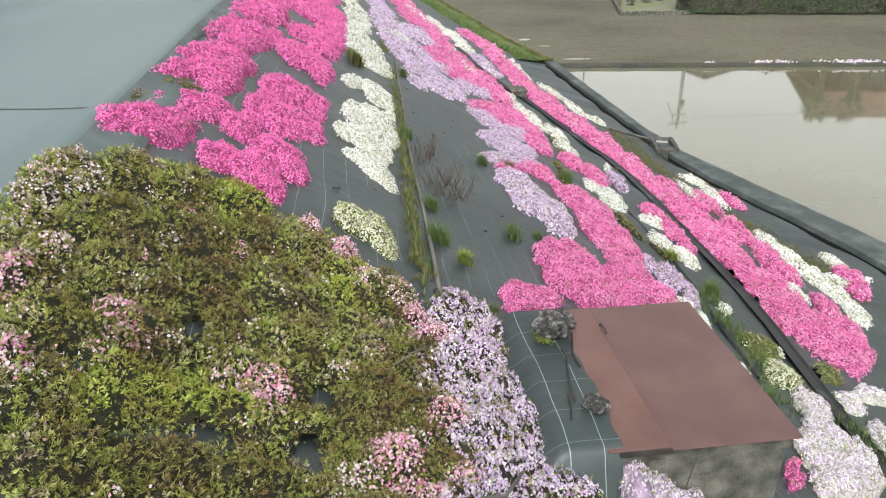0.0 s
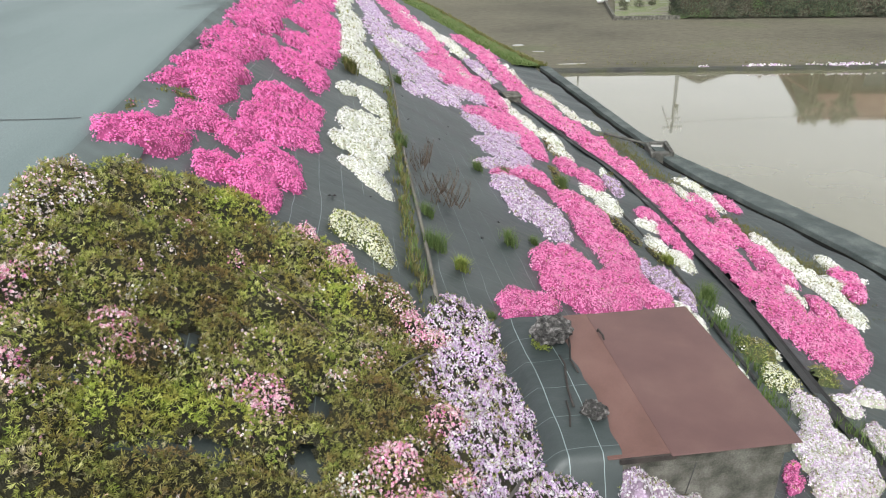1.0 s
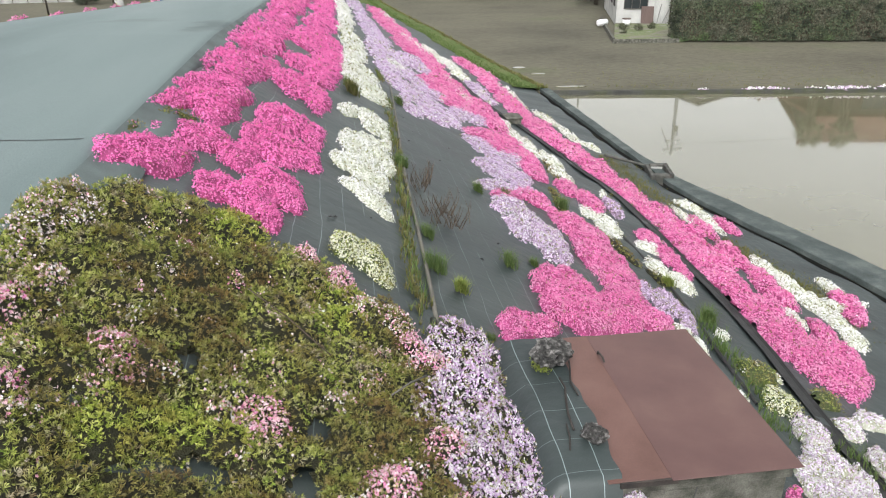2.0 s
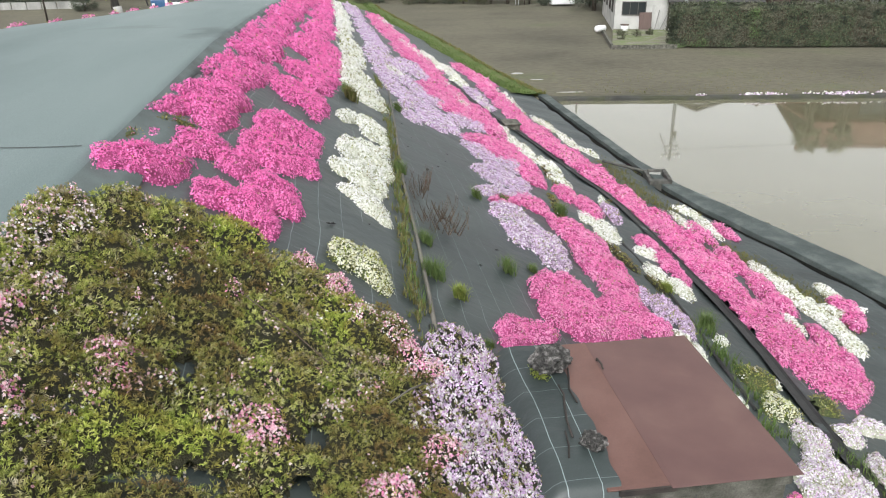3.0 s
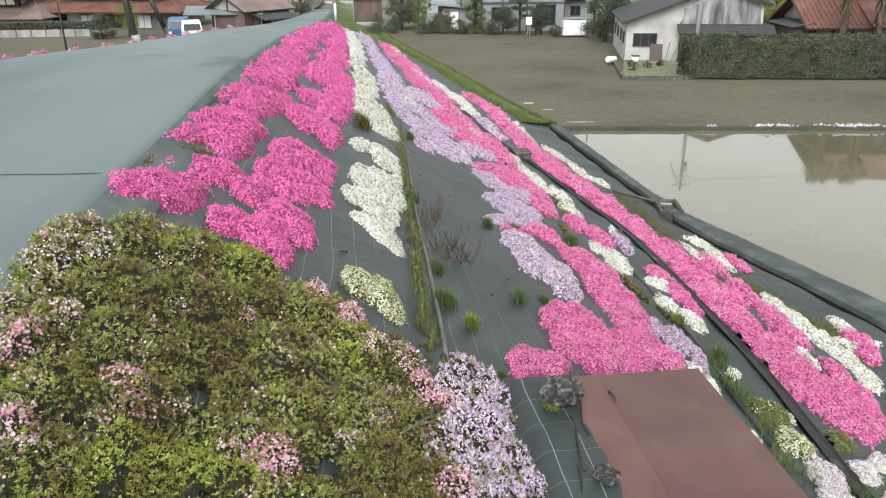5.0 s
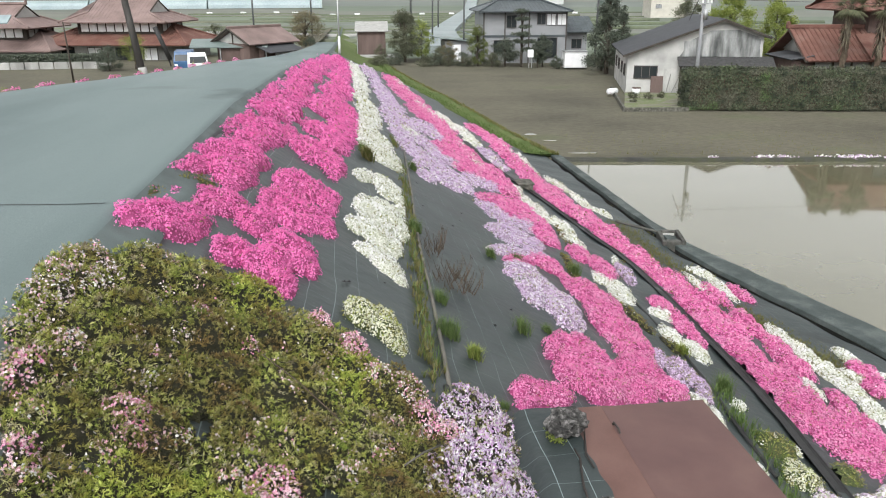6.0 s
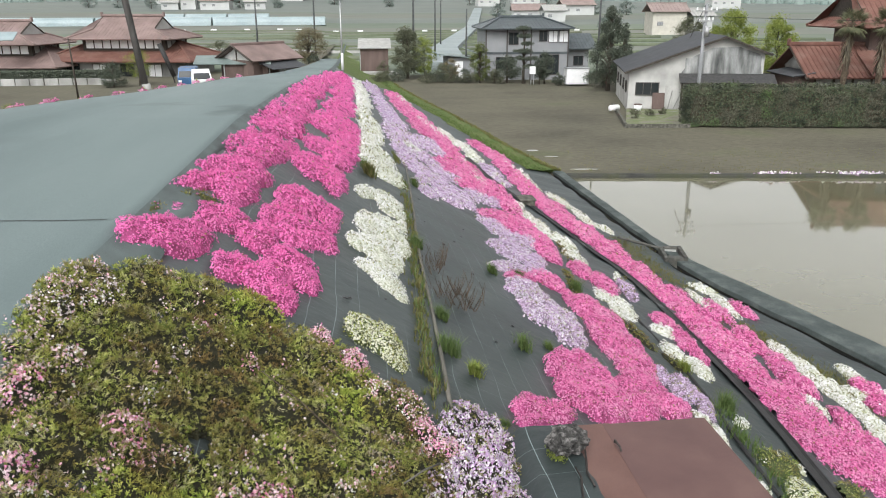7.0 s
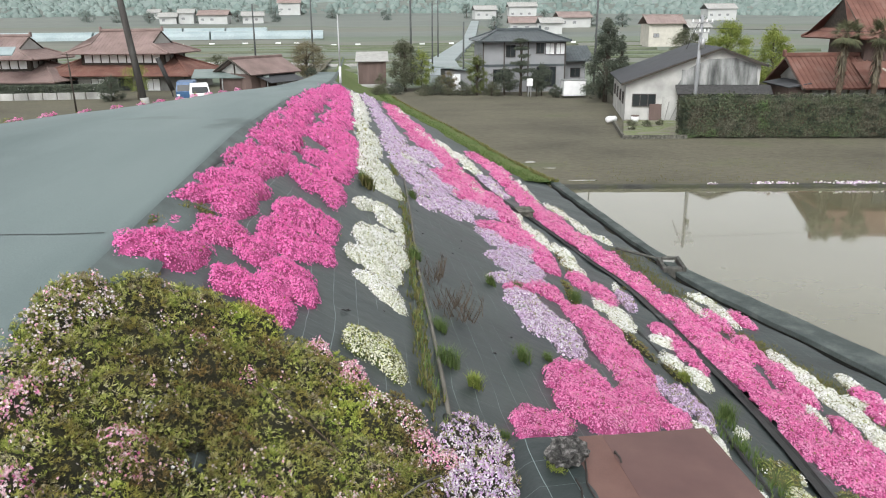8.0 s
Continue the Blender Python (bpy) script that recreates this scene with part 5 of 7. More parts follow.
# ---- white shed with the asymmetric roof ----
sh = thing("shed", "white plastered shed with a lopsided dark roof", "shed", (18.2, 49.5, 0.25), -15)
W_, D_ = 8.5, 10.8
sw = gabled(sh, "wall", M_PLASTER, 0, W_, 0, D_, -0.1, 2.55, 3.75, 5.9, 4.72)
R = Shape().slab([(-0.35, -0.4, 2.50), (5.9, -0.4, 4.80), (5.9, D_ + 0.3, 4.80), (-0.35, D_ + 0.3, 2.50)], 0.12)
R.slab([(5.9, -0.4, 4.80), (W_ + 0.4, -0.4, 3.68), (W_ + 0.4, D_ + 0.3, 3.68), (5.9, D_ + 0.3, 4.80)], 0.12)
rf = R.make("roof", M_ROOF_SLATE, sh, "dark slate-grey sheet roof")
Shape().slab([(-0.37, -0.44, 2.47), (5.9, -0.44, 4.78), (5.9, -0.40, 4.78), (-0.37, -0.40, 2.47)], 0.12).make("fascia", M_DARKWOOD, rf)
Shape().slab([(5.9, -0.44, 4.78), (W_ + 0.4, -0.44, 3.66), (W_ + 0.4, -0.40, 3.66), (5.9, -0.40, 4.78)], 0.12).make("fascia", M_DARKWOOD, rf)
window(sh, 0.45, -0.012, 0.95, 1.55, 0.85, bars=2)
for yy in (1.2, 3.4, 6.0, 8.5):
    window(sh, 0.012 * -1, yy, 1.0, 0.7, 0.8, "x-", bars=0)
Shape().box(0.0, -0.05, -0.1, 0.14, -0.012, 2.5).make("corner_post", M_PLASTER, sh)
for i in range(8):
    Shape().box(3.55 + i * 0.6, -0.05, 2.42, 4.10 + i * 0.6, -0.015, 3.62 - 0.05 * abs(i - 5)).make("panel", M_STAIN, sh, "stained translucent wall panel")
Shape().rings([[(3.2, -0.012, 2.2), (4.0, -0.012, 3.45), (5.2, -0.012, 4.05), (6.9, -0.012, 4.1), (8.2, -0.012, 3.65), (8.45, -0.012, 2.2)], [(3.2, -0.006, 2.2), (4.0, -0.006, 3.45), (5.2, -0.006, 4.05), (6.9, -0.006, 4.1), (8.2, -0.006, 3.65), (8.45, -0.006, 2.2)]]).make("stained_gable", M_STAIN, sh, "wall blackened by weather")
Shape().slab([(3.2, -1.0, 1.88), (W_ + 0.7, -1.0, 1.88), (W_ + 0.7, 0.0, 2.40), (3.2, 0.0, 2.40)], 0.06).make("lean_to_roof", M_CRACK, sh, "dark lean-to roof")
for xx in (3.3, 5.9, 8.9):
    Shape().box(xx, -0.85, 0, xx + 0.1, -0.75, 1.86).make("post", M_DARKWOOD, sh)
Shape().box(2.4, -0.04, 0, 8.3, -0.013, 1.6).make("lower_wall", M_PLASTER_OLD, sh, "dirty lower wall")
bd = tagged(Shape().box(-0.4, -0.02, 0, 0.4, 0.02, 1.15, 0.01).make("board", M_BROWNWALL), "rusty brown board leaning on a shed wall", "board")
bd.matrix_world = pose(20.05, 48.7, 0.25, -12, 0, -15)
for i, (x, rx) in enumerate(((20.6, 12), (20.95, 25))):
    p_ = tagged(Shape().box(-0.03, -0.03, 0, 0.03, 0.03, 1.35, 0.006).make("plank", M_PLASTER_OLD), "grey plank leaning against a shed", "plank")
    p_.matrix_world = pose(x, 48.45, 0.25, -14, rx, -15)
tub = thing("barrel", "white plastic barrel lying beside the shed", "barrel", (17.0, 48.6, 0.28), 30)
Shape().tube([(-0.42, 0, 0.2), (-0.38, 0, 0.2), (0.34, 0, 0.2), (0.38, 0, 0.2)], [0.14, 0.2, 0.2, 0.14], 14).make("body", M_WHITEPAINT, tub, "", True)
Shape().tube([(-0.15, 0, 0.2), (-0.12, 0, 0.2)], 0.21, 14).make("hoop", M_WHITEPAINT, tub)
hv = thing("crate", "pale wooden crate with an orange lid", "crate", (21.6, 46.1, 0.28), -15)
Shape().box(-0.22, -0.2, 0, 0.22, 0.2, 0.34, 0.01).make("body", M_CREAM, hv)
M_ORANGE = noisy("orange_paint", [(0.50, 0.20, 0.07), (0.60, 0.27, 0.11)], 3, 40, 0.6)
Shape().box(-0.24, -0.22, 0.34, 0.24, 0.22, 0.42, 0.01).make("lid", M_ORANGE, hv, "orange lid")
bn = thing("bucket", "white bucket with a brown lid by the shed", "bucket", (18.5, 48.3, 0.28))
Shape().tube([(0, 0, 0), (0, 0, 0.4)], [0.22, 0.27], 14).make("body", M_WHITEPAINT, bn, "", True)
Shape().tube([(0, 0, 0.40), (0, 0, 0.46)], 0.28, 14).make("lid", M_BROWNWALL, bn, "brown lid")

# yard beside the shed
yard = tagged(Shape().slab([(15.6, 42.4, 0.32), (19.2, 41.9, 0.32), (25.5, 46.6, 0.32), (18.2, 49.6, 0.32)], 0.3).make("yard", M_YARD), "small weedy yard beside the shed", "yard", kind="structure")
kerb = tagged(Shape().rings([[(15.45, 42.25, 0.0), (15.6, 42.25, 0.0), (15.6, 42.25, 0.40), (15.45, 42.25, 0.40)], [(18.0, 52.0, 0.0), (18.15, 52.0, 0.0), (18.15, 52.0, 0.40), (18.0, 52.0, 0.40)]]).rings([[(15.45, 42.25, 0.0), (15.45, 42.12, 0.0), (15.45, 42.12, 0.36), (15.45, 42.25, 0.36)], [(19.2, 41.8, 0.0), (19.2, 41.67, 0.0), (19.2, 41.67, 0.36), (19.2, 41.8, 0.36)]]).make("kerb", M_CONC), "low mossy concrete kerb round a yard", "kerb", kind="structure")
gr = np.random.default_rng(8)
for i, (x, y, s) in enumerate(((17.0, 44.6, 0.5), (18.3, 45.6, 0.45), (19.4, 46.3, 0.4), (17.6, 46.6, 0.35))):
    tree(x, y, 0.3, s, s * 1.8, M_LEAF_OLIVE, "low grey-green shrub in a yard", 300 + i, 0.07, 500, "bush", 0.02, 0.1, "shrub")

# ---- clipped hedge ----
hedge = thing("hedge", "long clipped evergreen hedge with brownish patches", "hedge", (19.0, 41.9, 0.2), -10)
hr = np.random.default_rng(21)
hl, hd, hh = 24.0, 1.1, 2.22
core = Shape().box(0.12, 0.15, 0, hl, hd - 0.1, hh - 0.12, 0.1).make("core", M_TWIG, hedge, "dark inner twigs")


def hedge_leaves(n, face):
    u, v = hr.uniform(0, 1, n), hr.uniform(0, 1, n)
    bulge = 0.09 * np.sin(5 * u * hl / 3) * np.sin(4 * v + u * 9) + hr.normal(0, 0.10, n)
    if face == "front":
        P = np.stack([u * hl, 0.05 + bulge, v * hh * 1.0], -1)
        N = np.tile([0, -1.0, 0.3], (n, 1))
    elif face == "top":
        P = np.stack([u * hl, v * hd, hh + bulge], -1)
        N = np.tile([0, 0, 1.0], (n, 1))
    else:
        P = np.stack([0.02 + bulge, u * hd, v * hh], -1)
        N = np.tile([-1.0, 0, 0.3], (n, 1))
    a, c, n_ = frames_about(N, hr, 0.55)
    s = 0.052 * hr.uniform(0.5, 1.5, (n, 1))
    V = np.stack([P - a * s, P + c * s * 0.55, P + a * s, P - c * s * 0.55], 1)
    return V.reshape(-1, 3), np.arange(n * 4).reshape(-1, 4)


hv_, hf_ = join([hedge_leaves(46000, "front"), hedge_leaves(16000, "top"), hedge_leaves(3600, "side")])
tagged(raw("leaves", hv_, hf_, M_HEDGE, hedge), kind="stuff")

# ---- tiled house behind the hedge ----
rh = thing("house", "traditional house with red tiled roofs and white plaster", "house", (28.6, 45.1, 0.25), -10)
Shape().box(0.0, 0.0, -0.1, 10.5, 5.0, 2.75).make("wall", M_PLASTER, rh)
for i in range(9):
    Shape().box(0.0 + i * 1.15, -0.05, 0, 0.14 + i * 1.15, -0.012, 2.7).make("timber_post", M_DARKWOOD, rh)
Shape().box(0, -0.06, 2.25, 10.5, -0.013, 2.45).make("beam", M_DARKWOOD, rh)
ribbed_roof(rh, "roof", M_ROOF_RED, -0.75, 10.9, -1.0, 6.0, 2.30, 4.08, rib=0.24, pitch=0.30, sides="f", label="red-brown tiled lower roof")
Shape().slab([(-0.02, 0.0, 2.75), (-0.02, 5.0, 2.75), (-0.02, 2.5, 3.95)], 0.05).make("gable_wall", M_PLASTER, rh, "white plaster gable")
Shape().tube([(-0.75, -1.0, 2.30), (-0.75, 2.5, 4.08)], 0.11, 4).make("bargeboard", M_DARKWOOD, rh)
Shape().slab([(3.0, -1.2, 2.50), (10.9, -1.2, 2.50), (10.9, 1.5, 3.85), (3.0, 1.5, 3.85)], 0.08).make("sheet_roof", M_ROOF_RED, rh, "smooth red-painted roof section")
Shape().tube([(4.4, 0.3, 3.5), (4.8, -0.5, 3.1), (5.1, -1.15, 2.75)], 0.05, 6).make("downpipe", M_CREAM, rh, "pale downpipe lying on the roof")
Shape().box(3.9, 1.9, 2.75, 16, 7.2, 5.4).make("upper_wall", M_BROWNWALL, rh, "dark timber upper wall")
window(rh, 5.8, 1.88, 3.9, 2.2, 1.2, bars=2)
window(rh, 9.0, 1.88, 3.9, 2.2, 1.2, bars=2)
ribbed_roof(rh, "upper_roof", M_ROOF_RED, 2.3, 18, 0.7, 8.2, 5.2, 7.75, g=1.0, zm=5.85, pitch=0.34, sides="f", gable=M_DARKWOOD, label="red tiled upper roof with dark gable")
Shape().slab([(-1.6, -0.7, 2.45), (-1.6, 4.0, 2.45), (-0.2, 4.0, 2.7), (-0.2, -0.7, 2.7)], 0.06).make("porch_roof", M_ROOF_SLATE, rh, "dark porch roof")
Shape().box(-1.4, -0.3, -0.1, -0.1, 3.6, 2.4).make("porch", M_BROWNWALL, rh)


def palm(x, y, z, h, seed, label):
    r = np.random.default_rng(seed)
    t = thing("palm_tree", label, "palm tree", (x, y, z))
    S = Shape()
    pts = [(0.12 * math.sin(2 * k), 0, h * 0.82 * k) for k in np.linspace(0, 1, 14)]
    S.tube(pts, [0.17 + 0.025 * (-1) ** i for i in range(14)], 9).make("trunk", M_FIBRE, t, "shaggy fibrous trunk", True)
    top = np.array(pts[-1])
    V = []
    for i in range(44):
        q, el = r.uniform(0, 6.28), r.uniform(-0.9, 1.25)
        L = r.uniform(0.6, 0.95)
        d = np.array([math.cos(q) * math.cos(el), math.sin(q) * math.cos(el), math.sin(el)])
        hub = top + d * L * 0.75
        side = np.array([-math.sin(q), math.cos(q), 0])
        upv = np.cross(d, side)
        V.append([top + side * 0.012, top - side * 0.012, hub - side * 0.012, hub + side * 0.012])
        for a in np.linspace(-1.9, 1.9, 17):
            tip = hub + (d * math.cos(a) + side * math.sin(a)) * L * 0.75 * (1 - 0.12 * abs(a)) - np.array([0, 0, 0.12 + 0.1 * abs(a)]) * L
            m_ = (hub + tip) / 2 + upv * 0.03
            w = np.cross(tip - hub, upv)
            w = w / (np.linalg.norm(w) + 1e-9) * 0.022
            V.append([hub, m_ + w, tip, m_ - w])
    V = np.array(V).reshape(-1, 3)
    tagged(raw("fronds", V, np.arange(len(V)).reshape(-1, 4), M_PALM, t), kind="stuff")
    D = []
    for i in range(160):
        q, k = r.uniform(0, 6.28), r.uniform(0.55, 0.98)
        b = np.array([0.17 * math.cos(q), 0.17 * math.sin(q), h * 0.82 * k])
        L = r.uniform(0.25, 0.6)
        e = b + np.array([math.cos(q) * 0.22, math.sin(q) * 0.22, -L])
        s_ = np.array([-math.sin(q), math.cos(q), 0]) * 0.02
        D.append([b - s_, b + s_, e + s_, e - s_])
    D = np.array(D).reshape(-1, 3)
    tagged(raw("dry_skirt", D, np.arange(len(D)).reshape(-1, 4), M_SKIRT, t, "hanging dry fronds"), kind="stuff")
    return t


palm(29.0, 42.9, 0.2, 7.0, 1, "windmill palm with shaggy trunk behind a hedge")
palm(30.9, 42.4, 0.2, 6.9, 2, "tall windmill palm with drooping fronds")
tree(38.5, 76, 0.3, 6.2, 5.4, M_LEAF_YELLOW, "fresh yellow-green bamboo thicket behind a shed", 31, 0.2, 9000, "round", 0.08, 0.1)
tree(42.5, 74, 0.3, 5.6, 5.0, M_LEAF_YELLOW, "bright yellow-green young tree behind a shed", 32, 0.2, 8000, "round", 0.08, 0.1)
tree(35.5, 79, 0.3, 5.8, 4.5, M_LEAF_OLIVE, "soft green tree behind a shed", 33, 0.2, 5000, "round", 0.08, 0.1)

up_ = utility_pole(20.2, 43.3, 0.15, 6.85, 0.125, "grey concrete utility pole with crossarms beside a hedge", (0.05, 0), ((6.45, 1.3), (5.9, 0.9)), M_GREYWALL)
Shape().tube([(0.1, -0.2, 5.0), (0.1, -0.2, 5.6)], 0.13, 10).make("transformer", M_METAL, up_, "small grey transformer can", True)
Shape().tube([(0, 0, 6.8), (-0.9, -0.3, 5.0)], 0.02, 5).make("stay_wire", M_CABLE, up_)
cable = tagged(Shape().tube([(x, 43.2 - 0.12 * (x - 20.2), 6.3 - 0.35 * math.sin(math.pi * (x - 20.2) / 32)) for x in np.linspace(20.2, 52, 24)], 0.010, 4).make("overhead_cable", M_CABLE), "thin overhead cable strung from a pole", "cable")

# ---- two-storey grey house across the field ----
gh = thing("house", "two-storey grey house with a blue-grey tiled hip roof", "house", (12.35, 72.5, 0.3), -3)
Shape().box(0, 0, -0.1, 8.0, 7.5, 4.75).make("wall", M_GREYWALL, gh)
Shape().box(-0.05, -0.06, 2.35, 8.05, -0.012, 2.55).make("belt_course", M_ROOF_TILE, gh)
ribbed_roof(gh, "roof", M_ROOF_TILE, -0.45, 8.3, -0.75, 8.25, 4.6, 5.55, g=2.3, pitch=0.33, sides="f", label="blue-grey tiled hip roof")
window(gh, 2.2, -0.013, 3.2, 0.95, 1.15)
window(gh, 5.1, -0.013, 3.5, 0.8, 1.0)
window(gh, 6.0, -0.013, 3.4, 0.9, 1.1, pane=M_WHITEPAINT)
window(gh, 7.0, -0.013, 3.4, 0.9, 1.1, pane=M_WHITEPAINT)
window(gh, 1.0, -0.013, 0.9, 1.7, 1.2)
window(gh, 5.2, -0.013, 0.4, 1.9, 1.9, bars=2)
for xx in (0.0, 2.0, 4.3, 7.86):
    Shape().box(xx, -0.07, -0.1, xx + 0.12, -0.013, 4.6).make("trim_board", M_FRAME, gh)
Shape().box(8.0, 1.0, -0.1, 10.2, 6.5, 2.75).make("wing_wall", M_GREYWALL, gh)
ribbed_roof(gh, "wing_roof", M_ROOF_TILE, 7.9, 10.9, 0.2, 7.2, 2.7, 4.0, pitch=0.33, sides="f", cap=False, label="tiled roof of a low wing")
window(gh, 8.7, 0.985, 1.2, 1.0, 0.9)
st = thing("storage_shed", "white metal storage shed with ribbed doors", "storage shed", (18.55, 66.0, 0.35), -3)
Shape().box(0, 0, 0, 2.0, 1.2, 1.36, 0.02).make("body", M_WHITEPAINT, st)
panel_row(st, 0.03, 1.97, -0.004, 0.08, 1.26, 4, M_WHITEPAINT, 0.05, "door")
Shape().box(-0.06, -0.08, 1.36, 2.06, 1.26, 1.43, 0.01).make("roof", M_METAL, st)
pbox = thing("meter_post", "white meter cabinet on a short post", "meter post", (15.6, 66.6, 0.35))
Shape().tube([(-0.12, 0, 0), (-0.12, 0, 1.2)], 0.04, 6).make("post", M_METAL, pbox)
Shape().tube([(0.12, 0, 0), (0.12, 0, 1.2)], 0.04, 6).make("post", M_METAL, pbox)
Shape().box(-0.25, -0.15, 0.9, 0.25, 0.15, 1.55, 0.03).make("cabinet", M_WHITEPAINT, pbox)
grn = thing("shed", "low shed with a green sheet roof beside a house", "shed", (9.0, 74.5, 0.3))
Shape().box(0, 0, 0, 2.6, 4, 1.9).make("wall", M_GREYWALL, grn)
Shape().slab([(-1.0, -0.4, 2.35), (2.9, -0.4, 1.9), (2.9, 4.3, 1.9), (-1.0, 4.3, 2.35)], 0.08).make("roof", M_ROOF_GREEN, grn)
Shape().slab([(2.0, -0.4, 2.75), (3.9, -0.4, 2.0), (3.9, 4.3, 2.0), (2.0, 4.3, 2.75)], 0.08).make("roof_wing", M_ROOF_GREEN, grn)
Shape().box(0.7, -0.03, 0, 1.5, -0.012, 1.6).make("door", M_WHITEPAINT, grn)
bs = thing("brick_shed", "small maroon shed with a pale flat roof", "shed", (0.55, 82, 0.3), -2)
Shape().box(0, 0, -0.1, 3.0, 3.0, 2.5).make("wall", M_BROWNWALL, bs)
Shape().slab([(-0.2, -0.3, 2.6), (3.3, -0.3, 2.6), (3.3, 3.3, 3.45), (-0.2, 3.3, 3.45)], 0.1).make("roof", M_CONC_PALE, bs, "pale metal roof with rusty edge")
Shape().box(0.0, -0.05, 0, 0.08, -0.012, 2.5).make("post", M_METAL, bs)
Shape().box(-0.5, -2.5, -0.3, 4.4, -0.6, 0.25).make("apron", M_CONC_PALE, bs)

# trees before the houses
for i, (x, y, h_, w_, m_) in enumerate(((7.6, 71, 1.3, 2.2, M_LEAF_DARK), (8.8, 70.5, 1.6, 2.0, M_LEAF_OLIVE), (10.1, 70.3, 1.2, 2.0, M_LEAF_DARK), (12.6, 69.0, 1.2, 2.2, M_LEAF_OLIVE), (18.0, 66.6, 1.1, 1.4, M_LEAF_DARK), (4.0, 72, 1.1, 2.0, M_LEAF_DARK), (2.6, 73, 0.8, 2.2, M_LEAF_OLIVE))):
    tree(x, y, 0.25, h_, w_, m_, "low dense shrub at the edge of a field", 500 + i, 0.11, 1300, "bush", 0.04, 0.08, "shrub")
tree(5.1, 75, 0.25, 4.75, 4.2, M_LEAF_OLIVE, "broad olive-green evergreen tree at a field edge", 41, 0.17, 7500, "round", 0.16, 0.12)
tree(7.0, 78, 0.25, 4.0, 3.0, M_LEAF_YELLOW, "yellowish bamboo behind a dark tree", 42, 0.16, 2600, "round", 0.06, 0.1)
tree(11.45, 70, 0.3, 3.75, 2.1, M_LEAF_CONIFER, "clipped conifer, yellow-green column", 43, 0.10, 6500, "column", 0.09, 0.05)
tree(15.3, 69, 0.3, 5.2, 3.0, M_LEAF_DARK, "leaning garden pine before a grey house", 44, 0.15, 4200, "pine", 0.14, 0.3)
tree(13.9, 69.5, 0.3, 2.4, 3.4, M_LEAF_DARK, "low spreading pine in a garden", 45, 0.14, 3000, "bush", 0.1, 0.15, "shrub")
tree(17.2, 68.6, 0.3, 2.7, 2.2, M_LEAF_DARK, "rounded dark garden tree", 46, 0.14, 3000, "round", 0.08, 0.2)
tree(16.6, 68.0, 0.3, 2.2, 1.7, M_LEAF_DARK, "small dark garden shrub", 47, 0.13, 1800, "bush", 0.06, 0.15, "shrub")
tree(21.0, 62, 0.3, 6.9, 4.6, M_LEAF_DARK, "tall dark conifer beside a white shed", 48, 0.17, 9500, "cone", 0.2, 0.12)
tree(22.6, 63, 0.3, 5.4, 2.0, M_LEAF_DARK, "dark conifer with a leaning top", 49, 0.15, 2600, "cone", 0.1, 0.3)
tree(9.0, 71, 0.3, 2.1, 2.2, M_LEAF_BROWN, "straggly brown-green shrub at a field edge", 50, 0.12, 1500, "bush", 0.05, 0.15, "shrub")
tree(8.2, 71.5, 0.3, 1.6, 2.4, M_LEAF_OLIVE, "low olive shrub at a field edge", 51, 0.12, 1500, "bush", 0.05, 0.1, "shrub")
tree(2.9, 78, 0.3, 1.5, 2.0, M_LEAF_OLIVE, "low shrub beside a small shed", 52, 0.12, 900, "bush", 0.05, 0.1, "shrub")
tree(21.4, 64.5, 0.3, 2.0, 2.6, M_LEAF_DARK, "low dark shrub beside a white shed", 53, 0.13, 1700, "bush", 0.06, 0.1, "shrub")
tree(22.2, 66, 0.3, 2.2, 2.8, M_LEAF_OLIVE, "olive shrub behind a white shed", 54, 0.13, 1500, "bush", 0.06, 0.1, "shrub")
for i, xx in enumerate((2.2, 6.6, 10.4, 12.6)):
    tree(xx, 70.2 + 0.5 * math.sin(xx), 0.25, 0.9, 2.2, M_LEAF_OLIVE, "low weeds and brush along the field edge", 60 + i, 0.11, 900, "bush", 0.03, 0.1, "shrub")

# poles standing in the valley
M_POLE_DARK = noisy("weathered_dark_pole", [(0.05, 0.055, 0.055), (0.085, 0.09, 0.09)], 3, 40)
for x, y, h, r_, lab in ((6.4, 84, 11.5, 0.13, "slim dark utility pole at a field"), (10.85, 75, 6.5, 0.10, "slim dark pole at a garden edge"), (10.2, 98, 9.0, 0.12, "distant dark utility pole"), (14.5, 130, 10, 0.13, "distant dark utility pole"), (-11.5, 95, 8.2, 0.12, "distant dark utility pole by a garden"), (-5.5, 112, 9.6, 0.14, "distant dark utility pole by the road"), (21.9, 68, 9.5, 0.11, "dark utility pole behind a conifer")):
    utility_pole(x, y, ground_at(x, y), h, r_, lab, (0.05, 0), (), M_POLE_DARK)
rp = thing("road_pole", "slim grey pole with a white base guard by the road", "pole", (-0.95, 60, 2.3))
Shape().tube([(0, 0, -0.2), (0, 0, 5.1)], [0.075, 0.05], 8).make("pole", M_METAL, rp, "", True)
Shape().tube([(0, 0, 0.0), (0, 0, 1.25)], 0.10, 10).make("guard", M_WHITEPAINT, rp, "white base guard", True)
lp = utility_pole(-5.46, 21.0, 4.45, 6.5, 0.095, "leaning dark wooden utility pole beside the road", (-0.85, 0.15), (), M_POLE)
Shape().tube([(-0.02, 0, 0.1), (-0.06, 0, 0.45)], 0.108, 10).make("sleeve", M_CONC_PALE, lp, "pale sleeve at the foot", True)
utility_pole(-20.1, 58, 0.65, 4.2, 0.07, "thin dark pole before a farmhouse", (-0.1, 0), (), M_DARKWOOD)
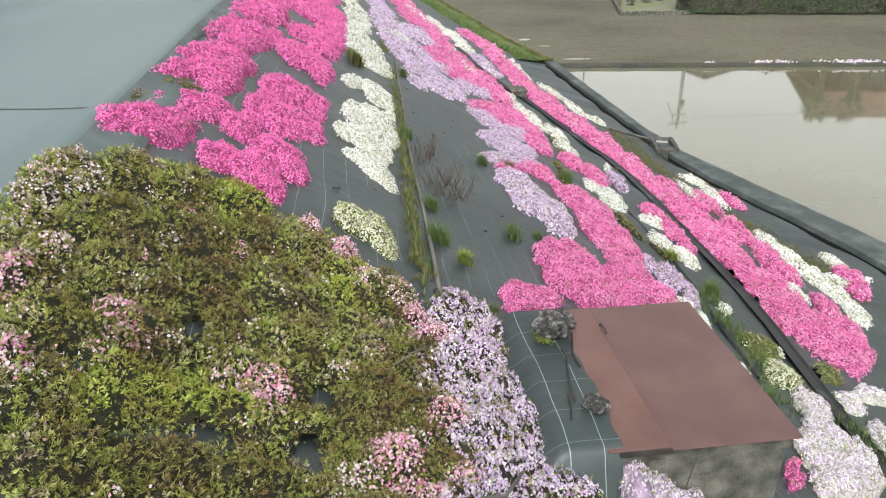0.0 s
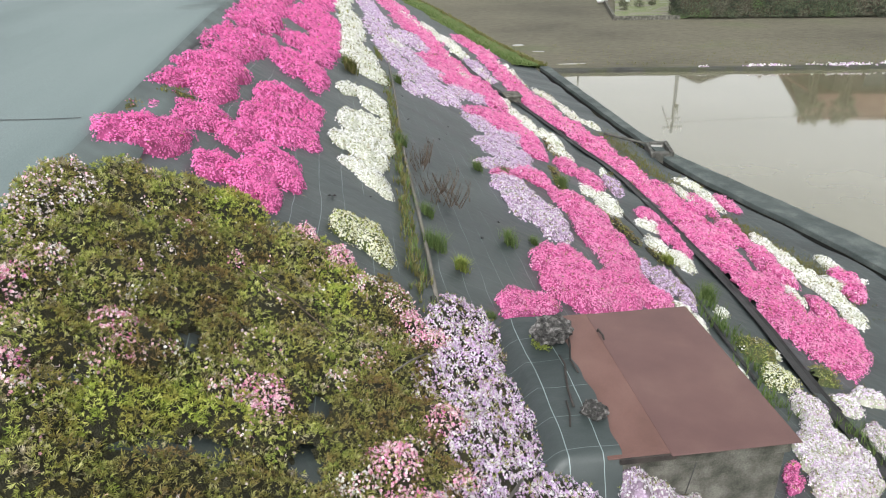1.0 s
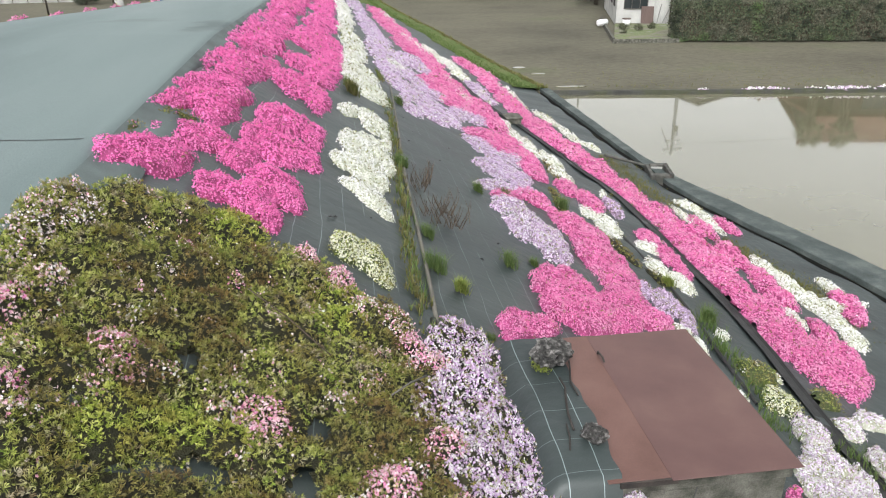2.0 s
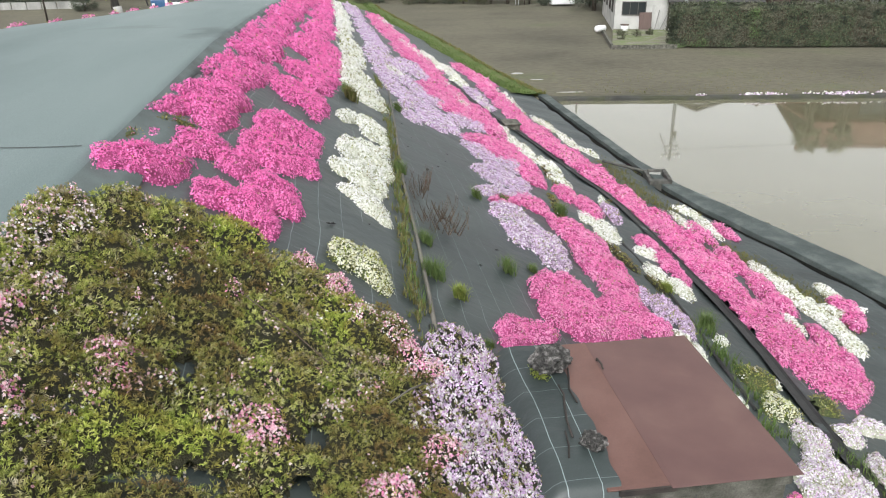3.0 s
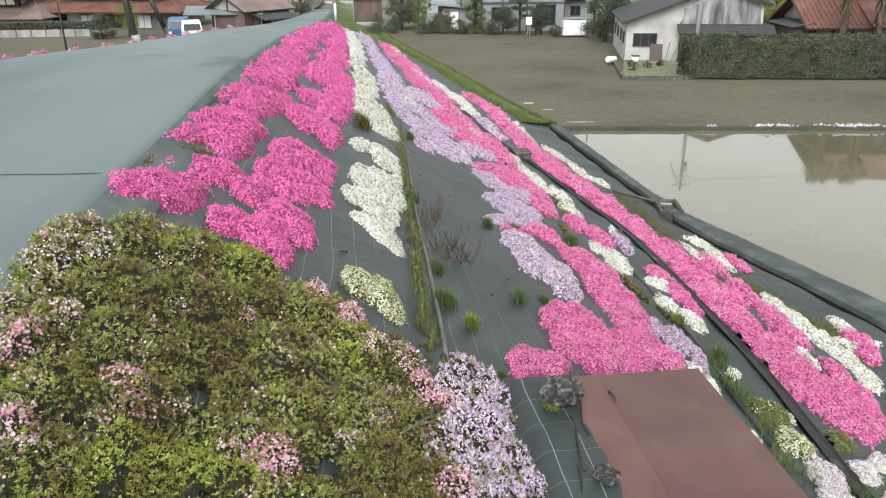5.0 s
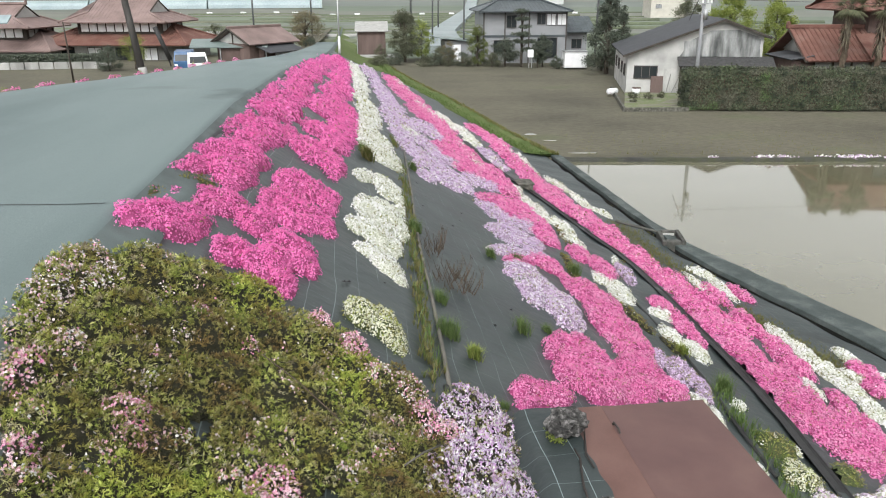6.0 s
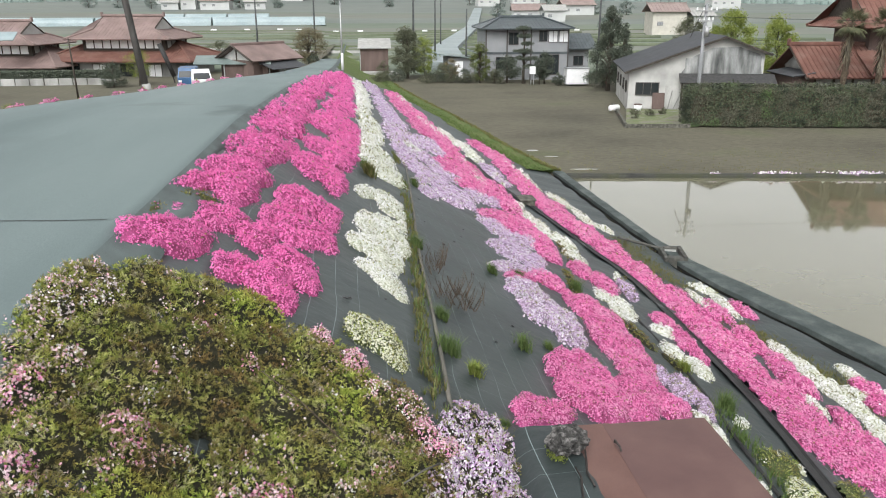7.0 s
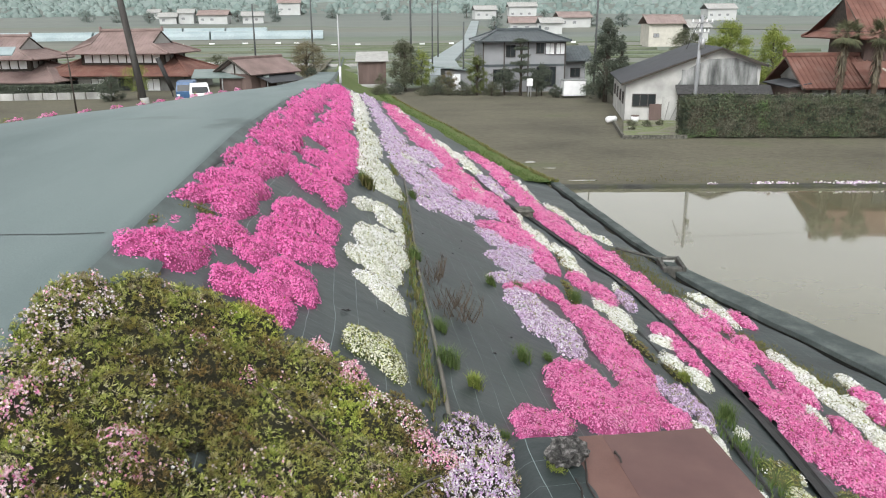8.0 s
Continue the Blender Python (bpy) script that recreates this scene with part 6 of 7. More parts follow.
gp = tagged(Shape().tube([(0, 0, 0), (-0.75, 0, 2.1)], 0.15, 8).make("guy_guard", M_CABLE, None, "", True), "black guard on a pole's guy wire", "guy guard")
gp.location = (-11.8, 52, 2.6)
tagged(Shape().tube([(-11.8, 52, 2.2), (-11.9, 52, 2.7)], 0.05, 6).make("guy_wire_anchor", M_CABLE), "anchor of a pole's guy wire", "anchor")

# ---- farmhouses beyond the road ----
def farmhouse(x, y, rz, L, label, roof_a, roof_b, z=0.35):
    t = thing("farmhouse", label, "house", (x, y, z), rz)
    Shape().box(1.2, 0, -0.1, L - 1.2, 6.5, 2.6).make("wall", M_PLASTER_OLD, t, "grey plaster lower wall")
    for i in range(4):
        window(t, 2.0 + i * (L - 4.2) / 4, -0.013, 0.5, 1.4, 1.5, bars=1, pane=M_WHITEPAINT if i % 2 else M_GLASS)
    ribbed_roof(t, "lower_roof", roof_a, 0, L, -1.4, 8.0, 2.2, 3.85, g=3.4, rib=0.06, pitch=0.34, sides="f", cap=False, label="red-brown tiled skirt roof")
    Shape().box(3.4, 1.0, 2.6, L - 3.4, 5.6, 4.4).make("upper_wall", M_DARKWOOD, t, "dark timber upper wall")
    panel_row(t, 3.7, L - 3.7, 0.97, 3.35, 4.1, 9, M_WHITEPAINT, 0.14, "plaster_panel", "white plaster panel")
    for yy in (1.4, 2.4, 3.4, 4.4):
        Shape().box(L - 3.42, yy, 3.4, L - 3.37, yy + 0.75, 4.0).make("plaster_panel", M_PLASTER, t)
    ribbed_roof(t, "roof", roof_b, 2.3, L - 2.3, -0.3, 6.9, 4.12, 6.1, g=2.2, zm=4.95, rib=0.06, pitch=0.34, sides="f", label="large hip-and-gable tiled roof")
    return t


farmhouse(-29.0, 76.5, -13, 15.0, "big farmhouse with red-brown hip-and-gable tiled roofs", M_ROOF_RED, M_ROOF_PINK, 0.0)
farmhouse(-41.0, 76.0, -10, 15.0, "farmhouse with faded pinkish-brown tiled roofs", M_ROOF_PINK, M_ROOF_PINK, -0.4)
pan = thing("solar_heater", "pale solar water heater on a tiled roof", "solar heater", (-30.6, 72.2, 4.35), 4)
Shape().slab([(-1.1, -0.9, 0.0), (1.1, -0.9, 0.0), (1.1, 0.5, 0.65), (-1.1, 0.5, 0.65)], 0.08).make("panel", M_GREENHOUSE, pan)

gar = thing("garage", "brown garage with a tiled gable roof and lean-to carport", "garage", (-9.9, 66.6, 0.75), -38)
gabled(gar, "wall", M_BROWNWALL, -1.9, 1.9, 0, 5.4, -0.2, 1.95, 1.95, 0, 2.0)
gabled(gar, "gable_wall", M_PLASTER, -1.85, 1.85, 0.05, 5.3, 1.9, 2.05, 2.05, 0, 3.0)
Shape().slab([(-2.3, -0.5, 1.95), (0, -0.5, 3.2), (0, 5.8, 3.2), (-2.3, 5.8, 1.95)], 0.1).slab([(2.3, -0.5, 1.95), (0, -0.5, 3.2), (0, 5.8, 3.2), (2.3, 5.8, 1.95)], 0.1).make("roof", M_ROOF_PINK, gar, "faded brown tiled roof")
Shape().box(-0.12, -0.55, 3.12, 0.12, 5.85, 3.36, 0.04).make("ridge_cap", M_ROOF_PINK, gar)
for s_ in (-1, 1):
    Shape().tube([(2.3 * s_, -0.5, 1.93), (0, -0.5, 3.18)], 0.09, 4).make("bargeboard", M_DARKWOOD, gar)
Shape().box(-0.06, -0.01, 1.9, 0.06, 0.04, 2.95).make("post", M_DARKWOOD, gar)
Shape().box(1.9, 3.0, -0.2, 2.6, 4.6, 1.5).make("side_wall", M_WHITEPAINT, gar, "white side wall")
Shape().slab([(1.8, 0.6, 1.85), (3.6, 0.6, 1.3), (3.6, 5.0, 1.3), (1.8, 5.0, 1.85)], 0.06).make("side_roof", M_ROOF_SLATE, gar)
cp = thing("carport", "open carport with a green-grey sheet roof", "carport", (-13.3, 65.6, 0.75), 4)
Shape().slab([(0, 0, 1.75), (6.3, 0, 1.70), (6.3, 2.6, 2.25), (0, 2.6, 2.3)], 0.07).make("roof", M_ROOF_GREEN, cp, "green-grey sheet roof")
for xx in (0.1, 2.4, 6.1):
    Shape().box(xx, 0.1, -0.2, xx + 0.09, 0.19, 1.75).make("post", M_METAL, cp)
Shape().box(2.5, 0.25, -0.2, 6.0, 0.33, 1.6).make("shutter", M_BROWNWALL, cp, "brown roller shutter")


def small_truck(x, y, rz, paint, label, tall):
    t = thing("truck", label, "truck", (x, y, ground_at(x, y)), rz)
    cab = Shape().rings([[(-0.72, -1.6, 0.45), (0.72, -1.6, 0.45), (0.72, -0.3, 0.45), (-0.72, -0.3, 0.45)], [(-0.73, -1.62, 1.0), (0.73, -1.62, 1.0), (0.73, -0.28, 1.0), (-0.73, -0.28, 1.0)], [(-0.62, -1.2, 1.72), (0.62, -1.2, 1.72), (0.64, -0.34, 1.74), (-0.64, -0.34, 1.74)]])
    cb = cab.make("cab", paint, t)
    Shape().slab([(-0.62, -1.61, 1.04), (0.62, -1.61, 1.04), (0.56, -1.23, 1.66), (-0.56, -1.23, 1.66)], 0.02).make("windscreen", M_GLASS, cb)
    for s in (-1, 1):
        Shape().box(s * 0.55 - 0.12, -1.66, 0.66, s * 0.55 + 0.12, -1.60, 0.82, 0.01).make("headlight", M_WHITEPAINT, cb)
        for yy in (-1.0, 0.95):
            w = Shape().tube([(s * 0.6, yy, 0.27), (s * 0.74, yy, 0.27)], 0.27, 14).make("wheel", M_TYRE, t)
            Shape().tube([(s * 0.735, yy, 0.27), (s * 0.75, yy, 0.27)], 0.15, 10).make("rim", M_METAL, w)
    Shape().box(-0.74, -1.66, 0.34, 0.74, -1.58, 0.5, 0.02).make("bumper", M_METAL, t)
    if tall:
        Shape().box(-0.74, -0.22, 0.5, 0.74, 1.7, 1.7, 0.08).make("cargo_cover", M_BLUEPAINT, t, "blue tarpaulin cover")
    else:
        Shape().box(-0.7, -0.22, 0.55, 0.7, 1.65, 0.62).make("bed_floor", paint, t)
        for a in ((-0.72, -0.22, -0.68, 1.65), (0.68, -0.22, 0.72, 1.65), (-0.72, 1.61, 0.72, 1.65)):
            Shape().box(a[0], a[1], 0.6, a[2], a[3], 0.92).make("bed_side", paint, t)
    return t


small_truck(-12.1, 62.0, 15, M_WHITEPAINT, "small white pickup truck parked by a garage", False)
small_truck(-13.25, 63.2, 8, M_BLUEPAINT, "small truck with a blue tarpaulin cover", True)

gw = thing("garden_wall", "dark clipped hedge above a pale block wall", "garden wall", (-31.5, 67.0, 0.75))
for i in range(10):
    Shape().box(i * 1.15 + 0.03, 0, -0.1, i * 1.15 + 1.1, 0.15, 0.62, 0.01).make("block_panel", M_PLASTER_OLD, gw)
hr = np.random.default_rng(77)
P = np.stack([hr.uniform(0, 11.7, 7000), hr.uniform(0.1, 0.7, 7000), hr.uniform(0.55, 1.25, 7000)], -1)
a_, c_, n_ = frames_about(np.tile([0, -0.7, 0.7], (7000, 1)), hr, 0.6)
s_ = 0.085 * hr.uniform(0.6, 1.3, (7000, 1))
hv2 = np.stack([P - a_ * s_, P + c_ * s_ * 0.6, P + a_ * s_, P - c_ * s_ * 0.6], 1).reshape(-1, 3)
tagged(raw("hedge", hv2, np.arange(len(hv2)).reshape(-1, 4), M_LEAF_DARK, gw, "dark clipped hedge"), kind="stuff")
tree(-17.8, 66, 0.7, 3.0, 2.8, M_LEAF_YELLOW, "thin yellow-green young tree by a farmhouse", 81, 0.12, 1500, "round", 0.09, 0.3)
tree(-19.6, 65, 0.7, 2.0, 2.6, M_LEAF_DARK, "dark rounded garden shrub by a farmhouse", 82, 0.13, 2400, "bush", 0.08, 0.1, "shrub")
tree(-4.5, 78, 0.9, 4.1, 4.4, M_LEAF_BROWN, "spreading tree with young brownish leaves", 83, 0.13, 6800, "round", 0.15, 0.25)
tree(-4.0, 76, 0.8, 1.8, 2.0, M_LEAF_DARK, "dark shrub beside the road", 84, 0.12, 1500, "bush", 0.06, 0.1, "shrub")
tree(-15.5, 92, 0.7, 2.6, 4.0, M_LEAF_OLIVE, "round clipped tree in a far garden", 85, 0.16, 2200, "round", 0.1, 0.15)
tree(-13.2, 29, 1.0, 3.0, 2.2, M_LEAF_YELLOW, "yellow-green bush beyond the road", 86, 0.08, 2500, "bush", 0.05, 0.1, "shrub")

# ---- far valley ----
def far_house(x, y, rz, w, d, h, walls, roof, label):
    t = thing("house", label, "house", (x, y, ground_at(x, y)), rz, "far houses")
    Shape().box(0, 0, -1, w, d, h).make("wall", walls, t)
    ribbed_roof(t, "roof", roof, -0.7, w + 0.7, -0.8, d + 0.8, h - 0.1, h + 0.28 * d, pitch=0.9, sides="f", cap=True)
    for i in range(max(1, int(w / 5))):
        window(t, 1.2 + i * 4.6, -0.013, h * 0.4, 1.5, 1.0, pane=M_GREYWALL)
    return t


for x, y, rz, w, d, h, wm, rm, lab in (
        (-93, 398, 5, 8, 7, 3.4, M_FARWALL, M_CONC_PALE, "far white house with a pale roof in the valley"),
        (-84, 400, 3, 7, 7, 5, M_FARWALL, M_CONC_PALE, "far narrow white house in the valley"),
        (-112, 455, 3, 6, 6, 3.2, M_FARWALL, M_CONC_PALE, "small far white hut on the hillside"),
        (-74, 396, -4, 14, 8, 4.2, M_FARWALL, M_ROOF_FAR, "far white farmhouse with a brownish roof"),
        (-53, 398, 6, 10, 7, 3.6, M_FARWALL, M_CONC_PALE, "far white outbuildings in the valley"),
        (-43, 485, 0, 13, 10, 7, M_FARWALL, M_ROOF_FAR, "far white house with a pink-brown roof"),
        (75, 190, -4, 8.6, 7, 5.6, M_CREAM, M_ROOF_FAR, "cream two-storey house in the valley"),
        (85.8, 190, 0, 5, 6, 4.6, M_FARWALL, M_CONC_PALE, "far pale house with a white roof"),
        (62, 300, -6, 12, 8, 3.6, M_FARWALL, M_ROOF_FAR, "far white farmhouse with a pinkish tiled roof"),
        (90, 330, 4, 14, 8, 4.2, M_FARWALL, M_ROOF_FAR, "far white barn with a long pinkish roof"),
        (72, 290, 0, 8, 7, 4, M_FARWALL, M_CONC_PALE, "far small white house"),
        (69, 430, 3, 12, 8, 5, M_FARWALL, M_CONC_PALE, "far pale house at the foot of the hill"),
        (86, 420, -3, 15, 8, 7, M_FARWALL, M_CONC_PALE, "far pale house below the hill"),
        (190, 400, 0, 16, 9, 6, M_FARWALL, M_CONC_PALE, "far white building beyond the fields")):
    far_house(x, y, rz, w, d, h, wm, rm, lab)
for i, (x0, x1, y) in enumerate(((-122, -9, 270), (-75, -30, 292))):
    g_ = thing("greenhouse", "long low greenhouse of pale blue-grey plastic film", "greenhouse", (x0, y, ground_at(x0, y)))
    for k in range(3):
        w = (x1 - x0) / 3
        arc = [(0, 2.6 * math.cos(q), 2.7 * math.sin(q)) for q in np.linspace(0, math.pi, 9)]
        Shape().rings([[(k * w + 0.2, b, c) for _, b, c in arc], [((k + 1) * w - 0.4, b, c) for _, b, c in arc]]).make("tunnel", M_GREENHOUSE, g_)
far_road = Shape()
for (xa, ya), (xb, yb) in zip(((8.5, 85), (12, 120), (22, 175), (36, 250), (50, 330)), ((12, 120), (22, 175), (36, 250), (50, 330), (62, 400))):
    za, zb = ground_at(xa, ya) + 0.8, ground_at(xb, yb) + 0.8
    far_road.slab([(xa, ya, za), (xa + 4.0, ya, za), (xb + 4.0, yb, zb), (xb, yb, zb)], 1.0)
tagged(far_road.make("far_road", M_FARROAD), "pale road crossing the far valley", "road", kind="structure")
fr = np.random.default_rng(9)
for i in range(15):
    x = -50 + 9 * i + fr.uniform(-2, 2)
    y = 232 + fr.uniform(-4, 4)
    s = thing("marker_stone", "small white block at a far field edge", "block", (x, y, ground_at(x, y)), group="far field blocks")
    Shape().box(-0.8, -0.3, 0, 0.8, 0.3, 0.5, 0.08).make("block", M_WHITEPAINT, s)

# trees about the far farms
for i, (x, y, h_, w_) in enumerate(((-100, 408, 6, 8), (-90, 412, 7, 9), (-78, 410, 8, 10), (-66, 408, 7, 9), (-57, 411, 6, 8), (-46, 404, 6, 7), (-38, 410, 7, 9), (-118, 415, 7, 10), (-134, 420, 6, 11), (-48, 496, 9, 12), (-30, 492, 8, 10), (58, 312, 6, 8), (76, 306, 5, 7), (86, 345, 7, 9), (106, 338, 7, 10), (118, 330, 6, 9), (66, 442, 8, 10), (82, 436, 8, 11), (100, 432, 7, 10), (95, 205, 5, 6), (68, 205, 5, 6), (140, 300, 6, 10), (20, 430, 6, 9), (-10, 445, 6, 10))):
    tree(x, y, ground_at(x, y) - 0.3, h_, w_, M_LEAF_FAR, "rounded tree beside far farms, haze in its colour", 700 + i, 0.85, 260, "bush", 0.2, 0.08)

# low grass banks between the far fields
br = np.random.default_rng(14)
for i in range(18):
    y = 104 + 7.6 * i + br.uniform(-1.5, 1.5)
    x0 = br.uniform(-70, 40)
    L_ = br.uniform(30, 85)
    xs_ = np.linspace(x0, x0 + L_, 14)
    zs_ = [ground_at(x, y) for x in xs_]
    w_, h_ = br.uniform(0.4, 0.9), br.uniform(0.25, 0.6)
    B_ = Shape().rings([[(x, y - w_ + 0.4 * math.sin(x / 9 + i), z - 0.1), (x, y - 0.2 * w_ + 0.4 * math.sin(x / 9 + i), z + h_ * (0.8 + 0.2 * math.sin(x))), (x, y + 0.3 * w_ + 0.4 * math.sin(x / 9 + i), z + h_), (x, y + w_ + 0.4 * math.sin(x / 9 + i), z - 0.1)] for x, z in zip(xs_, zs_)])
    tagged(B_.make("field_bank", (M_FARBANK, M_FARBANK, M_CONC_PALE)[i % 3] if i % 7 == 2 else M_FARBANK, None, "", True), "low grassy bank between far paddy fields", "field bank", kind="structure")

# woods on the far slopes: many crowns in one mass
wr = np.random.default_rng(4)
n = 9500
ang, dist = wr.uniform(-0.75, 0.75, n), 512 + 390 * wr.uniform(0, 1, n) ** 1.3
px_, py_ = dist * np.sin(ang), dist * np.cos(ang)
th_, hi_ = wr.uniform(0, 6.28, (n, 1)) + np.arange(6)[None] * 1.047, wr.uniform(1.3, 3.6, n)
rad_ = (hi_ * wr.uniform(0.6, 1.3, n))[:, None] * wr.uniform(0.7, 1.3, (n, 6))
pz_ = land_z(px_, py_)
fx_, fy_ = px_[:, None] + rad_ * np.cos(th_), py_[:, None] + rad_ * np.sin(th_)
foot = np.stack([fx_, fy_, land_z(fx_, fy_) - 0.6], -1)
waist = np.stack([px_[:, None] + 0.72 * rad_ * np.cos(th_ + 0.4), py_[:, None] + 0.72 * rad_ * np.sin(th_ + 0.4), pz_[:, None] + hi_[:, None] * wr.uniform(0.4, 0.65, (n, 6))], -1)
tip = np.stack([px_ + wr.normal(0, 0.3, n), py_, pz_ + hi_], -1)[:, None]
V = np.concatenate([foot, waist, tip], 1)
q6 = np.arange(6)
r6 = (q6 + 1) % 6
kk = np.arange(n)[:, None, None] * 13
# pale blue-green crowns: haze painted into the base colour
M_FOREST = island("haze_painted_woodland", [(0.150, 0.196, 0.180), (0.170, 0.216, 0.200), (0.195, 0.240, 0.222)], rough=1.0, spec=0.0)
tagged(raw("woods", V.reshape(-1, 3), [(np.stack([q6, r6, r6 + 6, q6 + 6], -1)[None] + kk).reshape(-1, 4), (np.stack([q6 + 6, r6 + 6, np.full(6, 12)], -1)[None] + kk).reshape(-1, 3)], M_FOREST, smooth=True), "wooded hillside behind the valley, paled by painted haze", "woods", kind="stuff")

# rows of clumps: centre, half length, half width, turn
for row in (
        (-1.46, 5.67, 0.56, 0.21, 70), (-1.25, 6.69, 0.52, 0.18, 76), (-1.50, 6.37, 0.30, 0.06, 79), (-1.54, 7.42, 0.60, 0.10, 80),
        (-1.28, 7.80, 0.62, 0.23, 86), (-1.26, 8.65, 0.56, 0.22, 81), (-1.51, 8.38, 0.72, 0.10, 82), (-1.29, 9.44, 0.71, 0.19, 84),
        (-1.50, 10.03, 1.00, 0.10, 85), (-1.22, 10.50, 1.04, 0.23, 83), (-1.00, 11.39, 0.77, 0.12, 89), (-1.45, 11.51, 1.35, 0.10, 88),
        (-1.20, 12.80, 1.33, 0.21, 85), (-1.52, 14.14, 2.41, 0.10, 90), (-1.23, 15.18, 1.68, 0.21, 86), (-1.02, 5.78, 0.33, 0.15, 80),):
    clump(*row, M_HOT, "vivid hot-pink creeping phlox cushion beside the road", h=0.10, leafy=0.05, cover=1.05)
for row in (
        (-0.76, 5.75, 0.33, 0.21, 91), (-0.61, 5.66, 0.30, 0.09, 88), (-0.63, 6.39, 0.51, 0.24, 81), (-0.47, 6.34, 0.30, 0.09, 92),
        (-0.94, 6.78, 0.49, 0.15, 80), (-0.61, 7.58, 0.65, 0.26, 83), (-0.36, 7.72, 0.42, 0.11, 89), (-0.87, 7.76, 0.59, 0.13, 80),
        (-0.67, 8.79, 0.68, 0.26, 74), (-0.36, 8.85, 0.66, 0.13, 85), (-0.83, 8.83, 0.41, 0.09, 75), (-0.61, 11.15, 0.93, 0.34, 84),
        (-0.35, 11.06, 1.12, 0.17, 88), (-0.28, 13.64, 1.54, 0.17, 83), (-0.69, 13.49, 1.18, 0.20, 83), (-0.35, 14.33, 2.18, 0.23, 89),):
    clump(*row, M_HOT, "vivid hot-pink creeping phlox cushion beside the road", h=0.10, leafy=0.05, cover=1.05)
for row in (
        (-0.18, 16.61, 2.40, 0.20, 86), (-0.53, 18.67, 2.99, 0.43, 85), (-0.18, 19.10, 2.08, 0.22, 89), (-1.30, 17.80, 2.40, 0.26, 88),
        (-1.32, 23.97, 5.50, 0.27, 89), (-1.27, 35.54, 9.00, 0.28, 89), (-1.12, 48.60, 9.70, 0.30, 88), (-0.46, 24.50, 4.50, 0.36, 88),
        (-0.50, 36.00, 8.50, 0.36, 89), (-0.60, 48.00, 7.00, 0.33, 89),):
    clump(*row, M_HOT, "vivid hot-pink creeping phlox cushion beside the road", h=0.10, leafy=0.05, cover=1.05)
for row in (
        (0.08, 7.67, 0.24, 0.15, 70), (0.25, 7.49, 0.39, 0.19, 97), (0.37, 7.23, 0.18, 0.10, 89), (-0.02, 8.45, 0.28, 0.15, 83),
        (0.18, 8.51, 0.50, 0.22, 88), (0.37, 8.43, 0.45, 0.13, 88), (0.11, 9.68, 0.63, 0.19, 81), (0.38, 9.75, 0.86, 0.24, 88),
        (0.53, 9.34, 0.44, 0.11, 87), (0.12, 11.74, 0.57, 0.16, 76), (0.46, 11.76, 0.77, 0.26, 88), (0.62, 11.27, 0.46, 0.09, 84),
        (0.58, 10.48, 0.50, 0.09, 83), (0.31, 18.82, 2.83, 0.27, 89), (0.51, 16.72, 2.38, 0.39, 90), (0.24, 15.78, 1.05, 0.20, 87),):
    clump(*row, M_WHITE, "white creeping phlox clump with green edges", h=0.08, leafy=0.3, cover=1.1)
for row in (
        (0.80, 15.72, 1.14, 0.15, 88), (0.27, 29.52, 8.50, 0.23, 90), (0.48, 23.81, 3.76, 0.27, 90), (0.37, 35.50, 5.00, 0.30, 90),
        (0.30, 44.00, 6.50, 0.33, 90), (0.12, 53.50, 6.50, 0.28, 90),):
    clump(*row, M_WHITE, "white creeping phlox clump with green edges", h=0.08, leafy=0.3, cover=1.1)
for row in (
        (-0.02, 5.80, 0.31, 0.15, 81), (0.17, 5.76, 0.36, 0.16, 88), (0.25, 5.53, 0.22, 0.09, 92), (4.50, 6.20, 0.36, 0.22, 53),):
    clump(*row, M_CREAMY, "cream-white phlox clump with yellow-green leaves", h=0.11, leafy=1.2, cover=1.0, leaves=M_SPRIG_BRIGHT)
for row in (
        (1.19, 56.92, 8.23, 0.54, 91), (1.53, 40.16, 7.66, 0.49, 91), (1.54, 32.80, 5.15, 0.51, 90), (1.54, 26.77, 2.05, 0.62, 89),
        (2.26, 28.24, 2.36, 0.63, 74), (2.70, 27.88, 1.65, 0.65, 85), (1.24, 23.51, 2.44, 0.27, 90), (1.38, 21.53, 2.63, 0.40, 90),
        (1.71, 19.70, 1.73, 0.34, 90), (2.20, 23.23, 2.01, 0.38, 92), (2.30, 20.85, 1.66, 0.51, 72), (1.47, 16.65, 1.10, 0.25, 92),
        (2.37, 18.10, 1.44, 0.55, 76), (3.58, 20.47, 1.05, 0.69, 65), (4.89, 26.61, 2.10, 0.37, 89), (3.06, 16.03, 1.28, 0.44, 83),):
    clump(*row, M_LILAC, "pale lilac creeping phlox clump on black sheet", h=0.07, leafy=0.1, cover=1.0, loose=0.9, second=M_WHITE, share=0.15)
for row in (
        (3.75, 16.15, 1.11, 0.32, 79), (2.94, 13.75, 1.30, 0.46, 74), (3.37, 13.61, 0.93, 0.22, 75), (2.40, 11.63, 0.88, 0.19, 62),
        (3.07, 12.36, 0.68, 0.23, 57),):
    clump(*row, M_LILAC, "pale lilac creeping phlox clump on black sheet", h=0.07, leafy=0.1, cover=1.0, loose=0.9, second=M_WHITE, share=0.15)
for row in (
        (2.44, 10.46, 0.76, 0.27, 67), (2.52, 9.78, 0.98, 0.33, 74), (2.77, 9.40, 0.89, 0.27, 75), (2.83, 8.86, 0.41, 0.12, 74),):
    clump(*row, M_LILAC, "broad lilac and white creeping phlox cushion", h=0.09, leafy=0.2, cover=1.0, second=M_WHITE, share=0.25)
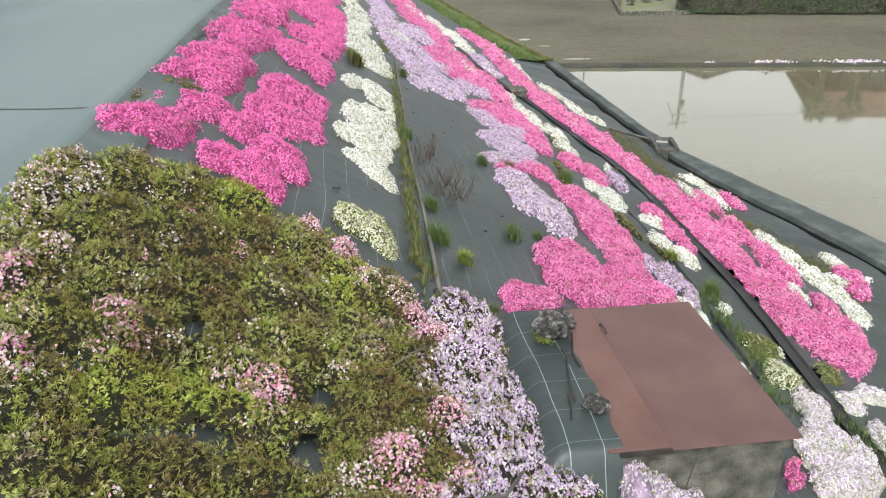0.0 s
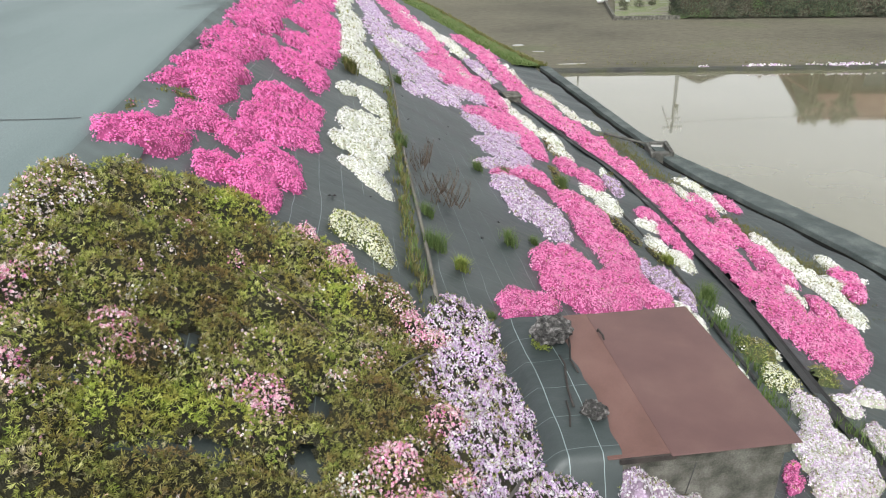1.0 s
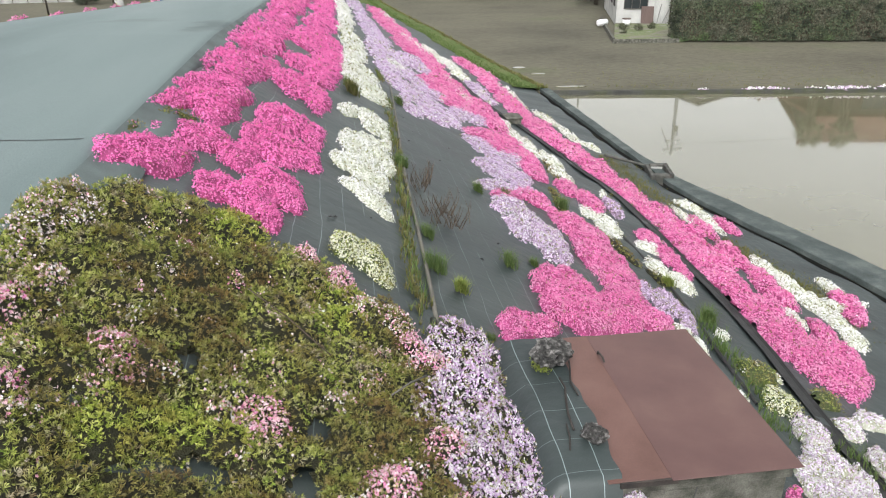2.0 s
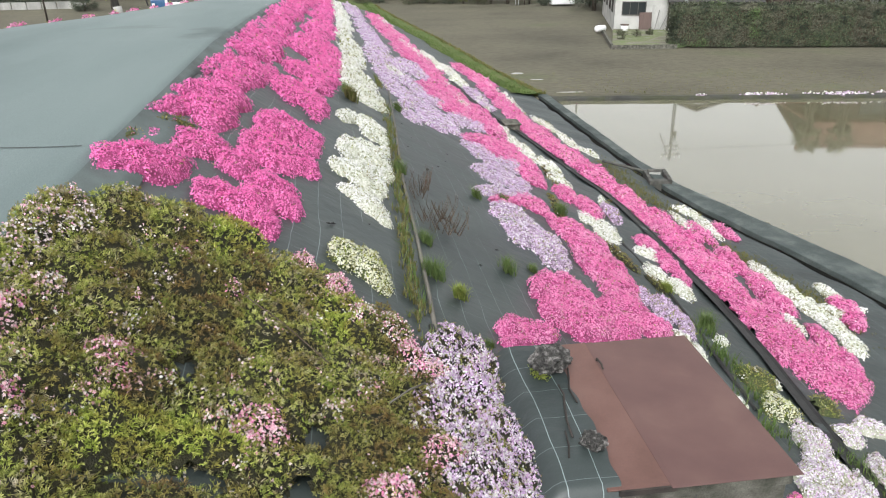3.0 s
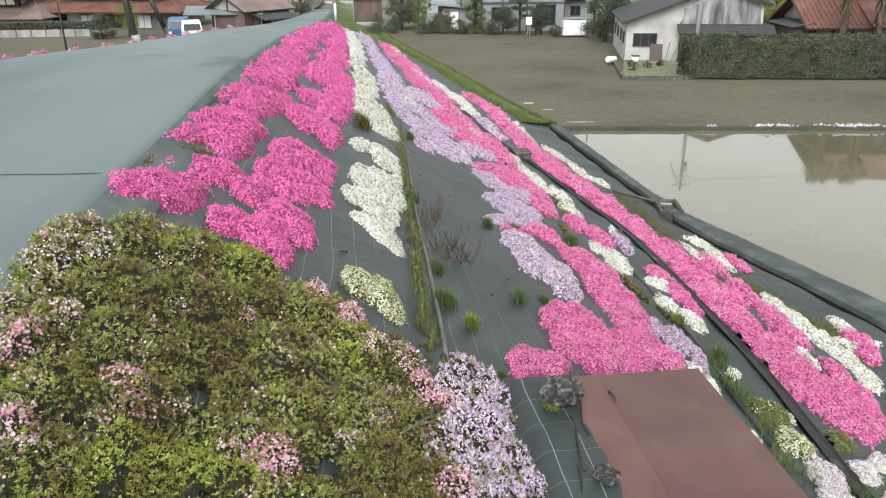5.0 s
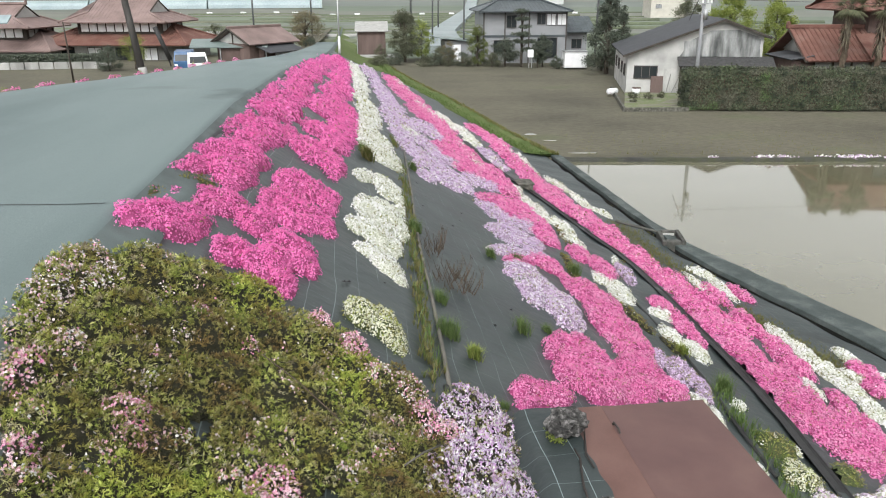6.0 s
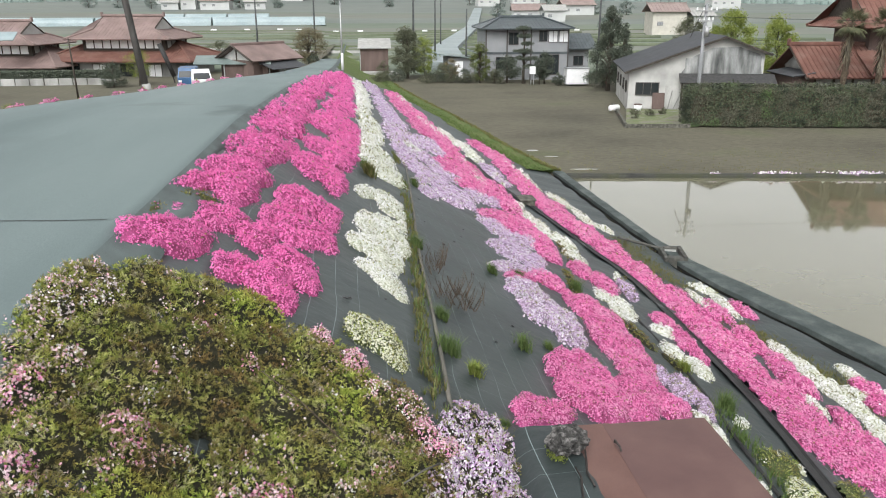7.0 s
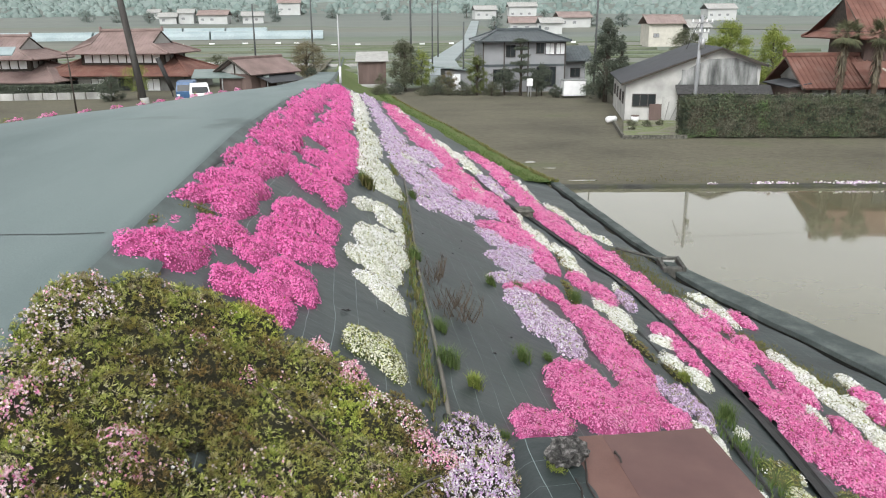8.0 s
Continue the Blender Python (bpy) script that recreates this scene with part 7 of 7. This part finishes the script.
for row in (
        (2.92, 51.39, 9.49, 0.59, 91), (3.33, 40.26, 7.95, 0.68, 89), (3.60, 32.92, 5.79, 0.53, 89), (3.56, 25.95, 3.98, 0.51, 89),
        (3.92, 24.34, 2.77, 0.44, 89), (4.30, 22.31, 2.64, 0.45, 88), (3.07, 23.82, 1.78, 0.54, 86), (3.45, 21.96, 1.46, 0.70, 82),
        (5.95, 33.78, 4.02, 0.48, 92), (5.94, 28.78, 4.22, 0.40, 87), (6.04, 25.59, 2.61, 0.28, 89), (5.96, 24.09, 2.81, 0.41, 87),
        (3.49, 18.05, 1.15, 0.39, 58), (3.94, 17.79, 1.56, 0.60, 76), (4.19, 16.22, 1.78, 0.30, 81), (2.58, 11.34, 0.75, 0.13, 58),):
    clump(*row, M_PINK, "bright pink creeping phlox cushion on the slope", h=0.09, leafy=0.05, cover=1.05)
for row in (
        (3.24, 12.06, 0.57, 0.32, 78), (3.38, 11.26, 0.64, 0.13, 80), (4.66, 14.78, 0.95, 0.27, 77), (4.90, 13.98, 1.17, 0.29, 78),
        (5.54, 12.31, 0.56, 0.26, 67), (5.55, 11.37, 1.09, 0.27, 71), (5.55, 10.72, 0.68, 0.15, 63),):
    clump(*row, M_PINK, "bright pink creeping phlox cushion on the slope", h=0.09, leafy=0.05, cover=1.05)
for row in (
        (3.62, 10.95, 0.92, 0.34, 71), (3.67, 10.12, 1.28, 0.33, 72), (3.65, 9.26, 1.06, 0.28, 68), (2.37, 7.61, 0.74, 0.24, 59),
        (2.56, 7.40, 0.74, 0.31, 66), (2.13, 6.83, 0.47, 0.18, 66), (2.48, 6.78, 0.61, 0.25, 53), (3.22, 7.61, 1.01, 0.29, 63),
        (3.58, 7.52, 0.47, 0.22, 61), (3.57, 8.59, 0.99, 0.25, 67), (1.45, 5.85, 0.36, 0.13, 54), (1.72, 5.94, 0.34, 0.15, 52),
        (1.44, 5.57, 0.31, 0.06, 44),):
    clump(*row, M_PINK, "broad bright pink creeping phlox cushion above a pit", h=0.11, leafy=0.12, cover=1.05)
for row in (
        (3.39, 49.93, 8.13, 0.25, 91), (3.71, 39.42, 4.76, 0.28, 92), (4.36, 36.04, 3.47, 0.31, 93), (4.75, 31.94, 3.53, 0.32, 89),
        (3.86, 25.43, 2.93, 0.23, 90), (4.89, 25.50, 1.63, 0.19, 85), (6.21, 29.88, 3.86, 0.15, 88), (6.40, 27.48, 2.37, 0.19, 87),
        (6.84, 24.62, 1.17, 0.23, 98), (7.08, 22.47, 1.23, 0.21, 92), (7.37, 21.28, 0.56, 0.22, 97), (1.78, 24.65, 0.87, 0.39, 93),
        (4.51, 12.82, 0.56, 0.20, 76), (4.65, 12.15, 0.91, 0.25, 75), (5.74, 15.49, 0.61, 0.09, 71), (5.11, 18.28, 0.81, 0.16, 79),):
    clump(*row, M_WHITE, "small white creeping phlox clump on black sheet", h=0.07, leafy=0.2, cover=1.0)
for row in (
        (5.07, 16.87, 1.62, 0.24, 81), (4.69, 20.15, 1.49, 0.20, 88), (4.87, 18.86, 1.22, 0.19, 82), (5.15, 11.43, 0.41, 0.24, 68),
        (4.82, 10.27, 0.51, 0.20, 83), (5.03, 9.81, 0.49, 0.21, 74), (4.69, 7.89, 0.23, 0.11, 54), (5.00, 6.99, 0.17, 0.06, 62),
        (3.96, 6.08, 0.19, 0.06, 73), (4.00, 7.60, 0.14, 0.11, 84), (4.05, 7.19, 0.40, 0.07, 75),):
    clump(*row, M_WHITE, "small white creeping phlox clump on black sheet", h=0.07, leafy=0.2, cover=1.0)
for row in (
        (3.93, 8.67, 0.38, 0.13, 67), (4.13, 8.40, 0.56, 0.22, 71), (4.24, 7.99, 0.46, 0.13, 67), (5.45, 14.07, 0.87, 0.19, 79),):
    clump(*row, M_LILAC, "violet-grey creeping phlox clump", h=0.12, leafy=0.5, cover=0.9)
for row in (
        (6.22, 21.49, 2.29, 0.44, 86), (6.49, 19.49, 1.67, 0.42, 87), (6.68, 17.75, 1.73, 0.37, 85), (6.71, 15.84, 1.77, 0.36, 80),
        (6.70, 14.23, 1.51, 0.36, 75), (6.52, 12.59, 1.46, 0.37, 69), (6.50, 11.45, 1.34, 0.37, 67), (6.12, 10.02, 1.17, 0.32, 63),
        (6.23, 9.38, 1.23, 0.33, 58), (6.10, 8.48, 1.14, 0.33, 57), (6.18, 7.96, 1.01, 0.32, 54), (6.35, 7.57, 0.91, 0.32, 50),
        (7.62, 14.34, 0.86, 0.24, 79), (8.42, 14.73, 0.70, 0.21, 84), (7.38, 12.47, 1.03, 0.23, 76), (7.26, 11.19, 0.90, 0.27, 73),):
    clump(*row, M_PINK, "bright pink creeping phlox along the slope drain", h=0.10, leafy=0.1, cover=1.0, second=M_PALE, share=0.02)
for row in (
        (7.24, 10.43, 0.59, 0.18, 68), (7.07, 9.09, 0.64, 0.19, 72), (6.97, 8.40, 0.55, 0.20, 70), (8.69, 10.86, 0.32, 0.26, 87),
        (8.48, 10.25, 0.52, 0.22, 57),):
    clump(*row, M_PINK, "bright pink creeping phlox along the slope drain", h=0.10, leafy=0.1, cover=1.0, second=M_PALE, share=0.02)
for row in (
        (7.58, 15.02, 1.01, 0.14, 84), (8.17, 16.18, 0.48, 0.26, 91), (8.18, 15.22, 0.91, 0.19, 78), (8.06, 14.35, 0.39, 0.12, 74),
        (7.87, 12.17, 0.67, 0.21, 78), (7.82, 11.26, 0.76, 0.24, 74), (7.84, 10.55, 0.61, 0.24, 73), (7.78, 9.91, 0.57, 0.23, 71),
        (7.65, 9.20, 0.62, 0.22, 64), (8.32, 10.53, 0.33, 0.20, 105), (6.87, 9.56, 0.45, 0.13, 77), (8.83, 11.47, 0.48, 0.21, 83),
        (8.87, 10.76, 0.31, 0.13, 22),):
    clump(*row, M_WHITE, "white creeping phlox near the pond curb", h=0.07, leafy=0.3, cover=1.05)
for row in (
        (4.62, 6.87, 0.41, 0.23, 56), (5.35, 6.62, 0.28, 0.18, 42),):
    clump(*row, M_WHITE, "faded brown-green phlox clump nearly out of bloom", h=0.10, leafy=1.6, cover=0.12)
for row in (
        (-1.48, 6.92, 0.30, 0.07, 67), (-1.64, 6.08, 0.27, 0.03, 82),):
    clump(*row, M_HOT, "browned phlox foliage between pink cushions", h=0.10, leafy=1.6, cover=0.10, leaves=M_SPRIG_BROWN)
for row in (
        (4.34, 10.60, 0.71, 0.14, 91), (3.91, 13.00, 1.17, 0.10, 80), (6.16, 16.35, 0.94, 0.11, 79), (4.54, 9.68, 0.42, 0.10, 88),
        (4.79, 16.39, 1.52, 0.09, 82),):
    clump(*row, M_WHITE, "straggly brown-green phlox stems out of bloom", h=0.07, leafy=1.8, cover=0.05, leaves=M_SPRIG_BROWN, under=M_UNDER)
for row in (
        (4.25, 5.13, 0.51, 0.18, 48), (4.28, 4.54, 0.59, 0.19, 43), (3.84, 4.39, 0.47, 0.16, 45), (5.11, 5.37, 0.41, 0.14, 46),
        (4.48, 5.59, 0.40, 0.20, 59), (4.35, 5.04, 0.26, 0.23, 150), (3.99, 4.78, 0.49, 0.21, 49), (4.07, 4.43, 0.54, 0.24, 44),
        (4.67, 4.95, 0.37, 0.17, 50), (5.18, 5.93, 0.27, 0.17, 49), (5.74, 6.31, 0.31, 0.17, 31),):
    clump(*row, M_WHITE, "white and lilac phlox clump mixed together", h=0.12, leafy=0.4, cover=1.1, second=M_LILAC, share=0.5)
for row in (
        (1.35, 3.45, 0.24, 0.11, 55), (1.48, 3.50, 0.26, 0.14, 54), (1.65, 3.43, 0.33, 0.19, 51), (1.68, 3.27, 0.29, 0.18, 48),
        (1.86, 3.27, 0.31, 0.18, 45),):
    clump(*row, M_LILAC, "pale lilac-white phlox clump leaning on a concrete pit", h=0.25, leafy=0.45, cover=1.1, second=M_WHITE, share=0.55)
for row in (
        (3.43, 4.33, 0.22, 0.05, 42), (3.34, 4.13, 0.21, 0.05, 41),):
    clump(*row, M_PINK, "small pink phlox clump beside a concrete pit", h=0.11, leafy=0.3, cover=0.9)
for row in (
        (0.45, 3.91, 0.34, 0.11, 65), (0.78, 4.82, 0.52, 0.25, 71), (0.96, 4.61, 0.46, 0.17, 73), (0.73, 4.14, 0.48, 0.25, 74),
        (0.89, 3.89, 0.41, 0.17, 70), (0.97, 3.59, 0.34, 0.15, 68), (0.71, 3.38, 0.36, 0.21, 55), (0.82, 3.13, 0.31, 0.20, 41),
        (1.11, 3.14, 0.28, 0.13, 28), (0.50, 2.81, 0.28, 0.14, 46), (0.69, 3.70, 0.40, 0.18, 71),):
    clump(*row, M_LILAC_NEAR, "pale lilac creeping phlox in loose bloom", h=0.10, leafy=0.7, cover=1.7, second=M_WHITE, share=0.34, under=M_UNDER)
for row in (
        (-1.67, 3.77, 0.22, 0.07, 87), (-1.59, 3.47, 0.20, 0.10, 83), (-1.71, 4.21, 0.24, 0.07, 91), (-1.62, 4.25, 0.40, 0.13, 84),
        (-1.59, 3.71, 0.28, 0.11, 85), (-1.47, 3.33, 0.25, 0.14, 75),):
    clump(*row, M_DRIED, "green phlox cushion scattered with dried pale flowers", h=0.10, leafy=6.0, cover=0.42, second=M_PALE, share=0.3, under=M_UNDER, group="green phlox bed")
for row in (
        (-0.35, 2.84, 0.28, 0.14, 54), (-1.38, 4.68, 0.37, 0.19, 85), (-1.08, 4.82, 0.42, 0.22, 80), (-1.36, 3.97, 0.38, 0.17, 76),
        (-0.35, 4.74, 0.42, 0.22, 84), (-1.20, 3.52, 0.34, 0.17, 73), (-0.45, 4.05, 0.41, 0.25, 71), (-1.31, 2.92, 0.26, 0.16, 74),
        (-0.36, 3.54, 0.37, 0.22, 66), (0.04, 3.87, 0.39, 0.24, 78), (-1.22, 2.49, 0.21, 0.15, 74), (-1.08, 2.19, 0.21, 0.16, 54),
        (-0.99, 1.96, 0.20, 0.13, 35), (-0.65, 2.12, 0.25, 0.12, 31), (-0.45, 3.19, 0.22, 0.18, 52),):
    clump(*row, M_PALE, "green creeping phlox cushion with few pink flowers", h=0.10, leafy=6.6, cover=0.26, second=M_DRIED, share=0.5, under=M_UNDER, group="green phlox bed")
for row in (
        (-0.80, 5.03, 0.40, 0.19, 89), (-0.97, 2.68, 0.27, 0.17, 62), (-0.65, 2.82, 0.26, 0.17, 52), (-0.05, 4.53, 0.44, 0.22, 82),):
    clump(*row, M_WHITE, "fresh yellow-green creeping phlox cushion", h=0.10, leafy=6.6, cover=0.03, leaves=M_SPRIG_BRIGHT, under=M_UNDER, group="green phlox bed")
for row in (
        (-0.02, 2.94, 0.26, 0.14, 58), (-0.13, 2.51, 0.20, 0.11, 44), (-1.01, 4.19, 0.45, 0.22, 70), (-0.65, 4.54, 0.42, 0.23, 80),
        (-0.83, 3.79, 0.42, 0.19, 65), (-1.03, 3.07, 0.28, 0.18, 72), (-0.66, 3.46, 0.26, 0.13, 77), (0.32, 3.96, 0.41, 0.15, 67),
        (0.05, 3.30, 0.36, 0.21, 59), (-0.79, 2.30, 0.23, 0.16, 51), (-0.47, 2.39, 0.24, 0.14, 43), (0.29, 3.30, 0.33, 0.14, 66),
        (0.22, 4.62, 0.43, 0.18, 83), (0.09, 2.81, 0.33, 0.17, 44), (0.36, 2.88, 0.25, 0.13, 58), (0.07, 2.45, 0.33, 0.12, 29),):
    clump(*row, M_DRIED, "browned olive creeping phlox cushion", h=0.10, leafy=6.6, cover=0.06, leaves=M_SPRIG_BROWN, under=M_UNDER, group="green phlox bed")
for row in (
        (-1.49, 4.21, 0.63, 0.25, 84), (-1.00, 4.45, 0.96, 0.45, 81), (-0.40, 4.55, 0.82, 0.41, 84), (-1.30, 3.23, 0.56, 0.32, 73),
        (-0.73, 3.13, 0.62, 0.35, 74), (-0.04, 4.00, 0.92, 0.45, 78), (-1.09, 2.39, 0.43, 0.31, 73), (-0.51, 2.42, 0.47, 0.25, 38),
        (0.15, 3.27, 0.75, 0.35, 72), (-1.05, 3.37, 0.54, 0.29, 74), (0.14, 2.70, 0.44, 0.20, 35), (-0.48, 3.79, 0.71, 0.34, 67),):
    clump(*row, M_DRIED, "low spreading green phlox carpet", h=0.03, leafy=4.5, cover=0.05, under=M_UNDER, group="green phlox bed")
for row in (
        (-1.60, 3.90, 0.21, 0.07, 90), (-1.50, 4.23, 0.23, 0.09, 83), (-1.64, 4.40, 0.19, 0.05, 67), (-1.45, 4.92, 0.15, 0.06, 59),
        (-1.04, 4.05, 0.15, 0.06, 65), (-1.22, 3.88, 0.07, 0.03, 70), (-1.08, 3.51, 0.13, 0.06, 69), (-1.65, 3.68, 0.12, 0.04, 98),):
    clump(*row, M_DRIED, "dried whitish phlox blooms over green foliage", h=0.14, leafy=4.0, cover=0.66, second=M_WHITE, share=0.3, under=M_UNDER, group="green phlox bed")
for row in (
        (-1.40, 3.39, 0.19, 0.07, 94), (-1.40, 2.90, 0.08, 0.05, 82), (-1.11, 2.82, 0.12, 0.06, 92), (-0.90, 3.11, 0.09, 0.06, 69),
        (-1.26, 2.50, 0.08, 0.04, 45), (-0.62, 2.95, 0.11, 0.06, 62), (-0.03, 2.62, 0.16, 0.09, 65), (0.21, 3.04, 0.17, 0.05, 35),
        (0.07, 4.65, 0.22, 0.13, 80), (-0.26, 4.31, 0.12, 0.05, 73), (-1.05, 2.08, 0.04, 0.03, 45), (-0.90, 2.07, 0.05, 0.04, 81),
        (-0.54, 2.72, 0.09, 0.05, 83), (0.07, 3.82, 0.20, 0.09, 72), (-0.10, 3.42, 0.13, 0.07, 59), (-0.13, 2.49, 0.10, 0.06, 70),):
    clump(*row, M_PALE, "fading pale-pink phlox blooms over green foliage", h=0.15, leafy=3.4, cover=0.89, second=M_WHITE, share=0.4, under=M_UNDER, group="green phlox bed")
for row in (
        (0.28, 4.67, 0.24, 0.12, 90),):
    clump(*row, M_PALE, "fading pale-pink phlox blooms over green foliage", h=0.15, leafy=3.4, cover=0.89, second=M_WHITE, share=0.4, under=M_UNDER, group="green phlox bed")
for row in (
        (-1.02, 4.42, 0.14, 0.05, 87), (-0.70, 4.26, 0.09, 0.04, 68), (-0.34, 5.15, 0.15, 0.09, 86), (-0.10, 4.95, 0.25, 0.10, 81),
        (-1.50, 3.14, 0.16, 0.06, 88), (-1.05, 3.09, 0.18, 0.13, 75), (-1.33, 2.61, 0.11, 0.06, 98), (-0.46, 3.01, 0.19, 0.12, 72),
        (0.13, 2.82, 0.18, 0.14, 70), (0.46, 3.38, 0.18, 0.10, 42), (0.49, 2.92, 0.15, 0.07, 48), (0.24, 2.64, 0.19, 0.07, 31),
        (0.49, 4.30, 0.24, 0.09, 50), (0.38, 4.48, 0.18, 0.08, 80),):
    clump(*row, M_PALE, "pink phlox blooms over green foliage", h=0.14, leafy=2.6, cover=1.15, second=M_PINK, share=0.18, under=M_UNDER, group="green phlox bed")
for y, a, b in ((13.9, 0.35, 0.05), (14.9, 0.5, 0.06), (15.9, 0.4, 0.05), (17.0, 0.5, 0.06), (18.1, 0.4, 0.05), (19.4, 0.6, 0.06), (21.0, 0.6, 0.05), (22.8, 0.7, 0.06), (25.0, 0.8, 0.06), (27.5, 0.9, 0.06), (30.5, 1.0, 0.06)):
    clump(float(road_left(y)) - 0.12, y, a, b, 93, M_PINK, "low pink phlox clump at the far road edge", h=0.05, leafy=0.3, cover=0.8)
for row in (
        (17.40, 29.02, 0.9, 0.08, 172), (20.40, 28.62, 1.4, 0.08, 172), (23.70, 28.18, 1.5, 0.08, 172),
        (26.90, 27.77, 1.60, 0.08, 172), (14.80, 29.36, 0.2, 0.08, 172),):
    clump(*row, M_LILAC, "low mauve phlox on the paddy bank", h=0.09, leafy=0.1, cover=1.1, second=M_WHITE, share=0.55)
